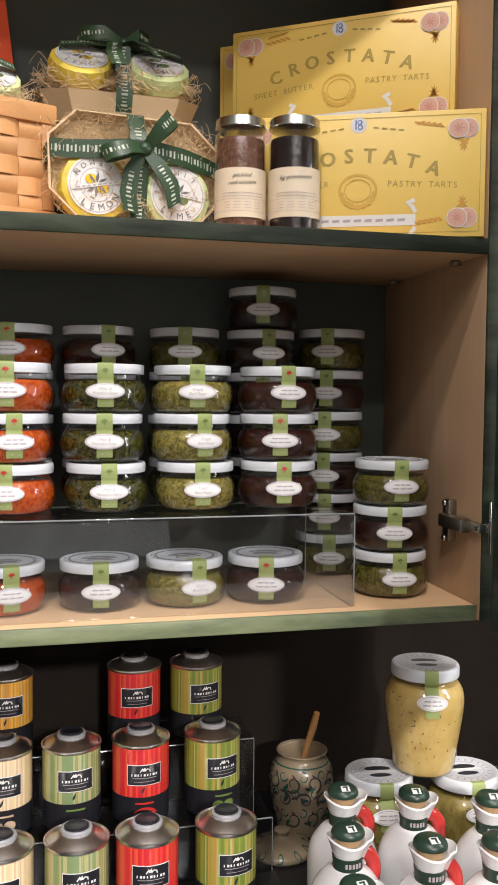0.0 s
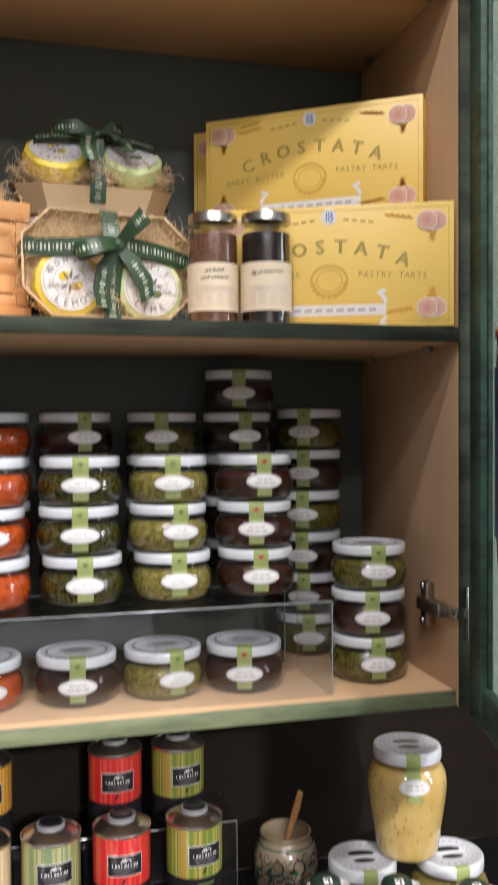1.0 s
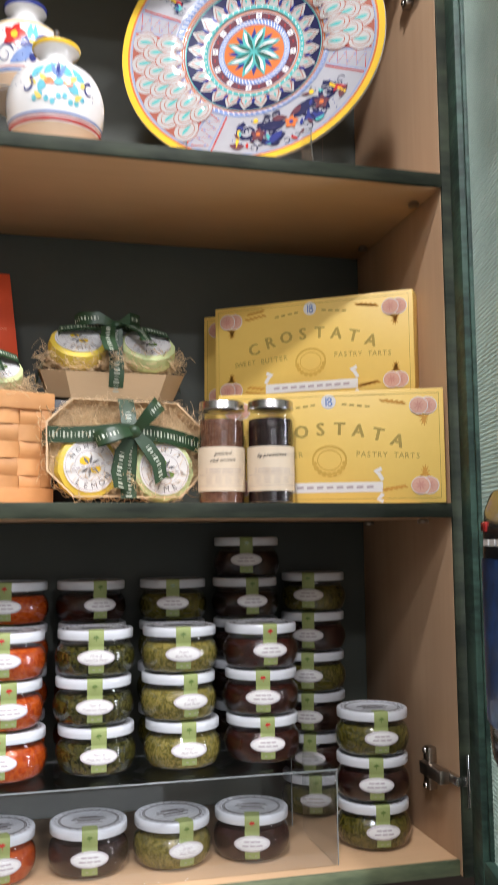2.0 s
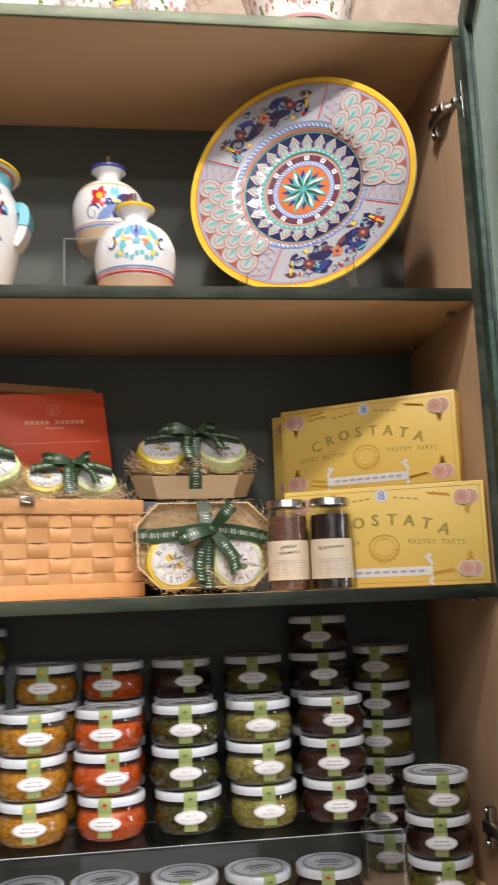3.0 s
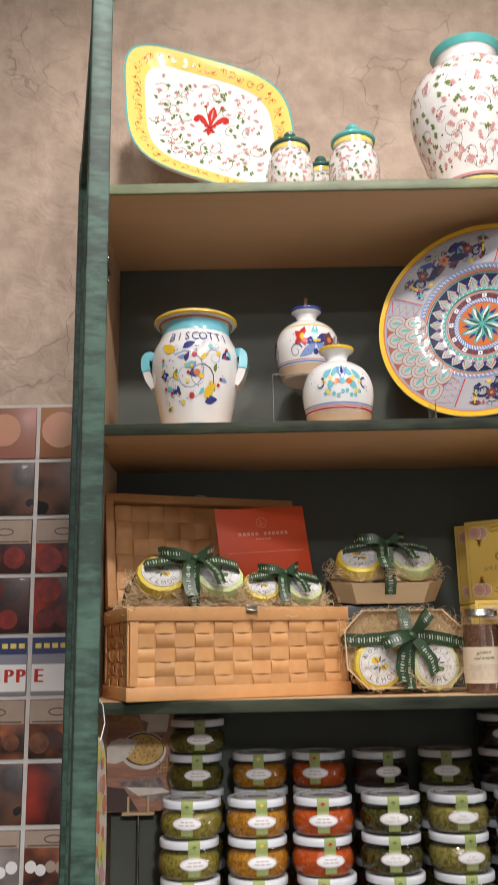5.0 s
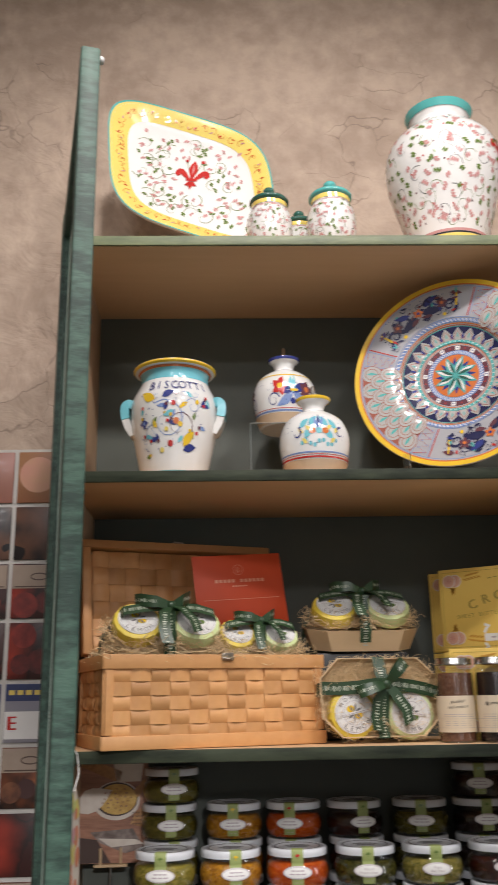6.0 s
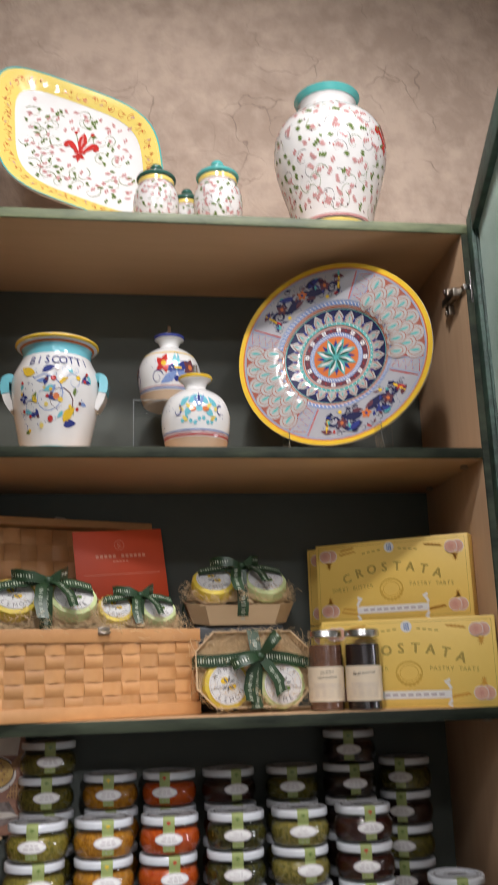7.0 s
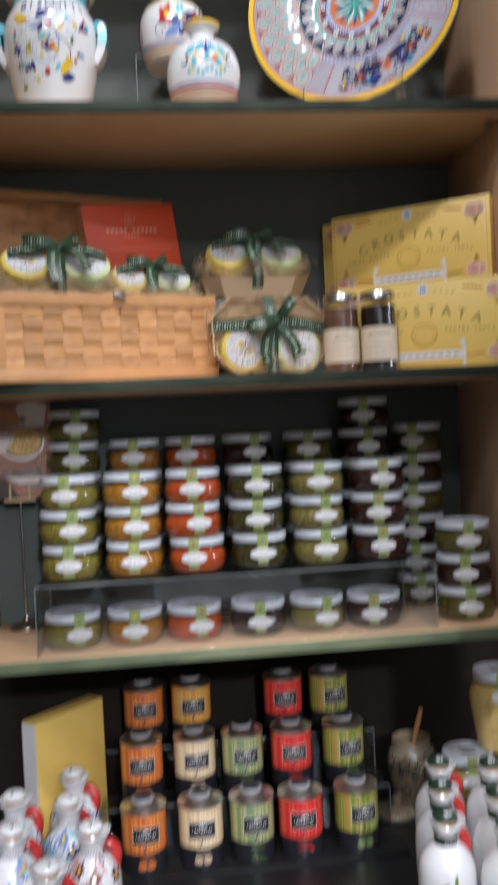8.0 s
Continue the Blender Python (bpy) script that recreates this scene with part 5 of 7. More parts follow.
def platter_band(s0, s1, mat, layer):
    n, steps = 72, 4
    g = []
    zz = lambda s: next((z0 + (z1 - z0) * (s - a0) / (a1 - a0) for (a0, z0), (a1, z1) in zip(levels[:5], levels[1:6]) if a0 <= s <= a1), 0.022)
    for i in range(steps + 1):
        s = s0 + (s1 - s0) * i / steps
        g += [(x, y, zz(min(s, 1.0)) + 0.0004 * layer) for x, y in outline(s)]
    pp.add(g, [(i * n + k, i * n + (k + 1) % n, (i + 1) * n + (k + 1) % n, (i + 1) * n + k) for i in range(steps) for k in range(n)], mat)


pp = Paint(lambda u, v, lift: (u, v, platter_z(u, v) + lift * 1.3 + 0.0002))
platter_band(0.765, 0.983, PALEY, 1)
platter_band(0.983, 1.003, TEAL, 1.2)
fleur_de_lis(pp, 0.002, 0.006, 0.036, RED, -0.16)
spots = []
while len(spots) < 115:
    a, b = rng.uniform(-0.64, 0.64), rng.uniform(-0.64, 0.64)
    if (abs(a) > 0.24 or abs(b) > 0.30) and all(math.hypot(a - c, b - e) > 0.072 for c, e in spots):
        spots.append((a, b))
for i, (a, b) in enumerate(spots):
    x, y = quad_at(a, b)
    t = rng.uniform(0, 6.28)
    for k in range(2):
        pp.leaf(x + 0.004 * k * math.cos(t), y + 0.004 * k * math.sin(t), t + 1.0, rng.uniform(0.006, 0.010), 0.0022, (PINK, PINK, GREEN, PINK, GREEN)[i % 5], 2)
    if i % 4 == 0:
        pp.scroll(x, y, 0.016, t, rng.choice((-0.7, 0.7)), 0.0013, GREEN, 1, 10)
for k in range(58):
    t = 2 * math.pi * k / 58
    c, s = math.cos(t), math.sin(t)
    q = 0.86 / (abs(c) ** 4.2 + abs(s) ** 4.2) ** (1 / 4.2)
    x, y = quad_at(c * q, s * q)
    pp.scroll(x, y, 0.0075, rng.uniform(0, 6), rng.choice((-0.8, 0.8)), 0.0013, ORANGE, 3, 8)
    pp.leaf(x, y, rng.uniform(0, 6), 0.008, 0.0016, (ORANGE, RED, PINK)[k % 3], 3)
part("painting", pp, PAINTS, platter, "red lily, pink sprigs and yellow border")
platter.matrix_world = pose(-0.131, 0.957, 2.458, 80, 0, 0) @ pose(0, 0, 0, 0, 0, 0)
easel("clear acrylic easel under the platter", Vector((-0.15, 0.955, 0)), SHELF[1], Vector((0, -1, 0)), 0.055)


# ---- woven picnic basket ----
def woven(wall, w, h, cols, rows, parent, place, mat=M_WOVEN):
    """Splints over and under on a flat side: place(u, v, out) gives the point; each splint is its own part."""
    cw, rh = w / cols, h / rows
    for c in range(cols):
        pts = []
        for k in range(rows * 6 + 1):
            v = h * k / (rows * 6)
            ph = math.pi * (v / rh - 0.5)
            pts.append(place((c + 0.5) * cw, v, 0.0026 * math.cos(ph) * (-1 if c % 2 else 1)))
        side = (place(1, 0, 0) - place(0, 0, 0)).normalized()
        part("upright_splint", Geo().strip(pts, side, cw * 0.93, 0.0011), mat, parent)
    for r in range(rows):
        pts = []
        for k in range(cols * 6 + 1):
            u = w * k / (cols * 6)
            ph = math.pi * (u / cw - 0.5)
            pts.append(place(u, (r + 0.5) * rh, -0.0026 * math.cos(ph) * (-1 if r % 2 else 1)))
        up = (place(0, 1, 0) - place(0, 0, 0)).normalized()
        part("weaver_splint", Geo().strip(pts, up, rh * 0.955, 0.0011), mat, parent)


basket = empty("picnic_basket", "open woven wood picnic basket with raised lid, filled with straw", "basket")
BW, BD, BH = 0.292, 0.146, 0.114
walls = [((0.0, 0.0), (1, 0), BW, 11), ((0.0, BD), (0, -1), BD, 5), ((BW, 0.0), (0, 1), BD, 5), ((BW, BD), (-1, 0), BW, 11)]
for (ox, oy), (dx, dy), length, cols in walls:
    nx, ny = dy, -dx
    wall = part("side_wall", Geo().span((-length / 2, -0.0015, 0.006), (length / 2, 0.0005, BH - 0.006)), M_WOVEN, basket)
    sit = Matrix.Translation((ox + dx * length / 2 - nx * 0.0055, oy + dy * length / 2 - ny * 0.0055, 0)) @ pose(0, 0, 0, 0, 0, math.degrees(math.atan2(dy, dx)))
    wall.matrix_local = sit
    inv = sit.inverted()
    woven(wall, length - 0.012, 0.086, cols, 5, wall,
          lambda u, v, out, ox=ox, oy=oy, dx=dx, dy=dy, nx=nx, ny=ny, inv=inv: inv @ Vector((ox + dx * (u + 0.006) + nx * out, oy + dy * (u + 0.006) + ny * out, 0.012 + v)))
    ang = math.degrees(math.atan2(dy, dx))
    for z, hh, out in ((BH - 0.009, 0.0175, 0.0030), (0.0085, 0.0165, 0.0030)):
        g = Geo().box(length + 0.008, 0.0045, hh, pose(ox + dx * length / 2 + nx * out, oy + dy * length / 2 + ny * out, z, 0, 0, ang), bevel=0.0008)
        part("rim_band", g, M_WOVEN, basket, "smooth splint band")
    for u in (0.004, length - 0.004):
        g = Geo().box(0.010, 0.0028, BH - 0.036, pose(ox + dx * u + nx * 0.0024, oy + dy * u + ny * 0.0024, BH / 2, 0, 0, ang), bevel=0.0006)
        part("corner_slat", g, M_WOVEN, basket)
part("base", Geo().span((0.003, 0.003, 0.0), (BW - 0.003, BD - 0.003, 0.005)), M_WOVEN, basket, "wooden base")
part("inner_tray", Geo().span((0.006, 0.006, BH - 0.040), (BW - 0.006, BD - 0.006, BH - 0.036)), M_BALSA, basket, "card layer under the straw")
clasp = Geo()
clasp.box(0.016, 0.004, 0.010, pose(BW * 0.54, -0.006, BH - 0.003), 0, 0.001)
clasp.tube([(BW * 0.54 - 0.008, -0.009, BH - 0.004), (BW * 0.54 - 0.004, -0.013, BH - 0.006), (BW * 0.54 + 0.004, -0.013, BH - 0.006), (BW * 0.54 + 0.008, -0.009, BH - 0.004)], 0.0014, 8)
part("clasp", clasp, M_NICKEL, basket, "dark metal clasp")
# raised lid, leaning back
lid = part("lid", Geo().span((0.010, -0.002, 0.002), (BW - 0.010, -0.0005, 0.154)), M_WOVEN, basket, "woven lid seen from inside")
for x0, x1, z0, z1 in ((-0.002, BW + 0.002, 0.160, 0.172), (-0.002, 0.010, 0.002, 0.1598), (BW - 0.010, BW + 0.002, 0.002, 0.1598)):
    part("lid_frame", Geo().span((x0, -0.017, z0), (x1, 0.002, z1), bevel=0.001), M_WOVEN, lid)
woven(None, BW - 0.028, 0.154, 11, 6, lid, lambda u, v, out: Vector((0.014 + u, -0.0050 - out, 0.004 + v)))
part("lid_latch", Geo().tube([(BW * 0.5 - 0.010, -0.006, 0.1725), (BW * 0.5 - 0.004, -0.006, 0.178), (BW * 0.5 + 0.008, -0.006, 0.177), (BW * 0.5 + 0.014, -0.006, 0.1725)], 0.0013, 8), M_NICKEL, lid, "dark wire latch")
lid.matrix_local = pose(0.0, BD + 0.006, BH + 0.002, -12, 0, 0)
basket.matrix_world = pose(-0.2275, 0.7835, SHELF[3] + 0.0005, 0, 0, 20)


# ---- gift packs of wrapped soaps ----
def straw(count, w, d, h, seed, spread=0.012, loose=0.0):
    r = random.Random(seed)
    g = Geo()
    for k in range(count):
        x, y = r.uniform(-w / 2, w / 2), r.uniform(-d / 2, d / 2)
        if loose and abs(x) / w + abs(y) / d > 0.82:
            continue
        z = h + r.uniform(-0.010, 0.008)
        a, n = r.uniform(0, 6.28), r.randint(6, 9)
        rad, lift = r.uniform(0.0028, spread * 0.62), r.uniform(-0.5, 0.9)
        bend = r.choice((-1, 1)) * r.uniform(0.25, 0.75)
        pts = []
        for i in range(n):
            pts.append((x, y, z))
            x, y, z = x + rad * math.cos(a), y + rad * math.sin(a), z + lift * 0.004 * (1 if i < n / 2 else -1.3)
            a += bend
        g.strip(pts, (math.sin(a) * 0.5, math.cos(a) * 0.5, 0.8), r.uniform(0.0003, 0.0008), 0.00025)
    return g


def soap(parent, name, x, y, z, tissue, word, tilt, spin, r=0.033):
    """Round wrapped cake with a printed paper disc."""
    prof = [(0.0, 0.0), (r * 0.90, 0.0), (r, 0.004), (r * 1.01, 0.013), (r * 0.96, 0.019), (r * 0.80, 0.0215), (0.0, 0.0220)]
    g = Geo().revolve(prof, 14)
    rr = random.Random(len(word) * 7 + int(x * 1000))
    g.v = [(a * (1 + rr.uniform(-0.02, 0.02)), b * (1 + rr.uniform(-0.02, 0.02)), c) for a, b, c in g.v]
    s = part(name, g, tissue, parent, smooth=25)
    disc = part("paper_disc", Geo().revolve([(r * 0.80, 0.0218), (r * 0.80, 0.0226), (0, 0.0227)], 36), M_PAPER, s, "white printed disc")
    p = Paint(lambda u, v, lift: (u, v, 0.0228 + lift))
    for rad in (0.74, 0.46):
        p.stroke([(r * rad * math.cos(2 * math.pi * k / 32), r * rad * math.sin(2 * math.pi * k / 32)) for k in range(33)], 0.0005, 1, 1)
    for i, ch in enumerate(word):
        a = -math.pi / 2 + (i - (len(word) - 1) / 2) * 0.42
        p.letters(ch, r * 0.62 * math.cos(a), r * 0.62 * math.sin(a), 0.0088, 0, 2, a + math.pi / 2)
        p.letters(ch, r * 0.62 * math.cos(a + math.pi), r * 0.62 * math.sin(a + math.pi), 0.0070, 0, 2, a - math.pi / 2)
    fruit = 2 if word == "LEMON" else 3
    for dx, dy in ((-0.004, 0.006), (0.005, -0.004)):
        p.dot(dx, dy, 0.0055, fruit, 2, 0.0045)
    for a in (0.4, 1.2, 2.0, 3.6, 4.4, 5.4):
        p.leaf(0.002 * math.cos(a), 0.002 * math.sin(a), a, 0.0095, 0.0018, 0, 3)
    p.poly([(-r * 0.7, -0.0016), (r * 0.7, -0.0016), (r * 0.7, 0.0016), (-r * 0.7, 0.0016)], 4, 4)
    for k in range(8):
        p.stroke([(-0.019 + k * 0.005, 0), (-0.0155 + k * 0.005, 0)], 0.0012, 1, 5)
    part("disc_print", p, [M_INK, M_LINE, C_YELLOW, C_GREEN, M_PAPER], disc, "grey letters, leaves and fruit")
    s.matrix_local = pose(x, y, z, tilt, 0, spin)
    return s


def ribbon_marks(g, path, side, width, mat, every=0.0034, lift=0.0006):
    """Pale printed dashes along a ribbon, standing for its lettering."""
    path = [Vector(p) for p in path]
    run = 0.0
    for a, b in zip(path, path[1:]):
        d = b - a
        n = max(1, int(d.length / every))
        for k in range(n):
            c = a + d * ((k + 0.5) / n)
            s = Vector(side).normalized()
            t = d.normalized()
            up = s.cross(t).normalized()
            for o in (-1, 1):
                q = c + up * (o * lift)
                w, l = width * (0.34, 0.40, 0.28)[(k + int(run)) % 3], every * (0.20, 0.45, 0.62)[(2 * k + int(run)) % 3]
                g.add([q - s * w / 2 - t * l / 2, q + s * w / 2 - t * l / 2, q + s * w / 2 + t * l / 2, q - s * w / 2 + t * l / 2], [(0, 1, 2, 3)], mat)
        run += 1


def gift_pack(label, seed, tilt=6, rise=0.0, count=2300):
    """Lies flat: x across, y up the tray, z out of it."""
    pk = empty("gift_pack", label, "gift pack")
    W, H, D, cut = 0.164, 0.102, 0.030 if rise else 0.040, 0.026
    octo = lambda s: [(-W / 2 * s + cut * s, -H / 2 * s), (W / 2 * s - cut * s, -H / 2 * s), (W / 2 * s, -H / 2 * s + cut * s), (W / 2 * s, H / 2 * s - cut * s), (W / 2 * s - cut * s, H / 2 * s), (-W / 2 * s + cut * s, H / 2 * s), (-W / 2 * s, H / 2 * s - cut * s), (-W / 2 * s, -H / 2 * s + cut * s)]
    t = Geo()
    lv = [(0.86, 0.0), (1.0, D), (0.975, D), (0.84, 0.003)]
    verts = [(x, y, z) for s, z in lv for x, y in octo(s)]
    t.add(verts, [(i * 8 + k, i * 8 + (k + 1) % 8, (i + 1) * 8 + (k + 1) % 8, (i + 1) * 8 + k) for i in range(3) for k in range(8)] + [tuple(reversed(range(8))), tuple(range(24, 32))])
    part("tray", t, M_BALSA, pk, "thin pale wood tray", smooth=20)
    wool = straw(count, W * 0.93, H * 0.92, 0.032 + rise * 0.45, seed, 0.0062, 1)
    bump = random.Random(seed + 40)
    inner = [[(x * q, y * q, 0.026 + bump.uniform(-0.002, 0.004)) for x, y in octo(0.95)] for q in (0.35, 0.7, 1.0)]
    wool.add([p for ring in inner for p in ring], [(i * 8 + k, i * 8 + (k + 1) % 8, i * 8 + 8 + (k + 1) % 8, i * 8 + 8 + k) for i in (0, 1) for k in range(8)] + [tuple(range(8))])
    tagged(part("straw", wool, M_STRAW, pk, "curled wood straw"), kind="stuff")
    low = 0.022 + rise * 1.15
    soap(pk, "lemon_soap", -0.040, -0.018 + rise * 0.3, low, M_LEMON, "LEMON", tilt, 12 if tilt < 20 else 0)
    soap(pk, "lime_soap", 0.038, -0.020 + rise * 0.3, low, M_LIME, "LIME", tilt, -8 if tilt < 20 else 0)
    rb, mk = Geo(), Geo()
    top = 0.040 + rise * 1.30
    fwd = -rise * 1.2
    lean = (0, 1, 0.45 if rise else 0.15)
    across = [(-W / 2 - 0.001, 0.012, 0.012), (-W / 2 + 0.002, 0.012, D + 0.001), (-0.060, 0.010 + fwd, top + 0.008), (-0.035, 0.011 + fwd, top + 0.012), (-0.012, 0.014 + fwd, top + 0.013), (0.020, 0.014 + fwd, top + 0.013), (0.042, 0.011 + fwd, top + 0.012), (0.062, 0.008 + fwd, top + 0.007), (W / 2 - 0.002, 0.004, D + 0.001), (W / 2 + 0.001, 0.004, 0.012)]
    along = [(0.0, -H / 2 + 0.007, 0.004), (0.0, -H / 2 - 0.001, D + 0.001), (0.0, -0.03, top + 0.000), (0.0, 0.0 + fwd, top + 0.010), (0.0, 0.020 + fwd, top + 0.012), (0.0, 0.038, D + 0.006 + rise * 0.4), (0.0, H / 2 + 0.001, D), (0.0, H / 2 - 0.006, 0.004)]
    rb.strip(across, lean, 0.0165, 0.0006)
    ribbon_marks(mk, across[1:9], lean, 0.0165, 0)
    rb.strip(along, (1, 0, 0), 0.0165, 0.0006)
    ribbon_marks(mk, along[:6], (1, 0, 0), 0.0165, 0)
    k0 = (0.004, 0.014 + fwd, top + 0.015)

    def loop(ax, ay, length, fat, seed2):
        a = Vector((ax, ay, 0)).normalized()
        s = Vector((-a.y, a.x, 0.35)).normalized() if not rise else Vector((0.1 * a.x, 0.45, 1)).normalized()
        o = Vector(k0)
        out = Vector((0, 0, fat)) if not rise else Vector((0, -fat, fat * 0.45))
        pts = [o, o + a * length * 0.45 + out, o + a * length * 0.9 + out * 0.8, o + a * length + out * 0.2, o + a * length * 0.85 - out * 0.1, o + a * length * 0.4, o]
        ww = [0.009, 0.015, 0.017, 0.017, 0.016, 0.013, 0.009]
        rb.strip(pts, s, ww, 0.0006)
        ribbon_marks(mk, pts[1:5], s, 0.012, 0)

    big = 1.3 if rise else 1.1
    loop(-0.9, -0.25 if not rise else 0.35, 0.038 * big, 0.013 * big, 1)
    loop(0.75, 0.85, 0.036 * big, 0.016 * big, 2)
    for tail in ([k0, (-0.008, -0.006 + fwd, top + 0.012), (-0.012, -0.028 + fwd, top + 0.010 - rise * 0.5), (-0.009, -0.044 + fwd, top + 0.007 - rise)], [k0, (0.016, 0.0 + fwd, top + 0.016), (0.028, -0.018 + fwd, top + 0.016 - rise * 0.4), (0.031, -0.036 + fwd, top + 0.013 - rise * 0.7)]):
        s = Vector(tail[2]) - Vector(tail[1])
        sd = Vector((-s.y, s.x, 0)).normalized()
        rb.strip(tail, sd, [0.009, 0.015, 0.016, 0.015], 0.0006)
        ribbon_marks(mk, tail[1:], sd, 0.013, 0)
    rb.revolve([(0.0, -0.006), (0.005, -0.005), (0.0075, 0.0), (0.005, 0.005), (0.0, 0.006)], 12, at=Matrix.Translation(k0))
    ribbon = part("ribbon", rb, M_RIBBON, pk, "dark green printed ribbon with bow", smooth=60)
    part("ribbon_print", mk, M_RTEXT, ribbon, "pale printed marks")
    return pk


# standing pack: tray upright facing out
pack = gift_pack("octagonal wood tray of two wrapped soaps tied with ribbon, standing upright", 3)
pack.matrix_world = pose(0.120, 0.905, SHELF[3] + 0.0525, 82, 0, 8)
# pack lying on the black block
flat_pack = gift_pack("wood tray of two wrapped soaps with ribbon, on black block", 4, 34, 0.022)
flat_pack.matrix_world = pose(0.118, 0.990, SHELF[3] + 0.1285, 10, 0, 3)
block = empty("display_block", "plain black display block under a gift pack", "display block")
part("body", Geo().span((0.052, 0.952, SHELF[3] + 0.0003), (0.182, 1.045, SHELF[3] + 0.1195), bevel=0.002), M_BLACK, block)
# two packs in the basket
B = basket.matrix_world
for label, x, y, z, rx, rz, sd in (("wood tray of wrapped soaps bedded in the basket straw", 0.090, 0.072, 0.104, 22, -4, 5), ("wood tray of wrapped soaps half sunk in basket straw", 0.226, 0.076, 0.096, 18, -6, 6)):
    q = gift_pack(label, sd, 28, 0.024)
    q.matrix_world = B @ pose(x, y, z, rx, 0, rz)
q.scale = (0.78, 0.86, 0.86)
fill = tagged(new("basket_straw", straw(2600, BW - 0.02, BD - 0.02, BH - 0.001, 9, 0.010).data("basket_straw", [M_STRAW])), "pale wood straw filling the picnic basket", "straw", kind="stuff")
fill.matrix_world = B @ Matrix.Translation((BW / 2, BD / 2, 0))
hang = straw(70, BW + 0.01, 0.012, BH + 0.002, 21, 0.013)
hang_ob = tagged(new("loose_straw", hang.data("loose_straw", [M_STRAW])), "stray curls of straw over the basket rim", "straw", kind="stuff")
hang_ob.matrix_world = B @ Matrix.Translation((BW / 2, 0.006, 0))

# orange-red card propped against the lid
card = empty("greeting_card", "orange-red folded card with pale emblem, propped in basket", "card")
part("leaf", Geo().span((-0.070, -0.0008, 0), (0.070, 0.0, 0.105), bevel=0.0002), M_RED_CARD, card)
part("leaf", Geo().span((-0.069, 0.0012, 0), (0.070, 0.002, 0.105), bevel=0.0002), M_RED_CARD, card)
cp = Paint(lambda u, v, lift: (u, -0.0010 - lift, v))
cp.stroke([(0.0075 * math.cos(2 * math.pi * k / 24), 0.082 + 0.0075 * math.sin(2 * math.pi * k / 24)) for k in range(25)], 0.0006, 0, 1)
cp.stroke([(-0.002, 0.078), (-0.002, 0.086), (0.002, 0.084), (-0.001, 0.082), (0.003, 0.080), (-0.002, 0.078)], 0.0009, 0, 1)
for k in range(12):
    if k != 5:
        cp.stroke([(-0.038 + k * 0.0066, 0.0655), (-0.0335 + k * 0.0066, 0.0655)], 0.0048, 0, 1)
for k in range(5):
    cp.stroke([(-0.012 + k * 0.005, 0.0575), (-0.0085 + k * 0.005, 0.0575)], 0.0020, 0, 1)
cp.stroke([(-0.058, 0.038), (0.060, 0.038)], 0.0007, 0, 1)
part("print", cp, M_PEACH, card, "pale embossed emblem and lines")
card.matrix_world = pose(-0.0515, 0.966, 1.7255, -7, -4.5, 19)


# ---- striped oil tins on three tiers ----
CAN_R, CAN_H = 0.0310, 0.086
TIN = {
    "orange": striped("orange_stripes", [(0.62, 0.17, 0.035), (0.70, 0.27, 0.06), (0.52, 0.12, 0.03), (0.66, 0.22, 0.03)], 3.3),
    "amber": striped("amber_stripes", [(0.70, 0.33, 0.04), (0.74, 0.42, 0.08), (0.60, 0.25, 0.03), (0.50, 0.33, 0.12)], 8.1),
    "cream": striped("cream_stripes", [(0.70, 0.52, 0.32), (0.76, 0.62, 0.42), (0.64, 0.44, 0.26), (0.72, 0.58, 0.30)], 5.7),
    "sage": striped("sage_stripes", [(0.26, 0.30, 0.11), (0.40, 0.40, 0.22), (0.20, 0.27, 0.12), (0.44, 0.38, 0.16), (0.24, 0.33, 0.26)], 1.9),
    "red": striped("red_stripes", [(0.62, 0.030, 0.030), (0.70, 0.060, 0.045), (0.56, 0.022, 0.028), (0.68, 0.10, 0.04)], 2.4),
    "green": striped("green_stripes", [(0.27, 0.31, 0.045), (0.38, 0.39, 0.12), (0.17, 0.22, 0.04), (0.42, 0.26, 0.06), (0.20, 0.28, 0.09)], 7.2),
}
M_BLACKTIN = surface("black_tin_print", (0.012, 0.012, 0.016), (0.018, 0.018, 0.022), rough=0.3, coat=0.3, bump=0.02)
M_TINTOP = surface("tinplate", (0.84, 0.82, 0.79), (0.74, 0.71, 0.68), rough=0.30, metal=1.0, scale=(80, 14), bump=0.05)
M_GREYCAP = plain("grey_plastic", (0.30, 0.30, 0.31), 0.4)
FRUIT = {"orange": C_ORANGE, "amber": C_YELLOW, "cream": C_BUFF, "sage": C_GREEN, "red": C_RED, "green": C_GREEN}


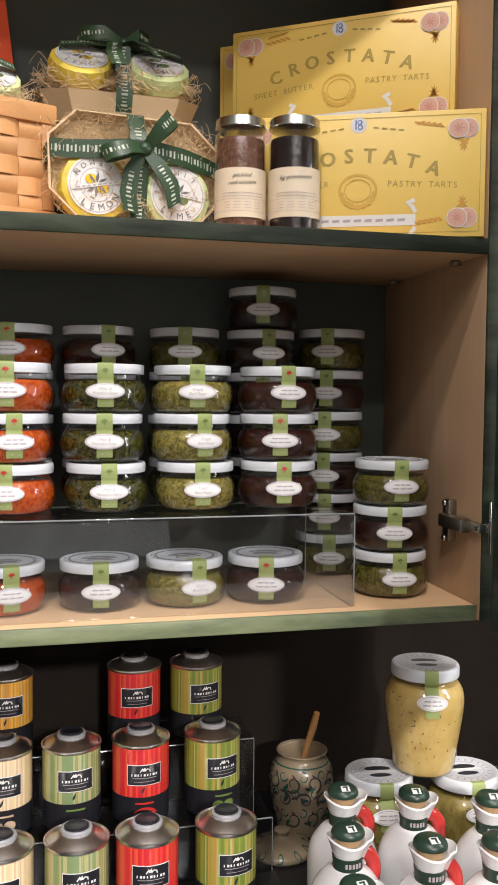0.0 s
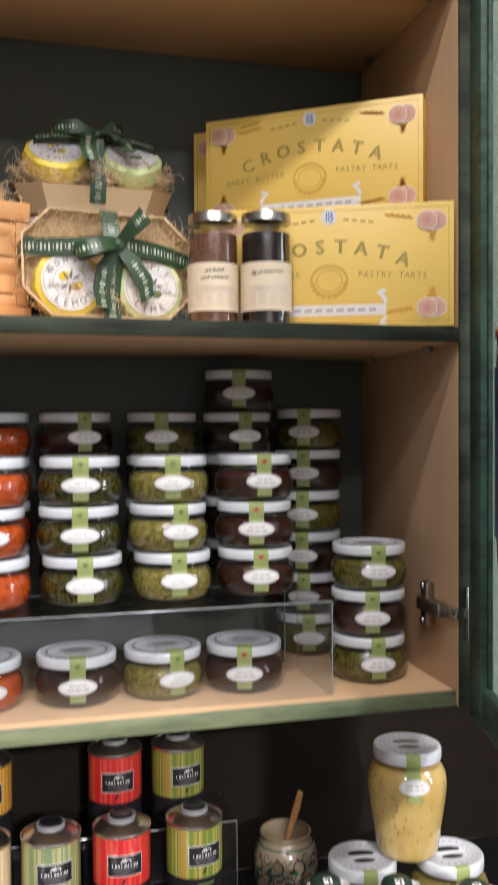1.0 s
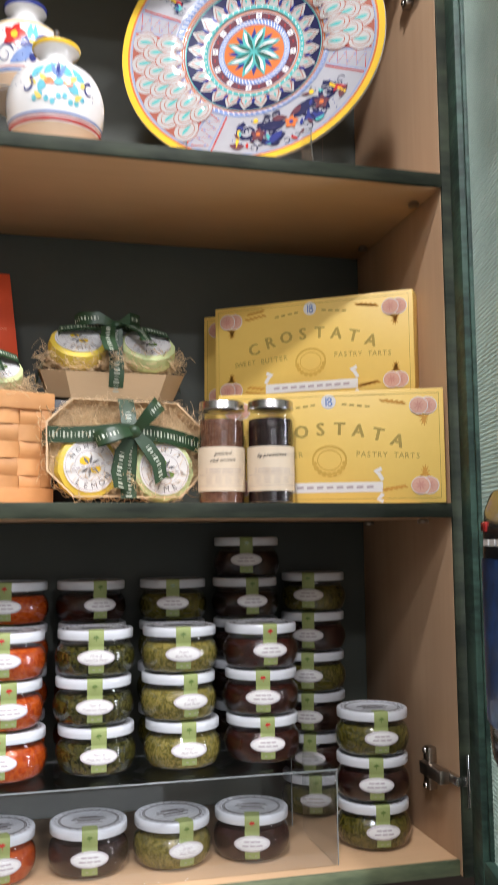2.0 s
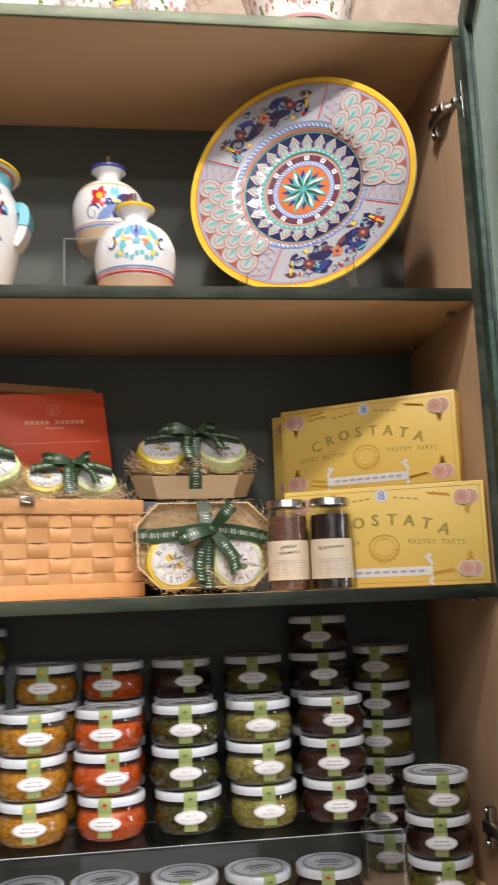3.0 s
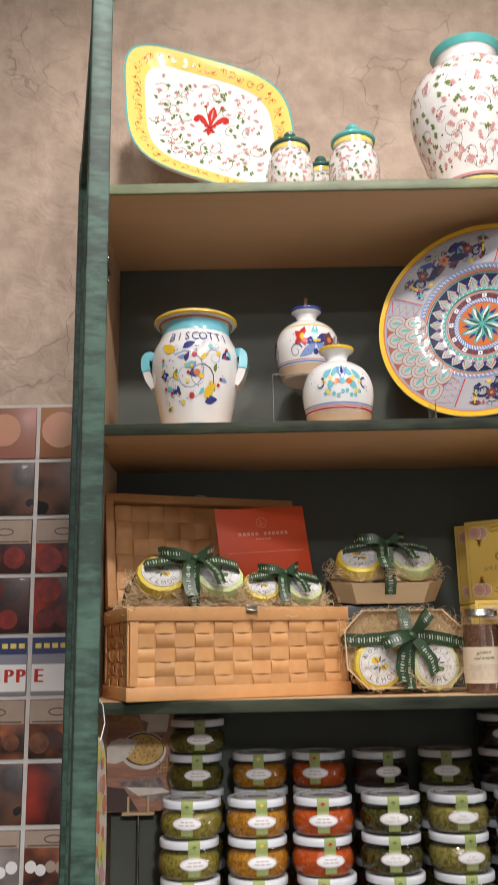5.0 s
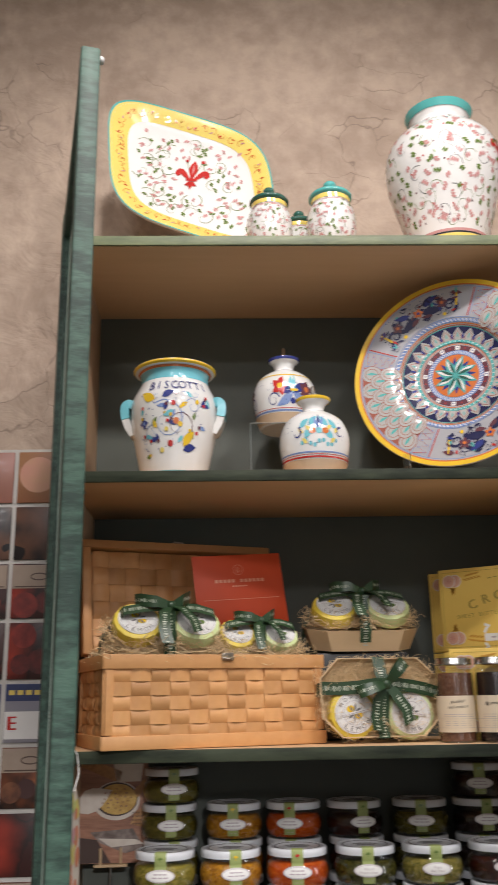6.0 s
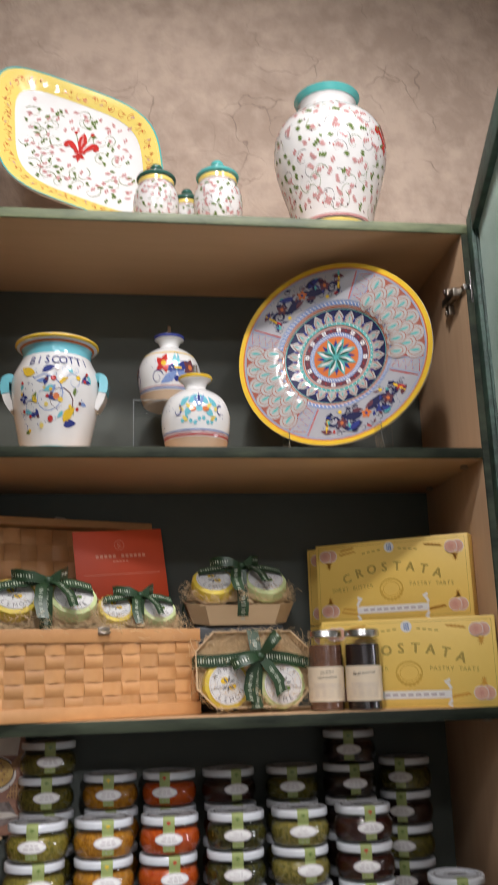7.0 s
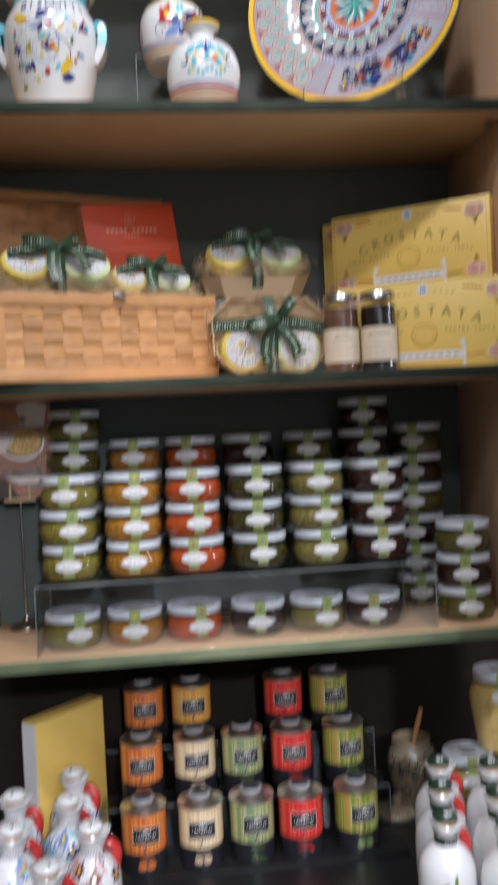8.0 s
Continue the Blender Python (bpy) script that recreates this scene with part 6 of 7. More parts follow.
def oil_tin(kind):
    c = empty("oil_tin", f"{kind} striped oil tin with black base and label, silver top", "oil tin")
    part("sleeve", Geo().revolve([(CAN_R, 0.030), (CAN_R, 0.082)], 48, ends=False), TIN[kind], c, f"{kind} striped print")
    part("base_band", Geo().revolve([(CAN_R - 0.002, 0.0), (CAN_R, 0.001), (CAN_R, 0.0299)], 48), M_BLACKTIN, c, "black printed base")
    part("top", Geo().revolve([(CAN_R, 0.0818), (CAN_R + 0.0009, 0.083), (CAN_R + 0.0009, 0.0855), (CAN_R - 0.0006, 0.0862), (CAN_R - 0.002, 0.0846), (0.0185, 0.0915), (0.0155, 0.0922), (0, 0.0922)], 56), M_TINTOP, c, "silver tinplate cone top")
    part("collar", Geo().revolve([(0.0152, 0.0920), (0.0155, 0.0950), (0.0145, 0.0962), (0.0128, 0.0962), (0.0124, 0.0952), (0, 0.0952)], 36), M_GREYCAP, c, "grey plastic collar")
    part("cap", Geo().revolve([(0.0122, 0.0951), (0.0120, 0.0974), (0.0104, 0.0982), (0.0085, 0.0972), (0, 0.0972)], 30), M_BLACKTIN, c, "black cap")
    place = lambda u, v, lift: ((CAN_R + 0.0002 + lift) * math.cos(-math.pi / 2 + u / CAN_R), (CAN_R + 0.0002 + lift) * math.sin(-math.pi / 2 + u / CAN_R), v)
    p = Paint(place)

    def plate_(x0, x1, y0, y1, mat, layer):
        p.lay([(x0 + (x1 - x0) * k / 8, y) for k in range(9) for y in (y0, y1)], [(2 * k, 2 * k + 2, 2 * k + 3, 2 * k + 1) for k in range(8)], mat, layer)

    plate_(-0.0190, 0.0190, 0.0430, 0.0655, 1, 1)
    plate_(-0.0182, 0.0182, 0.0438, 0.0647, 0, 2)
    for k in range(9):
        plate_(-0.0140 + k * 0.0032, -0.0140 + k * 0.0032 + (0.0010, 0.0022, 0.0016)[k % 3], 0.0533, 0.0558, 1, 3)
    plate_(-0.0130, 0.0130, 0.0508, 0.0514, 4, 3)
    plate_(-0.0110, 0.0110, 0.0470, 0.0475, 4, 3)
    for s in (-1, 1):
        p.leaf(s * 0.0005, 0.0585, math.pi / 2 + 0.35 - 0.2 * s, 0.0045, 0.0014, 1, 3)
    p.stroke([(-0.0048, 0.0578), (-0.0030, 0.0606), (-0.0008, 0.0612), (0.0006, 0.0590), (0.0024, 0.0612), (0.0050, 0.0604), (0.0056, 0.0578)], 0.0012, 1, 3)
    p.leaf(-0.003, 0.034, 1.2, 0.009, 0.0015, 2, 3)
    plate_(-0.010, 0.010, 0.0225, 0.0245, 3, 2)
    if kind == "red":
        p.stroke([(0.012 * math.cos(a), 0.010 + 0.008 * math.sin(a)) for a in (0.2, 0.7, 1.2, 1.7, 2.2, 2.7)], 0.0045, 3, 2, True)
    elif kind == "sage":
        for k in range(9):
            p.leaf(-0.010 + 0.0025 * k, 0.011 - 0.0006 * k, 0.8 if k % 2 else -0.8, 0.0065, 0.0008, 3, 2)
    else:
        for dx in (-0.0065, 0.006):
            p.dot(dx, 0.0135, 0.0062, 3, 2, 0.0052)
    part("print", p, [M_BLACKTIN, M_PAPER, C_BLACK, FRUIT[kind], M_LINE], c, "black label with pale border")
    return c


rows = (
    (1.060, COUNTER + 0.118, (("orange", -0.077), ("amber", -0.002), ("red", 0.1455), ("green", 0.2195))),
    (0.977, COUNTER + 0.063, (("orange", -0.082), ("cream", -0.003), ("sage", 0.069), ("red", 0.1435), ("green", 0.2235))),
    (0.886, COUNTER + 0.0033, (("orange", -0.081), ("cream", -0.002), ("sage", 0.070), ("red", 0.139), ("green", 0.220))),
)
made_tins = {}
tin_rng = random.Random(3)
for y, z, cans in rows:
    for kind, x in cans:
        m = pose(x, y + tin_rng.uniform(-0.002, 0.002), z, 0, 0, {"red": 4, "green": 10, "sage": 6}.get(kind, 4) + tin_rng.uniform(-4, 4))
        if kind in made_tins:
            copy_thing(made_tins[kind], m)
        else:
            made_tins[kind] = oil_tin(kind)
            made_tins[kind].matrix_world = m
for o in [o for o in scene.objects if o.name.startswith("oil_tin")]:
    tagged(o, group="striped oil tins on the tiers")
acrylic_riser("clear acrylic tier under the middle tins", 0.425, 0.082, 0.0625, pose(0.070, 0.9345, COUNTER + 0.0003))
acrylic_riser("tall clear acrylic tier under the back tins", 0.425, 0.084, 0.1175, pose(0.070, 1.0195, COUNTER + 0.0003))
part("display_mat", Geo().span((-0.145, 0.846, COUNTER + 0.0002), (0.285, 0.932, COUNTER + 0.0031), bevel=0.0005), M_BLACK, counter, "thin black mat")

# ---- large antipasto jars ----
BIGJ = smooth_profile([(0.026, 0.0), (0.0310, 0.0015), (0.0345, 0.012), (0.0400, 0.045), (0.0435, 0.072), (0.0425, 0.088), (0.0370, 0.0975), (0.0335, 0.1010), (0.0335, 0.106)], 5)
M_LEMONPESTO = surface("lemon_pesto", (0.66, 0.48, 0.18), (0.52, 0.35, 0.10), rough=0.35, coat=0.3, scale=(70, 18), bump=0.3, contrast=1.0)
M_ARTI = surface("artichoke_pesto", (0.36, 0.27, 0.075), (0.20, 0.15, 0.035), rough=0.35, coat=0.3, scale=(120, 30), bump=0.3, contrast=1.2)
M_HERB = plain("herb_flakes", (0.10, 0.07, 0.02), 0.6)


def big_jar(label, fill, at, turn):
    j = empty("large_jar", label, "jar", "large antipasto jars")
    part("glass_body", Geo().revolve(BIGJ, 56, ends=False), M_GLASS, j)
    inner = [(0, 0.0015)] + [(max(r - 0.0015, 0.001), max(z, 0.0016)) for r, z in BIGJ if z < 0.098] + [(0.030, 0.0985), (0, 0.099)]
    part("pesto", Geo().revolve(inner, 48), fill, j)
    fl = Paint(round_side([(r - 0.0013, z) for r, z in BIGJ]))
    rr = random.Random(int(at[0] * 1000))
    for k in range(130):
        fl.leaf(rr.uniform(-0.13, 0.13), 0.01 + 0.085 * rr.random() ** 0.7, rr.uniform(0, 6.3), rr.uniform(0.002, 0.005), 0.0008, 0, 1, 3)
    part("herbs", fl, M_HERB, j, "dark herb flakes")
    lid = part("lid", Geo().revolve([(0.0345, 0.1040), (0.0362, 0.1044), (0.0366, 0.1060), (0.0366, 0.1145), (0.0355, 0.1164), (0.0330, 0.1168), (0.0318, 0.1160), (0, 0.1160)], 60), M_LID, j, "white lid")
    ink = Paint(lambda u, v, lift: (u, v, 0.1162 + lift))
    for r in (0.0295, 0.0205):
        ink.stroke([(r * math.cos(2 * math.pi * k / 40), r * math.sin(2 * math.pi * k / 40)) for k in range(41)], 0.0005, 1, 1)
    for k in range(22):
        a = 2 * math.pi * k / 22
        ink.stroke([(0.0235 * math.cos(a), 0.0235 * math.sin(a)), (0.0272 * math.cos(a), 0.0272 * math.sin(a))], 0.0018, 1, 1)
    ink.dot(0, 0.007, 0.0145, 0, 1, 0.0062, 18)
    ink.dot(0, -0.009, 0.0120, 0, 1, 0.0045, 18)
    ink.poly([(-0.018, -0.003), (0.018, -0.003), (0.018, 0.0025), (-0.018, 0.0025)], 2, 2)
    part("lid_print", ink, [C_BLACK, M_LINE, M_PAPER], lid, "dark printed tree and letters ring")
    path = [(0.0290, 0.1164), (0.0355, 0.1172), (0.0372, 0.1150), (0.0372, 0.1035), (0.0345, 0.1000), (0.0385, 0.0965), (0.0432, 0.0880), (0.0442, 0.0745), (0.0441, 0.0700)]
    g = Geo()

    def seal(u, v):
        i = min(int(v * 8), 7)
        q = v * 8 - i
        r, z = (path[i][n] + (path[i + 1][n] - path[i][n]) * q for n in (0, 1))
        a = -math.pi / 2 + (u - 0.5) * 0.0148 / r
        return (r * math.cos(a), r * math.sin(a), z)

    g.grid(seal, 5, 16)
    part("seal_strip", g, M_STRIP, j, "green paper seal")
    side = round_side([(r + 0.0010, z) for r, z in BIGJ])
    ov = Paint(side)
    ring = [(math.cos(2 * math.pi * k / 30), math.sin(2 * math.pi * k / 30)) for k in range(30)]
    verts = [(0, 0.086)] + [(0.0165 * s * a, 0.086 + 0.0078 * s * b) for s in (0.5, 1.0) for a, b in ring]
    ov.lay(verts, [(0, 1 + k, 1 + (k + 1) % 30) for k in range(30)] + [(1 + k, 31 + k, 31 + (k + 1) % 30, 1 + (k + 1) % 30) for k in range(30)], 0, 3)
    o = part("oval_label", ov, M_PAPER, j, "white oval label")
    tx = Paint(side)
    tx.stroke([(0.0150 * a, 0.086 + 0.0064 * b) for a, b in ring + ring[:1]], 0.0005, 0, 4)
    for y, w in ((0.0880, 0.009), (0.0840, 0.010)):
        for a, b in ((-1, -0.2), (-0.05, 0.5), (0.6, 1)):
            tx.stroke([(a * w, y), (b * w, y)], 0.0014, 0, 4)
    part("label_print", tx, M_LINE, o, "mauve printed lines")
    j.matrix_world = pose(*at, 0, 0, turn)
    return j


big_jar("large jar of pale artichoke pesto with white lid on counter", M_ARTI, (0.392, 0.902, COUNTER + 0.0003), -8)
big_jar("large jar of pale artichoke pesto with white lid beside white jugs", M_ARTI, (0.486, 0.886, COUNTER + 0.0003), -4)
big_jar("large jar of creamy lemon pesto stacked on two jars", M_LEMONPESTO, (0.443, 0.900, COUNTER + 0.1175), -14)

# ---- honey pot ----
M_CRAZE = surface("aged_cream_glaze", (0.34, 0.27, 0.18), (0.22, 0.165, 0.10), rough=0.3, coat=0.3, scale=(50, 10), bump=0.1)
POT = smooth_profile([(0.026, 0.0), (0.029, 0.002), (0.036, 0.030), (0.0405, 0.062), (0.0375, 0.082), (0.0305, 0.093), (0.0300, 0.098), (0.0325, 0.101), (0.0300, 0.102), (0.0275, 0.097), (0.0, 0.080)], 5)
honey = empty("honey_pot", "cream glazed honey pot with dark scrolls and wooden dipper", "pot")
part("body", Geo().revolve(POT, 56), M_CRAZE, honey)
p = Paint(round_side(POT[:30]))
for k in range(9):
    u = -0.11 + k * 0.027
    for y, s in ((0.026, 1), (0.052, -1), (0.072, 1)):
        p.scroll(u + 0.006 * s, y, 0.011, k + s, 1.1 * s, 0.0030, BLACK, 2)
        p.scroll(u - 0.008 * s, y + 0.008, 0.007, 2 * k, -1.0 * s, 0.0020, DGREEN, 2)
        p.leaf(u - 0.006, y - 0.004, 2.0 * s + k, 0.010, 0.0028, BLACK, 2)
        p.leaf(u, y, 1.1 * s + k, 0.012, 0.0028, DGREEN, 2)
        p.leaf(u + 0.01, y + 0.006, 2.4 * s, 0.008, 0.002, PURPLE, 2)
band(p, 0.089, 0.0015, DGREEN, 0.0405, 2)
part("painting", p, PAINTS, honey, "dark green scrolls")
part("dipper", Geo().tube([(0.006, 0.012, 0.083), (0.010, 0.004, 0.108), (0.014, -0.003, 0.130), (0.017, -0.008, 0.150)], [0.0035, 0.0042, 0.0048, 0.0038], 12), M_WOVEN, honey, "wooden dipper handle")
honey.matrix_world = pose(0.343, 1.024, COUNTER + 0.0003, 0, 0, 0) @ Matrix.Scale(0.95, 4)
pl2 = empty("pot_lid", "cream glazed pot lid with dark scrolls lying on counter", "lid")
LIDPOT = smooth_profile([(0.034, 0.0), (0.0355, 0.003), (0.033, 0.008), (0.020, 0.014), (0.009, 0.017), (0.006, 0.020), (0.009, 0.026), (0.0, 0.029)], 5)
part("body", Geo().revolve(LIDPOT, 48), M_CRAZE, pl2)
p = Paint(round_side(LIDPOT))
for k in range(10):
    p.scroll(-0.10 + k * 0.022, 0.008, 0.005, k, 1.0, 0.0018, DGREEN, 2)
part("painting", p, PAINTS, pl2)
pl2.matrix_world = pose(0.305, 0.975, COUNTER + 0.0003)

# ---- ceramic oil jugs ----
JUG = smooth_profile([(0.026, 0.0), (0.030, 0.002), (0.0335, 0.020), (0.0345, 0.060), (0.0320, 0.082), (0.0225, 0.097), (0.0130, 0.104), (0.0122, 0.112), (0.0150, 0.119)], 5)
M_CAPG = surface("dark_green_cap", (0.020, 0.045, 0.028), (0.014, 0.032, 0.020), rough=0.35, bump=0.1)
M_CORK = surface("cork", (0.50, 0.34, 0.18), (0.38, 0.24, 0.12), rough=0.8, scale=(300, 60), bump=0.3)
M_JUGW = surface("jug_white_glaze", (0.76, 0.75, 0.74), (0.70, 0.69, 0.68), rough=0.14, coat=0.5, bump=0.03)


def oil_jug(label, decor, seed):
    j = empty("oil_jug", label, "jug")
    capm = M_CAPG if decor is None else M_JUGW
    part("body", Geo().revolve(JUG, 40), M_JUGW, j)
    lip = Geo()
    n, prof = 40, [(0.0128, 0.113), (0.0158, 0.1195), (0.0192, 0.1262), (0.0184, 0.1280), (0.0145, 0.1228), (0.0, 0.1215)]
    lip.revolve(prof, n)
    lip.v = [(x * (1.25 if abs(math.atan2(y, x)) < 0.7 else 1) * 1.0, y, z + (0.007 * (abs(x) / 0.0220) ** 2 if z > 0.118 else 0)) for x, y, z in lip.v]
    part("lip", lip, M_JUGW, j, "flared white pouring lip")
    part("neck_band", Geo().revolve([(0.0136, 0.1035), (0.0134, 0.108), (0.0142, 0.1145), (0.0136, 0.1148)], 32, ends=False), capm, j, "glazed neck band")
    mk = Geo()
    for k in (-2, -1, 0, 1, 2):
        a = -math.pi / 2 + k * 0.22
        mk.box(0.0020, 0.0004, 0.0040, pose(0.0144 * math.cos(a), 0.0144 * math.sin(a), 0.1095, 0, 0, math.degrees(a) + 90))
    part("band_print", mk, M_LINE, j, "pale marks")
    part("cork", Geo().revolve([(0.0100, 0.1215), (0.0125, 0.1280), (0.0132, 0.1320), (0.0, 0.1325)], 28), M_CORK, j, "cork under the cap")
    cap = Geo().revolve(smooth_profile([(0.0148, 0.1322), (0.0152, 0.1335), (0.0140, 0.1372), (0.0095, 0.1402), (0.0, 0.1412)], 4), 36)
    part("cap", cap, capm, j, "rounded cap")
    q = Geo().box(0.0085, 0.0075, 0.0006, pose(0.000, -0.0082, 0.1408, 17, 0, 0), bevel=0.0002)
    q.box(0.0050, 0.0018, 0.0004, pose(0.0, -0.0066, 0.1416, 17, 0, 0), 1)
    q.box(0.0018, 0.0050, 0.0004, pose(0.0012, -0.0094, 0.1408, 17, 0, 0), 1)
    part("cap_mark", q, [M_PAPER, M_CAPG], j, "small white square mark")
    h = Geo().tube(bend([(0.012, 0.010, 0.108), (0.021, 0.010, 0.109), (0.028, 0.009, 0.101), (0.0285, 0.007, 0.090), (0.026, 0.006, 0.082)]), 0.0068, 14)
    part("handle", h, C_RED, j, "glossy red handle")
    p = Paint(round_side(JUG))
    r = random.Random(seed)
    if decor is None:
        for k in range(6):
            u = -0.012 + r.uniform(-0.012, 0.012)
            p.leaf(u, 0.035 + 0.006 * k, r.uniform(0.8, 2.4), 0.015, 0.003, GREEN, 2)
        p.stroke([(-0.05 + 0.01 * k, 0.024 + 0.002 * math.sin(k)) for k in range(10)], 0.004, LBLUE, 1)
    else:
        for k in range(80):
            u, v = r.uniform(-0.10, 0.10), r.uniform(0.008, 0.100)
            c = r.choice(decor)
            if k % 3 == 0:
                p.flower(u, v, 0.010, c, YELLOW, 2)
            elif k % 3 == 1:
                p.scroll(u, v, 0.012, r.uniform(0, 6), 1.0, 0.0035, c, 2)
            else:
                p.leaf(u, v, r.uniform(0, 6), 0.020, 0.0045, c, 3)
    part("painting", p, PAINTS, j, "painted sprigs")
    return j


jug = oil_jug("white ceramic oil jug with dark green cap and red handle", None, 1)
SPOTS = ((0.324, 0.828), (0.301, 0.752), (0.278, 0.667), (0.390, 0.808), (0.364, 0.717), (0.343, 0.634), (0.458, 0.781), (0.424, 0.706))
for k, (x, y) in enumerate(SPOTS):
    m = pose(x, y, COUNTER + 0.0003, 0, 0, (-4, 2, 6, -8, 0, 5, -10, -6)[k])
    o = copy_thing(jug, m) if k else jug
    if not k:
        jug.matrix_world = m
    tagged(o, group="white oil jugs on the counter")
LEFT = (((BLUE, LBLUE, PURPLE), -0.176, 0.905), ((AQUA, RED, LBLUE), -0.247, 0.842), ((PURPLE, BLUE, PINK), -0.140, 0.728), ((RED, AQUA, LBLUE), -0.235, 0.742), ((PURPLE, RED, BLUE), -0.182, 0.640), ((LBLUE, AQUA, BLUE), -0.175, 0.812))
for k, (cols, x, y) in enumerate(LEFT):
    o = oil_jug("white ceramic oil jug painted with coloured flowers, white cap", cols, 20 + k)
    o.matrix_world = pose(x, y, COUNTER + 0.0003, 0, 0, 10 * k - 20)
    tagged(o, group="painted oil jugs on the counter")

# yellow gift box at the back of the counter
ybox = empty("yellow_gift_box", "plain yellow card gift box standing on the counter", "box")
part("carton", Geo().span((0, 0, 0), (0.131, 0.030, 0.2085), bevel=0.0015), M_YBOX, ybox)
part("spine", Geo().span((-0.0012, 0.002, 0.002), (-0.0002, 0.028, 0.2065)), M_PAPER, ybox, "pale spine")
ybox.matrix_world = pose(-0.222, 0.897, COUNTER + 0.0003, 0, 0, 49)


# ---- photo-printed tiles on the wall ----
def photo_tile(name, stops, scale, seed, stretch=(1, 1, 1)):
    """Glossy tile with a soft printed picture of produce."""
    stops = [tuple(v * 0.80 for v in c) for c in stops]
    m = surface(name, stops[0], rough=0.45, coat=0.05, bump=0)
    t = m.node_tree
    p = t.nodes["Principled BSDF"]
    co = t.nodes.new("ShaderNodeTexCoord")
    ad = t.nodes.new("ShaderNodeVectorMath")
    ad.operation = "MULTIPLY_ADD"
    ad.inputs[1].default_value, ad.inputs[2].default_value = stretch, (seed, seed * 0.7, seed * 0.3)
    links(t, co.outputs["Object"], ad.inputs[0])
    vo = node(t, "ShaderNodeTexVoronoi", Scale=scale)
    vo.feature = "SMOOTH_F1"
    links(t, ad.outputs[0], vo.inputs["Vector"])
    ns = node(t, "ShaderNodeTexNoise", Scale=scale * 1.5, Detail=3.0)
    links(t, ad.outputs[0], ns.inputs["Vector"])
    mx = t.nodes.new("ShaderNodeMath")
    mx.operation = "MULTIPLY_ADD"
    mx.inputs[1].default_value = 0.45
    links(t, ns.outputs["Fac"], mx.inputs[0])
    links(t, vo.outputs["Distance"], mx.inputs[2])
    ramp = t.nodes.new("ShaderNodeValToRGB")
    for i, c in enumerate(stops):
        e = ramp.color_ramp.elements[i] if i < 2 else ramp.color_ramp.elements.new(0.5)
        e.position, e.color = 0.22 + 0.62 * i / (len(stops) - 1), rgba(c)
    links(t, mx.outputs[0], ramp.inputs[0])
    links(t, ramp.outputs[0], p.inputs["Base Color"])
    return m


PRINTS = [
    photo_tile("print_peach", [(0.52, 0.20, 0.17), (0.44, 0.17, 0.13), (0.46, 0.25, 0.12), (0.30, 0.13, 0.08)], 10, 1.0),
    photo_tile("print_tan", [(0.48, 0.25, 0.11), (0.42, 0.20, 0.08), (0.30, 0.12, 0.06)], 8, 2.0),
    photo_tile("print_dark", [(0.055, 0.030, 0.025), (0.020, 0.014, 0.014), (0.010, 0.008, 0.010), (0.16, 0.07, 0.04)], 26, 3.0),
    photo_tile("print_red", [(0.42, 0.050, 0.030), (0.30, 0.035, 0.022), (0.05, 0.014, 0.012), (0.012, 0.008, 0.008)], 20, 4.0),
    photo_tile("print_orange", [(0.42, 0.15, 0.055), (0.30, 0.085, 0.03), (0.05, 0.02, 0.012), (0.014, 0.010, 0.010)], 34, 5.0),
    photo_tile("print_crate", [(0.40, 0.30, 0.22), (0.34, 0.24, 0.17), (0.28, 0.19, 0.13)], 14, 6.0, (1, 1, 3)),
    photo_tile("print_carton", [(0.09, 0.13, 0.30), (0.16, 0.18, 0.32), (0.42, 0.38, 0.36)], 5, 7.0, (0.2, 0.2, 1)),
    photo_tile("print_pale", [(0.46, 0.40, 0.37), (0.36, 0.28, 0.25), (0.12, 0.09, 0.08)], 18, 8.0),
]
M_GROUT = surface("white_grout", (0.60, 0.585, 0.55), (0.46, 0.44, 0.41), rough=0.8, scale=(60, 12), bump=0.4)
PITCH, TOPZ, LINEX = 0.0970, 2.042, -0.4375
tiles = tagged(new("wall_tiles", Geo().span((LINEX - 9 * PITCH, WALL - 0.006, TOPZ - 13 * PITCH), (LINEX + 1.35 * PITCH, WALL - 0.0005, TOPZ + 0.002)).data("wall_tiles", [M_GROUT])), "wall panel of square tiles printed with market produce", kind="structure")
shape = Geo().box(PITCH - 0.007, 0.004, PITCH - 0.007, None, 0, 0.0012)
order = [(0, 1, 0, 1), (2, 2, 2, 4), (3, 3, 4, 3), (3, 3, 2, 3), (6, 6, 6, 6), (4, 4, 5, 4), (2, 3, 2, 4), (7, 4, 2, 4), (7, 7, 5, 7), (5, 5, 5, 7), (3, 2, 3, 2), (4, 4, 3, 3), (2, 4, 2, 2)]
tile_meshes = [shape.data("tile", [m]) for m in PRINTS]
for r in range(13):
    for c in range(-4, 2):
        o = new("tile", tile_meshes[order[r][c % 2 + (2 if c < -1 else 0)]])
        o.parent = tiles
        o.location = (LINEX + (c - 0.5) * PITCH, WALL - 0.0075, TOPZ - (r + 0.5) * PITCH)
words = Paint(lambda u, v, lift: (u, WALL - 0.0098 - lift, v))
PANES = ((LINEX - 0.192, LINEX - 0.100), (LINEX - 0.0925, LINEX - 0.0045), (LINEX + 0.0045, LINEX + 0.0925))


def tile_strip(z0, z1, mat, layer=1):
    """A printed strip running on over neighbouring tiles, broken at the joints."""
    for x0, x1 in PANES:
        words.poly([(x0, z0), (x1, z0), (x1, z1), (x0, z1)], mat, layer)


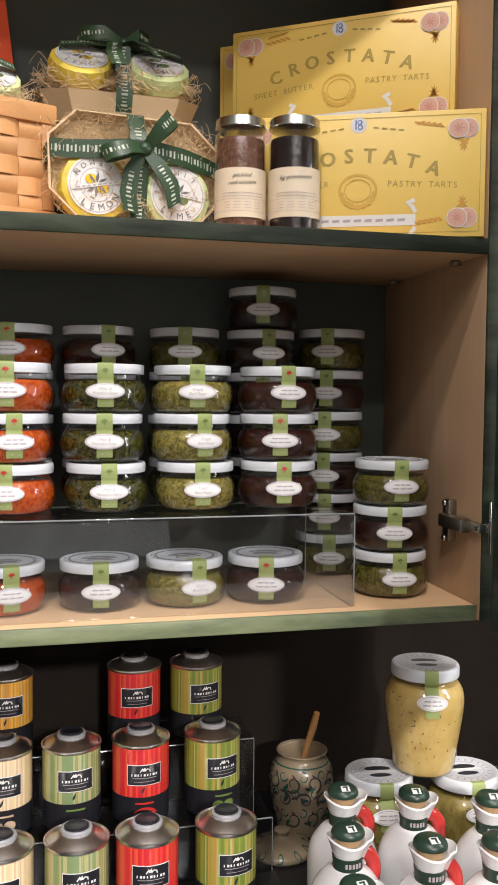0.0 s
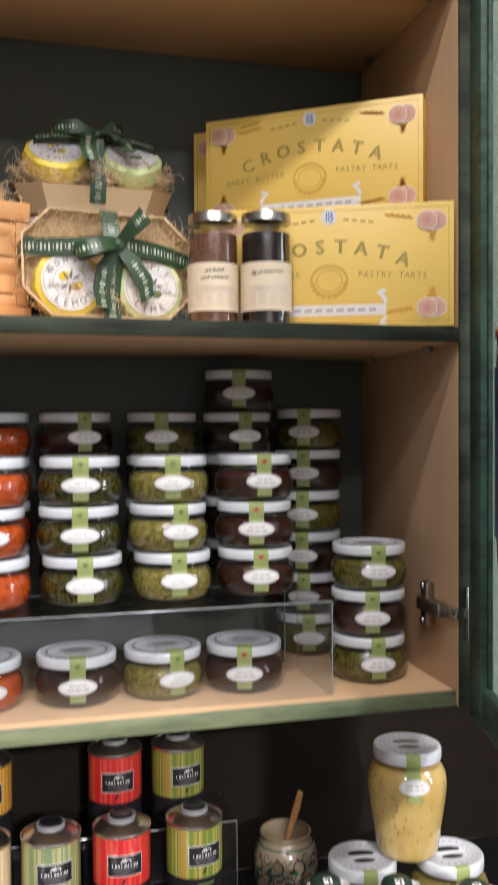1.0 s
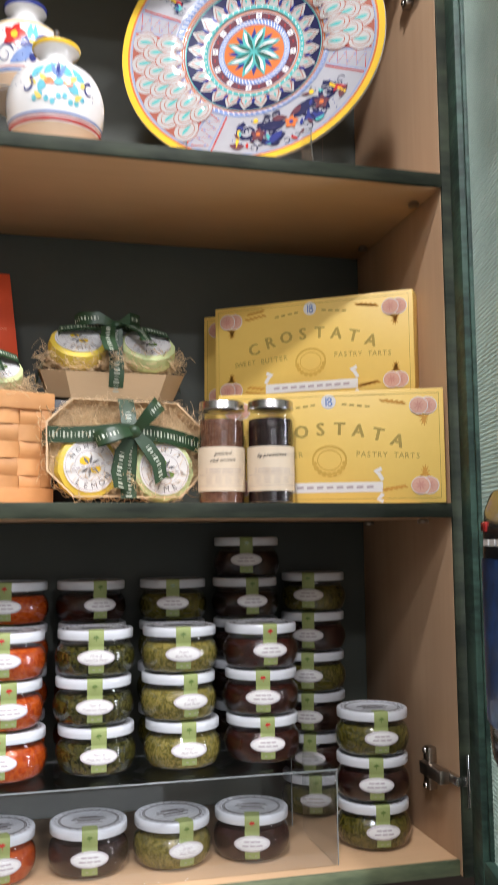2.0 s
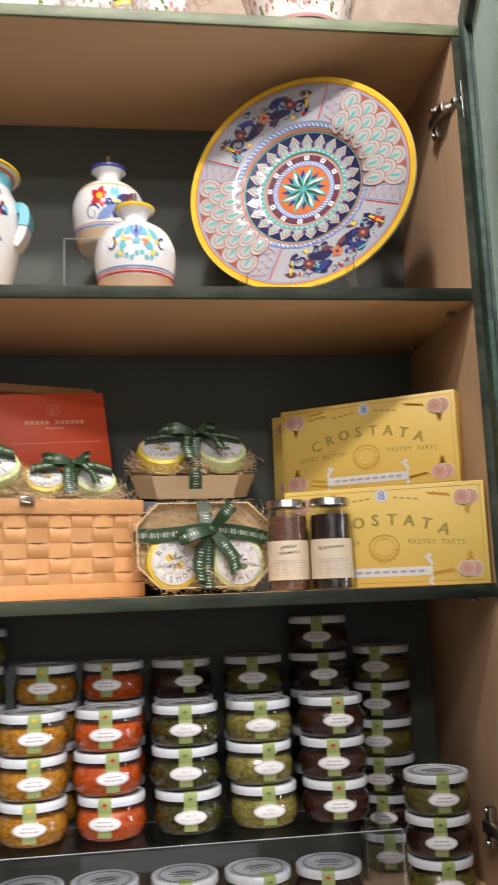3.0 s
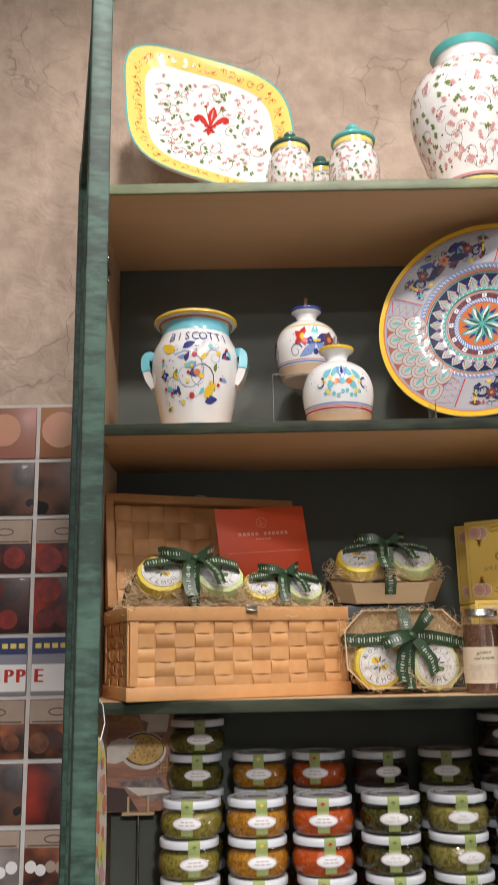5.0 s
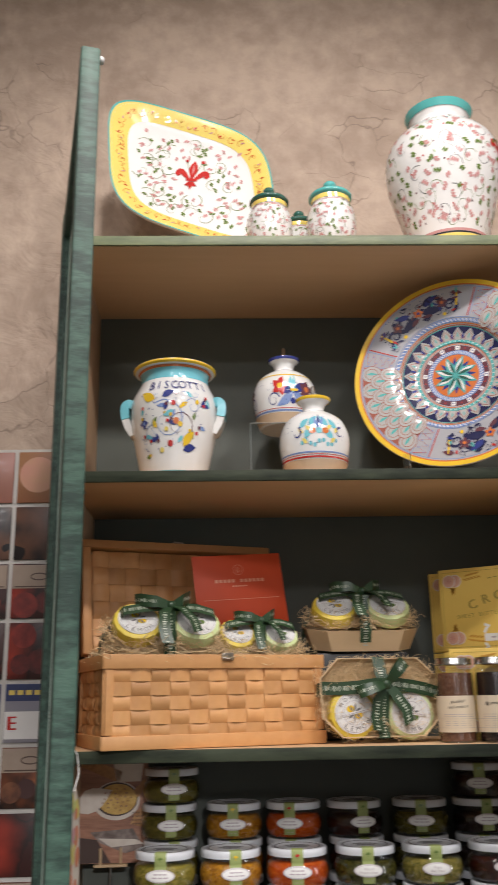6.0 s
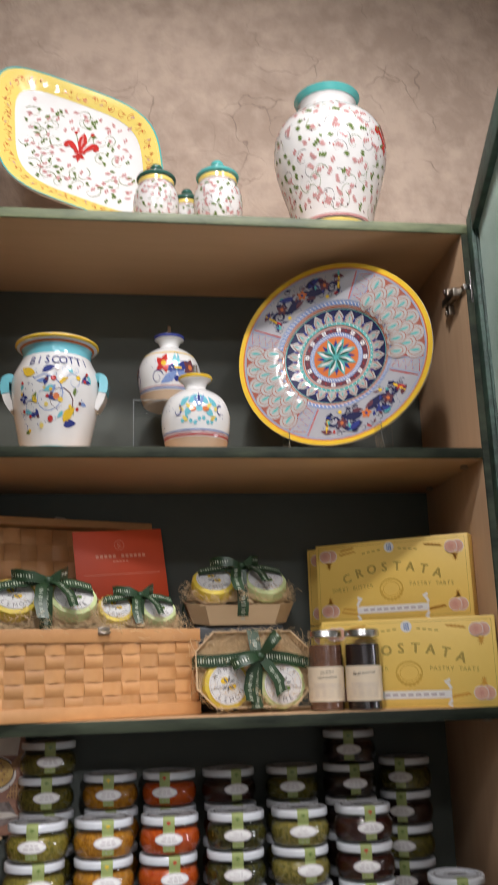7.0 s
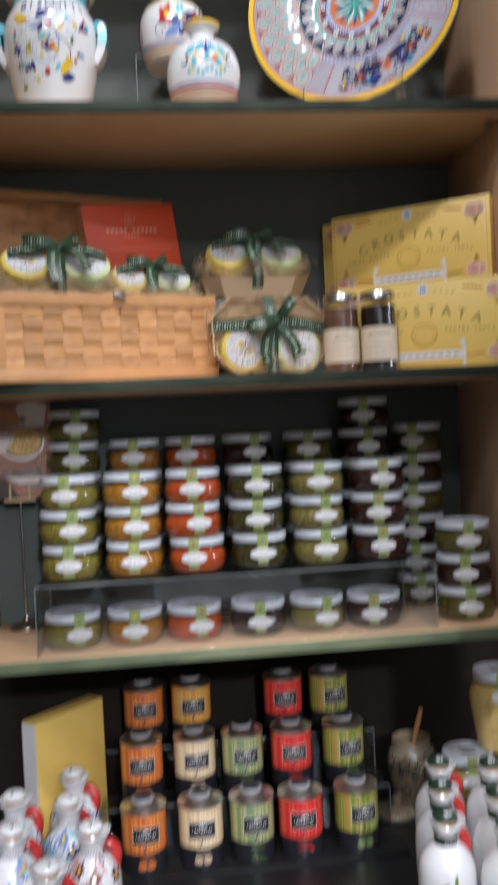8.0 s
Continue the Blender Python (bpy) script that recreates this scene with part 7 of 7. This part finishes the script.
z5 = 1.588
tile_strip(z5 - 0.022, z5 + 0.020, 0)
tile_strip(z5 + 0.036, z5 + 0.062, 4)
for ch, dx in (("P", -0.0320), ("P", -0.0130), ("E", 0.0160)):
    for bold in (-0.0014, 0.0, 0.0014):
        words.letters(ch, LINEX + dx + bold, z5 + 0.001, 0.030, 11, 2 + 200 * bold)
for x in range(12):
    words.stroke([(LINEX - 0.085 + x * 0.0135, z5 + 0.049), (LINEX - 0.0755 + x * 0.0135, z5 + 0.049)], 0.0075, 2, 2) if x != 6 else None
for z0, z1 in ((TOPZ - 2.46 * PITCH, TOPZ - 2.06 * PITCH), (TOPZ - 5.42 * PITCH, TOPZ - 5.05 * PITCH), (TOPZ - 7.30 * PITCH, TOPZ - 7.05 * PITCH)):
    tile_strip(z0, z1, 5)
    for x0, x1 in PANES:
        zm = (z0 + z1) / 2
        words.stroke([(x0 + 0.004, z0 + 0.003), (x1 - 0.004, z0 + 0.003)], 0.0022, 6, 2)
        words.stroke([((x0 + x1) / 2 + 0.014 * math.cos(a), zm + 0.0055 * math.sin(a)) for a in [2 * math.pi * k / 16 for k in range(17)]], 0.002, 6, 2)
zf = TOPZ - 8.42 * PITCH
words.letters("Frutti", LINEX - 0.020, zf, 0.046, 3, 1)
for k in range(2):
    words.stroke([(LINEX - 0.07, zf - 0.035 - 0.012 * k), (LINEX - 0.02, zf - 0.035 - 0.012 * k)], 0.005, 3, 1)
tile_fruit = random.Random(17)
for zr, mats, rad in ((TOPZ - 2.72 * PITCH, (1, 8), 0.022), (TOPZ - 3.28 * PITCH, (1, 8), 0.024), (TOPZ - 3.72 * PITCH, (8, 1), 0.020), (TOPZ - 5.70 * PITCH, (7, 9), 0.016), (TOPZ - 7.62 * PITCH, (0, 5), 0.010), (TOPZ - 0.45 * PITCH, (10,), 0.034)):
    for x0, x1 in PANES:
        x = x0 + rad
        while x < x1 - rad:
            words.dot(x, zr + tile_fruit.uniform(-0.004, 0.004), rad * tile_fruit.uniform(0.80, 1.0), tile_fruit.choice(mats), 1.5 + tile_fruit.random(), n=18)
            x += rad * tile_fruit.uniform(1.5, 1.9)
ob = part("tile_print", words, [M_PAPER, surface("print_tomato", (0.26, 0.028, 0.020), (0.12, 0.012, 0.010), rough=0.4, scale=(60, 22), bump=0, contrast=1.2), C_PALEY, M_INK, plain("print_navy", (0.030, 0.045, 0.13), 0.4),
                                   surface("print_crate_board", (0.38, 0.30, 0.235), (0.28, 0.21, 0.165), rough=0.4, scale=(60, 14), bump=0), plain("print_shadow", (0.10, 0.06, 0.045), 0.4),
                                   surface("print_peach_fruit", (0.22, 0.085, 0.035), (0.09, 0.030, 0.016), rough=0.4, scale=(50, 20), bump=0, contrast=1.2), surface("print_apple", (0.14, 0.016, 0.014), (0.04, 0.007, 0.007), rough=0.4, scale=(60, 22), bump=0, contrast=1.2),
                                   plain("print_plum", (0.06, 0.022, 0.020), 0.4), surface("print_melon", (0.50, 0.21, 0.17), (0.46, 0.27, 0.13), rough=0.4, scale=(30, 9), bump=0), C_RED], tiles, "fruit, crates, red and dark lettering printed on tiles")

# ---- photo card on a stand ----
stand = empty("photo_stand", "food photograph card on slim metal display stand", "display stand")
part("base", Geo().revolve(smooth_profile([(0.024, 0.0), (0.025, 0.003), (0.018, 0.008), (0.006, 0.012), (0.0035, 0.020)], 4), 36), M_NICKEL, stand, "round metal foot")
part("rod", Geo().tube([(0, 0, 0.016), (0, 0, 0.192)], 0.0018, 10), M_STEEL, stand, "thin steel rod")
part("ledge", Geo().box(0.046, 0.010, 0.004, pose(0, -0.002, 0.193), 0, 0.001), M_BALSA, stand, "small wooden ledge")
for x in (-0.014, 0.014):
    part("peg", Geo().tube([(x, -0.006, 0.194), (x, -0.0065, 0.216)], 0.0018, 8), M_BALSA, stand, "wooden peg")
photo = part("photo_card", Geo().span((-0.050, 0.0005, 0.1955), (0.050, 0.0020, 0.338)), M_PAPER, stand, "printed food photograph")
ph = Paint(lambda u, v, lift: (u, 0.0002 - lift, v))
M_PH = [surface("photo_wood", (0.46, 0.23, 0.14), (0.24, 0.10, 0.06), rough=0.4, scale=(90, 30), stretch=(0.4, 1, 2.5), bump=0, contrast=1.0), surface("photo_white", (0.80, 0.74, 0.66), (0.62, 0.54, 0.46), rough=0.4, scale=(60, 30), bump=0),
        surface("photo_soup", (0.70, 0.47, 0.13), (0.52, 0.30, 0.06), rough=0.4, scale=(220, 60), bump=0, contrast=1.2), surface("photo_cloth", (0.30, 0.24, 0.21), (0.14, 0.10, 0.085), rough=0.4, scale=(80, 40), bump=0, contrast=1.4), surface("photo_bread", (0.50, 0.26, 0.09), (0.30, 0.13, 0.04), rough=0.4, scale=(160, 60), bump=0, contrast=1.2), plain("photo_shadow", (0.06, 0.03, 0.022), 0.4)]
ph.poly([(-0.050, 0.1955), (0.050, 0.1955), (0.050, 0.338), (-0.050, 0.338)], 0, 1)
ph.poly([(-0.050, 0.325), (0.010, 0.300), (0.014, 0.316), (-0.048, 0.338)], 4, 2)
ph.dot(0.022, 0.330, 0.022, 1, 3, 0.010, 20)
ph.poly([(0.000, 0.330), (0.044, 0.330), (0.040, 0.302), (0.006, 0.302)], 1, 2)
ph.dot(0.006, 0.277, 0.033, 1, 4, 0.026, 28)
ph.dot(0.006, 0.279, 0.030, 5, 5, 0.0225, 28)
ph.dot(0.007, 0.279, 0.0275, 2, 6, 0.0205, 28)
ph.leaf(-0.048, 0.262, 0.55, 0.056, 0.020, 1, 7)
ph.poly([(0.026, 0.246), (0.048, 0.240), (0.050, 0.270), (0.034, 0.262)], 4, 7)
ph.poly([(0.030, 0.290), (0.046, 0.306), (0.050, 0.296), (0.036, 0.280)], 4, 7)
ph.poly([(-0.030, 0.236), (0.030, 0.240), (0.046, 0.214), (0.020, 0.208), (-0.016, 0.222)], 3, 3)
ph.poly([(-0.018, 0.228), (0.034, 0.226), (0.046, 0.220), (0.0, 0.216)], 1, 5)
ph.poly([(-0.050, 0.196), (0.0, 0.196), (-0.020, 0.226), (-0.048, 0.230)], 5, 2)
for k in range(26):
    ph.dot(0.007 + 0.022 * math.cos(k * 2.4) * (k / 26) ** 0.5, 0.279 + 0.016 * math.sin(k * 2.4) * (k / 26) ** 0.5, 0.0014, 4 if k % 2 else 0, 7, n=6)
for k in range(18):
    ph.dot(0.030 + (k % 5) * 0.004, 0.246 + (k // 5) * 0.005, 0.0012, 5, 8, n=5)
part("picture", ph, M_PH, photo, "soup bowl, bread and cloth on a wooden table")
stand.matrix_world = pose(-0.243, 1.008, SHELF[4] + 0.0003, 0, 0, 3)

# ---- things hung inside the doors ----
M_CLOTHS = [plain("print_coral", (0.62, 0.22, 0.12), 0.7), plain("print_sage", (0.38, 0.50, 0.22), 0.7), plain("print_lemon", (0.66, 0.58, 0.16), 0.7), plain("print_rose", (0.60, 0.32, 0.34), 0.7), plain("print_ivory", (0.66, 0.60, 0.52), 0.7), plain("print_leaf", (0.22, 0.40, 0.12), 0.7)]
LD = left_door.matrix_world
board = empty("serving_board", "hanging oval board with bright fruit print and string loop", "serving board")
outl = [(0.046 * math.sin(math.pi * t) ** 0.75 * s, -0.235 * (1 - math.cos(math.pi * t)) / 2) for t, s in [(k / 12, 1) for k in range(13)] + [(1 - k / 12, -1) for k in range(1, 12)]]
part("panel", Geo().prism(outl, -0.002, 0.002), M_CLOTHS[4], board, "thin rounded panel")
fp = Paint(lambda u, v, lift: (u, v, 0.0022 + lift))
rr = random.Random(8)
for k in range(60):
    v = rr.uniform(-0.225, -0.012)
    w = 0.040 * math.sin(math.pi * (math.acos(1 + 2 * v / 0.235) / math.pi)) ** 0.75
    u = rr.uniform(-w, w) * 0.85
    (fp.dot(u, v, rr.uniform(0.006, 0.012), rr.choice((0, 0, 2, 3)), 1 + k * 0.05) if k % 2 else fp.leaf(u, v, rr.uniform(0, 6), 0.02, 0.006, rr.choice((1, 5, 1, 2)), 1 + k * 0.05))
part("fruit_print", fp, M_CLOTHS, board, "coral, lemon and green fruit print")
part("string", Geo().tube([(0, -0.004, 0.003), (0.012, 0.014, 0.005), (0.009, 0.034, 0.003), (0, 0.042, 0.0), (-0.009, 0.034, -0.002), (-0.011, 0.014, 0.0), (0, -0.004, 0.0)], 0.0008, 6), M_PAPER, board, "white string loop")
board.matrix_world = LD @ pose(0.085, 0.027, 1.530, 90, 0, 164)


def pouch(label, w, h, main, panel, at, bright=None):
    """A filled pouch hung by a loop: pillow body, header and front window."""
    q = empty("hanging_pouch", label, "pouch")
    g = Geo()
    n = 14

    def pillow(s):
        def f(u, v):
            x, y = (u - 0.5) * w, (v - 0.5) * h
            e = max(0.0, (1 - abs(2 * u - 1) ** 4)) * max(0.0, (1 - abs(2 * v - 1) ** 6))
            cr = 1 - 0.06 * (abs(2 * u - 1) ** 6) * (abs(2 * v - 1) ** 8)
            return (x * cr, -s * 0.012 * e ** 0.6, y * cr)
        return f

    g.grid(pillow(1), n, n)
    g.grid(pillow(-1), n, n)
    body_ = part("body", g, main, q)
    k = Geo()
    k.grid(lambda u, v: ((u - 0.5) * w * 0.78, -0.0128 * max(0.0, (1 - abs(1.56 * u - 0.78) ** 4)) ** 0.6 * 1.0 - 0.0006, -h * 0.30 + v * h * 0.56), 8, 8)
    part("front_panel", k, panel, body_, "printed front panel")
    if bright:
        part("mark", Geo().box(w * 0.10, 0.002, h * 0.035, pose(-w * 0.30, -0.0105, h * 0.37), 0, 0.0004), bright, body_, "small red mark")
        t = Geo()
        for i in range(4):
            t.box(w * 0.09, 0.0014, h * 0.022, pose(-w * 0.24 + i * w * 0.13, -0.0118, h * 0.315))
        part("lettering", t, M_PAPER, body_, "pale illegible lettering")
    part("loop", Geo().tube([(-0.006, 0, h / 2 - 0.004), (-0.012, 0, h / 2 + 0.02), (0, 0, h / 2 + 0.034), (0.012, 0, h / 2 + 0.02), (0.006, 0, h / 2 - 0.004)], 0.0011, 8), M_STEEL, q, "wire loop")
    q.matrix_world = at
    return q


RD = right_door.matrix_world
M_POUCH = surface("black_pouch", (0.010, 0.010, 0.013), (0.016, 0.016, 0.02), rough=0.22, coat=0.4, scale=(60, 12), bump=0.2)
M_BLUEP = surface("blue_print", (0.025, 0.095, 0.34), (0.012, 0.03, 0.09), rough=0.3, coat=0.3, scale=(60, 22), bump=0.05, contrast=1.5)
M_PINKP = surface("pink_floral_print", (0.58, 0.26, 0.25), (0.60, 0.46, 0.30), rough=0.5, scale=(60, 25), bump=0.05, contrast=1.5)
pouch("black glossy pouch with blue picture hung inside the mesh door", 0.150, 0.228, M_POUCH, M_BLUEP, RD @ pose(0.236, -0.026, 1.452, 0, 0, 0), C_RED)
pouch("pink flowered packet hung outside the mesh door", 0.10, 0.20, M_PINKP, M_PINKP, RD @ pose(0.215, 0.030, 2.02, 0, 0, 180))
slim = pouch("slim dark blue packet hung inside the mesh door", 0.05, 0.17, M_POUCH, M_BLUEP, LD @ pose(0.200, 0.0065, 1.760, 0, 0, 180))
slim.scale = (1, 0.42, 1)
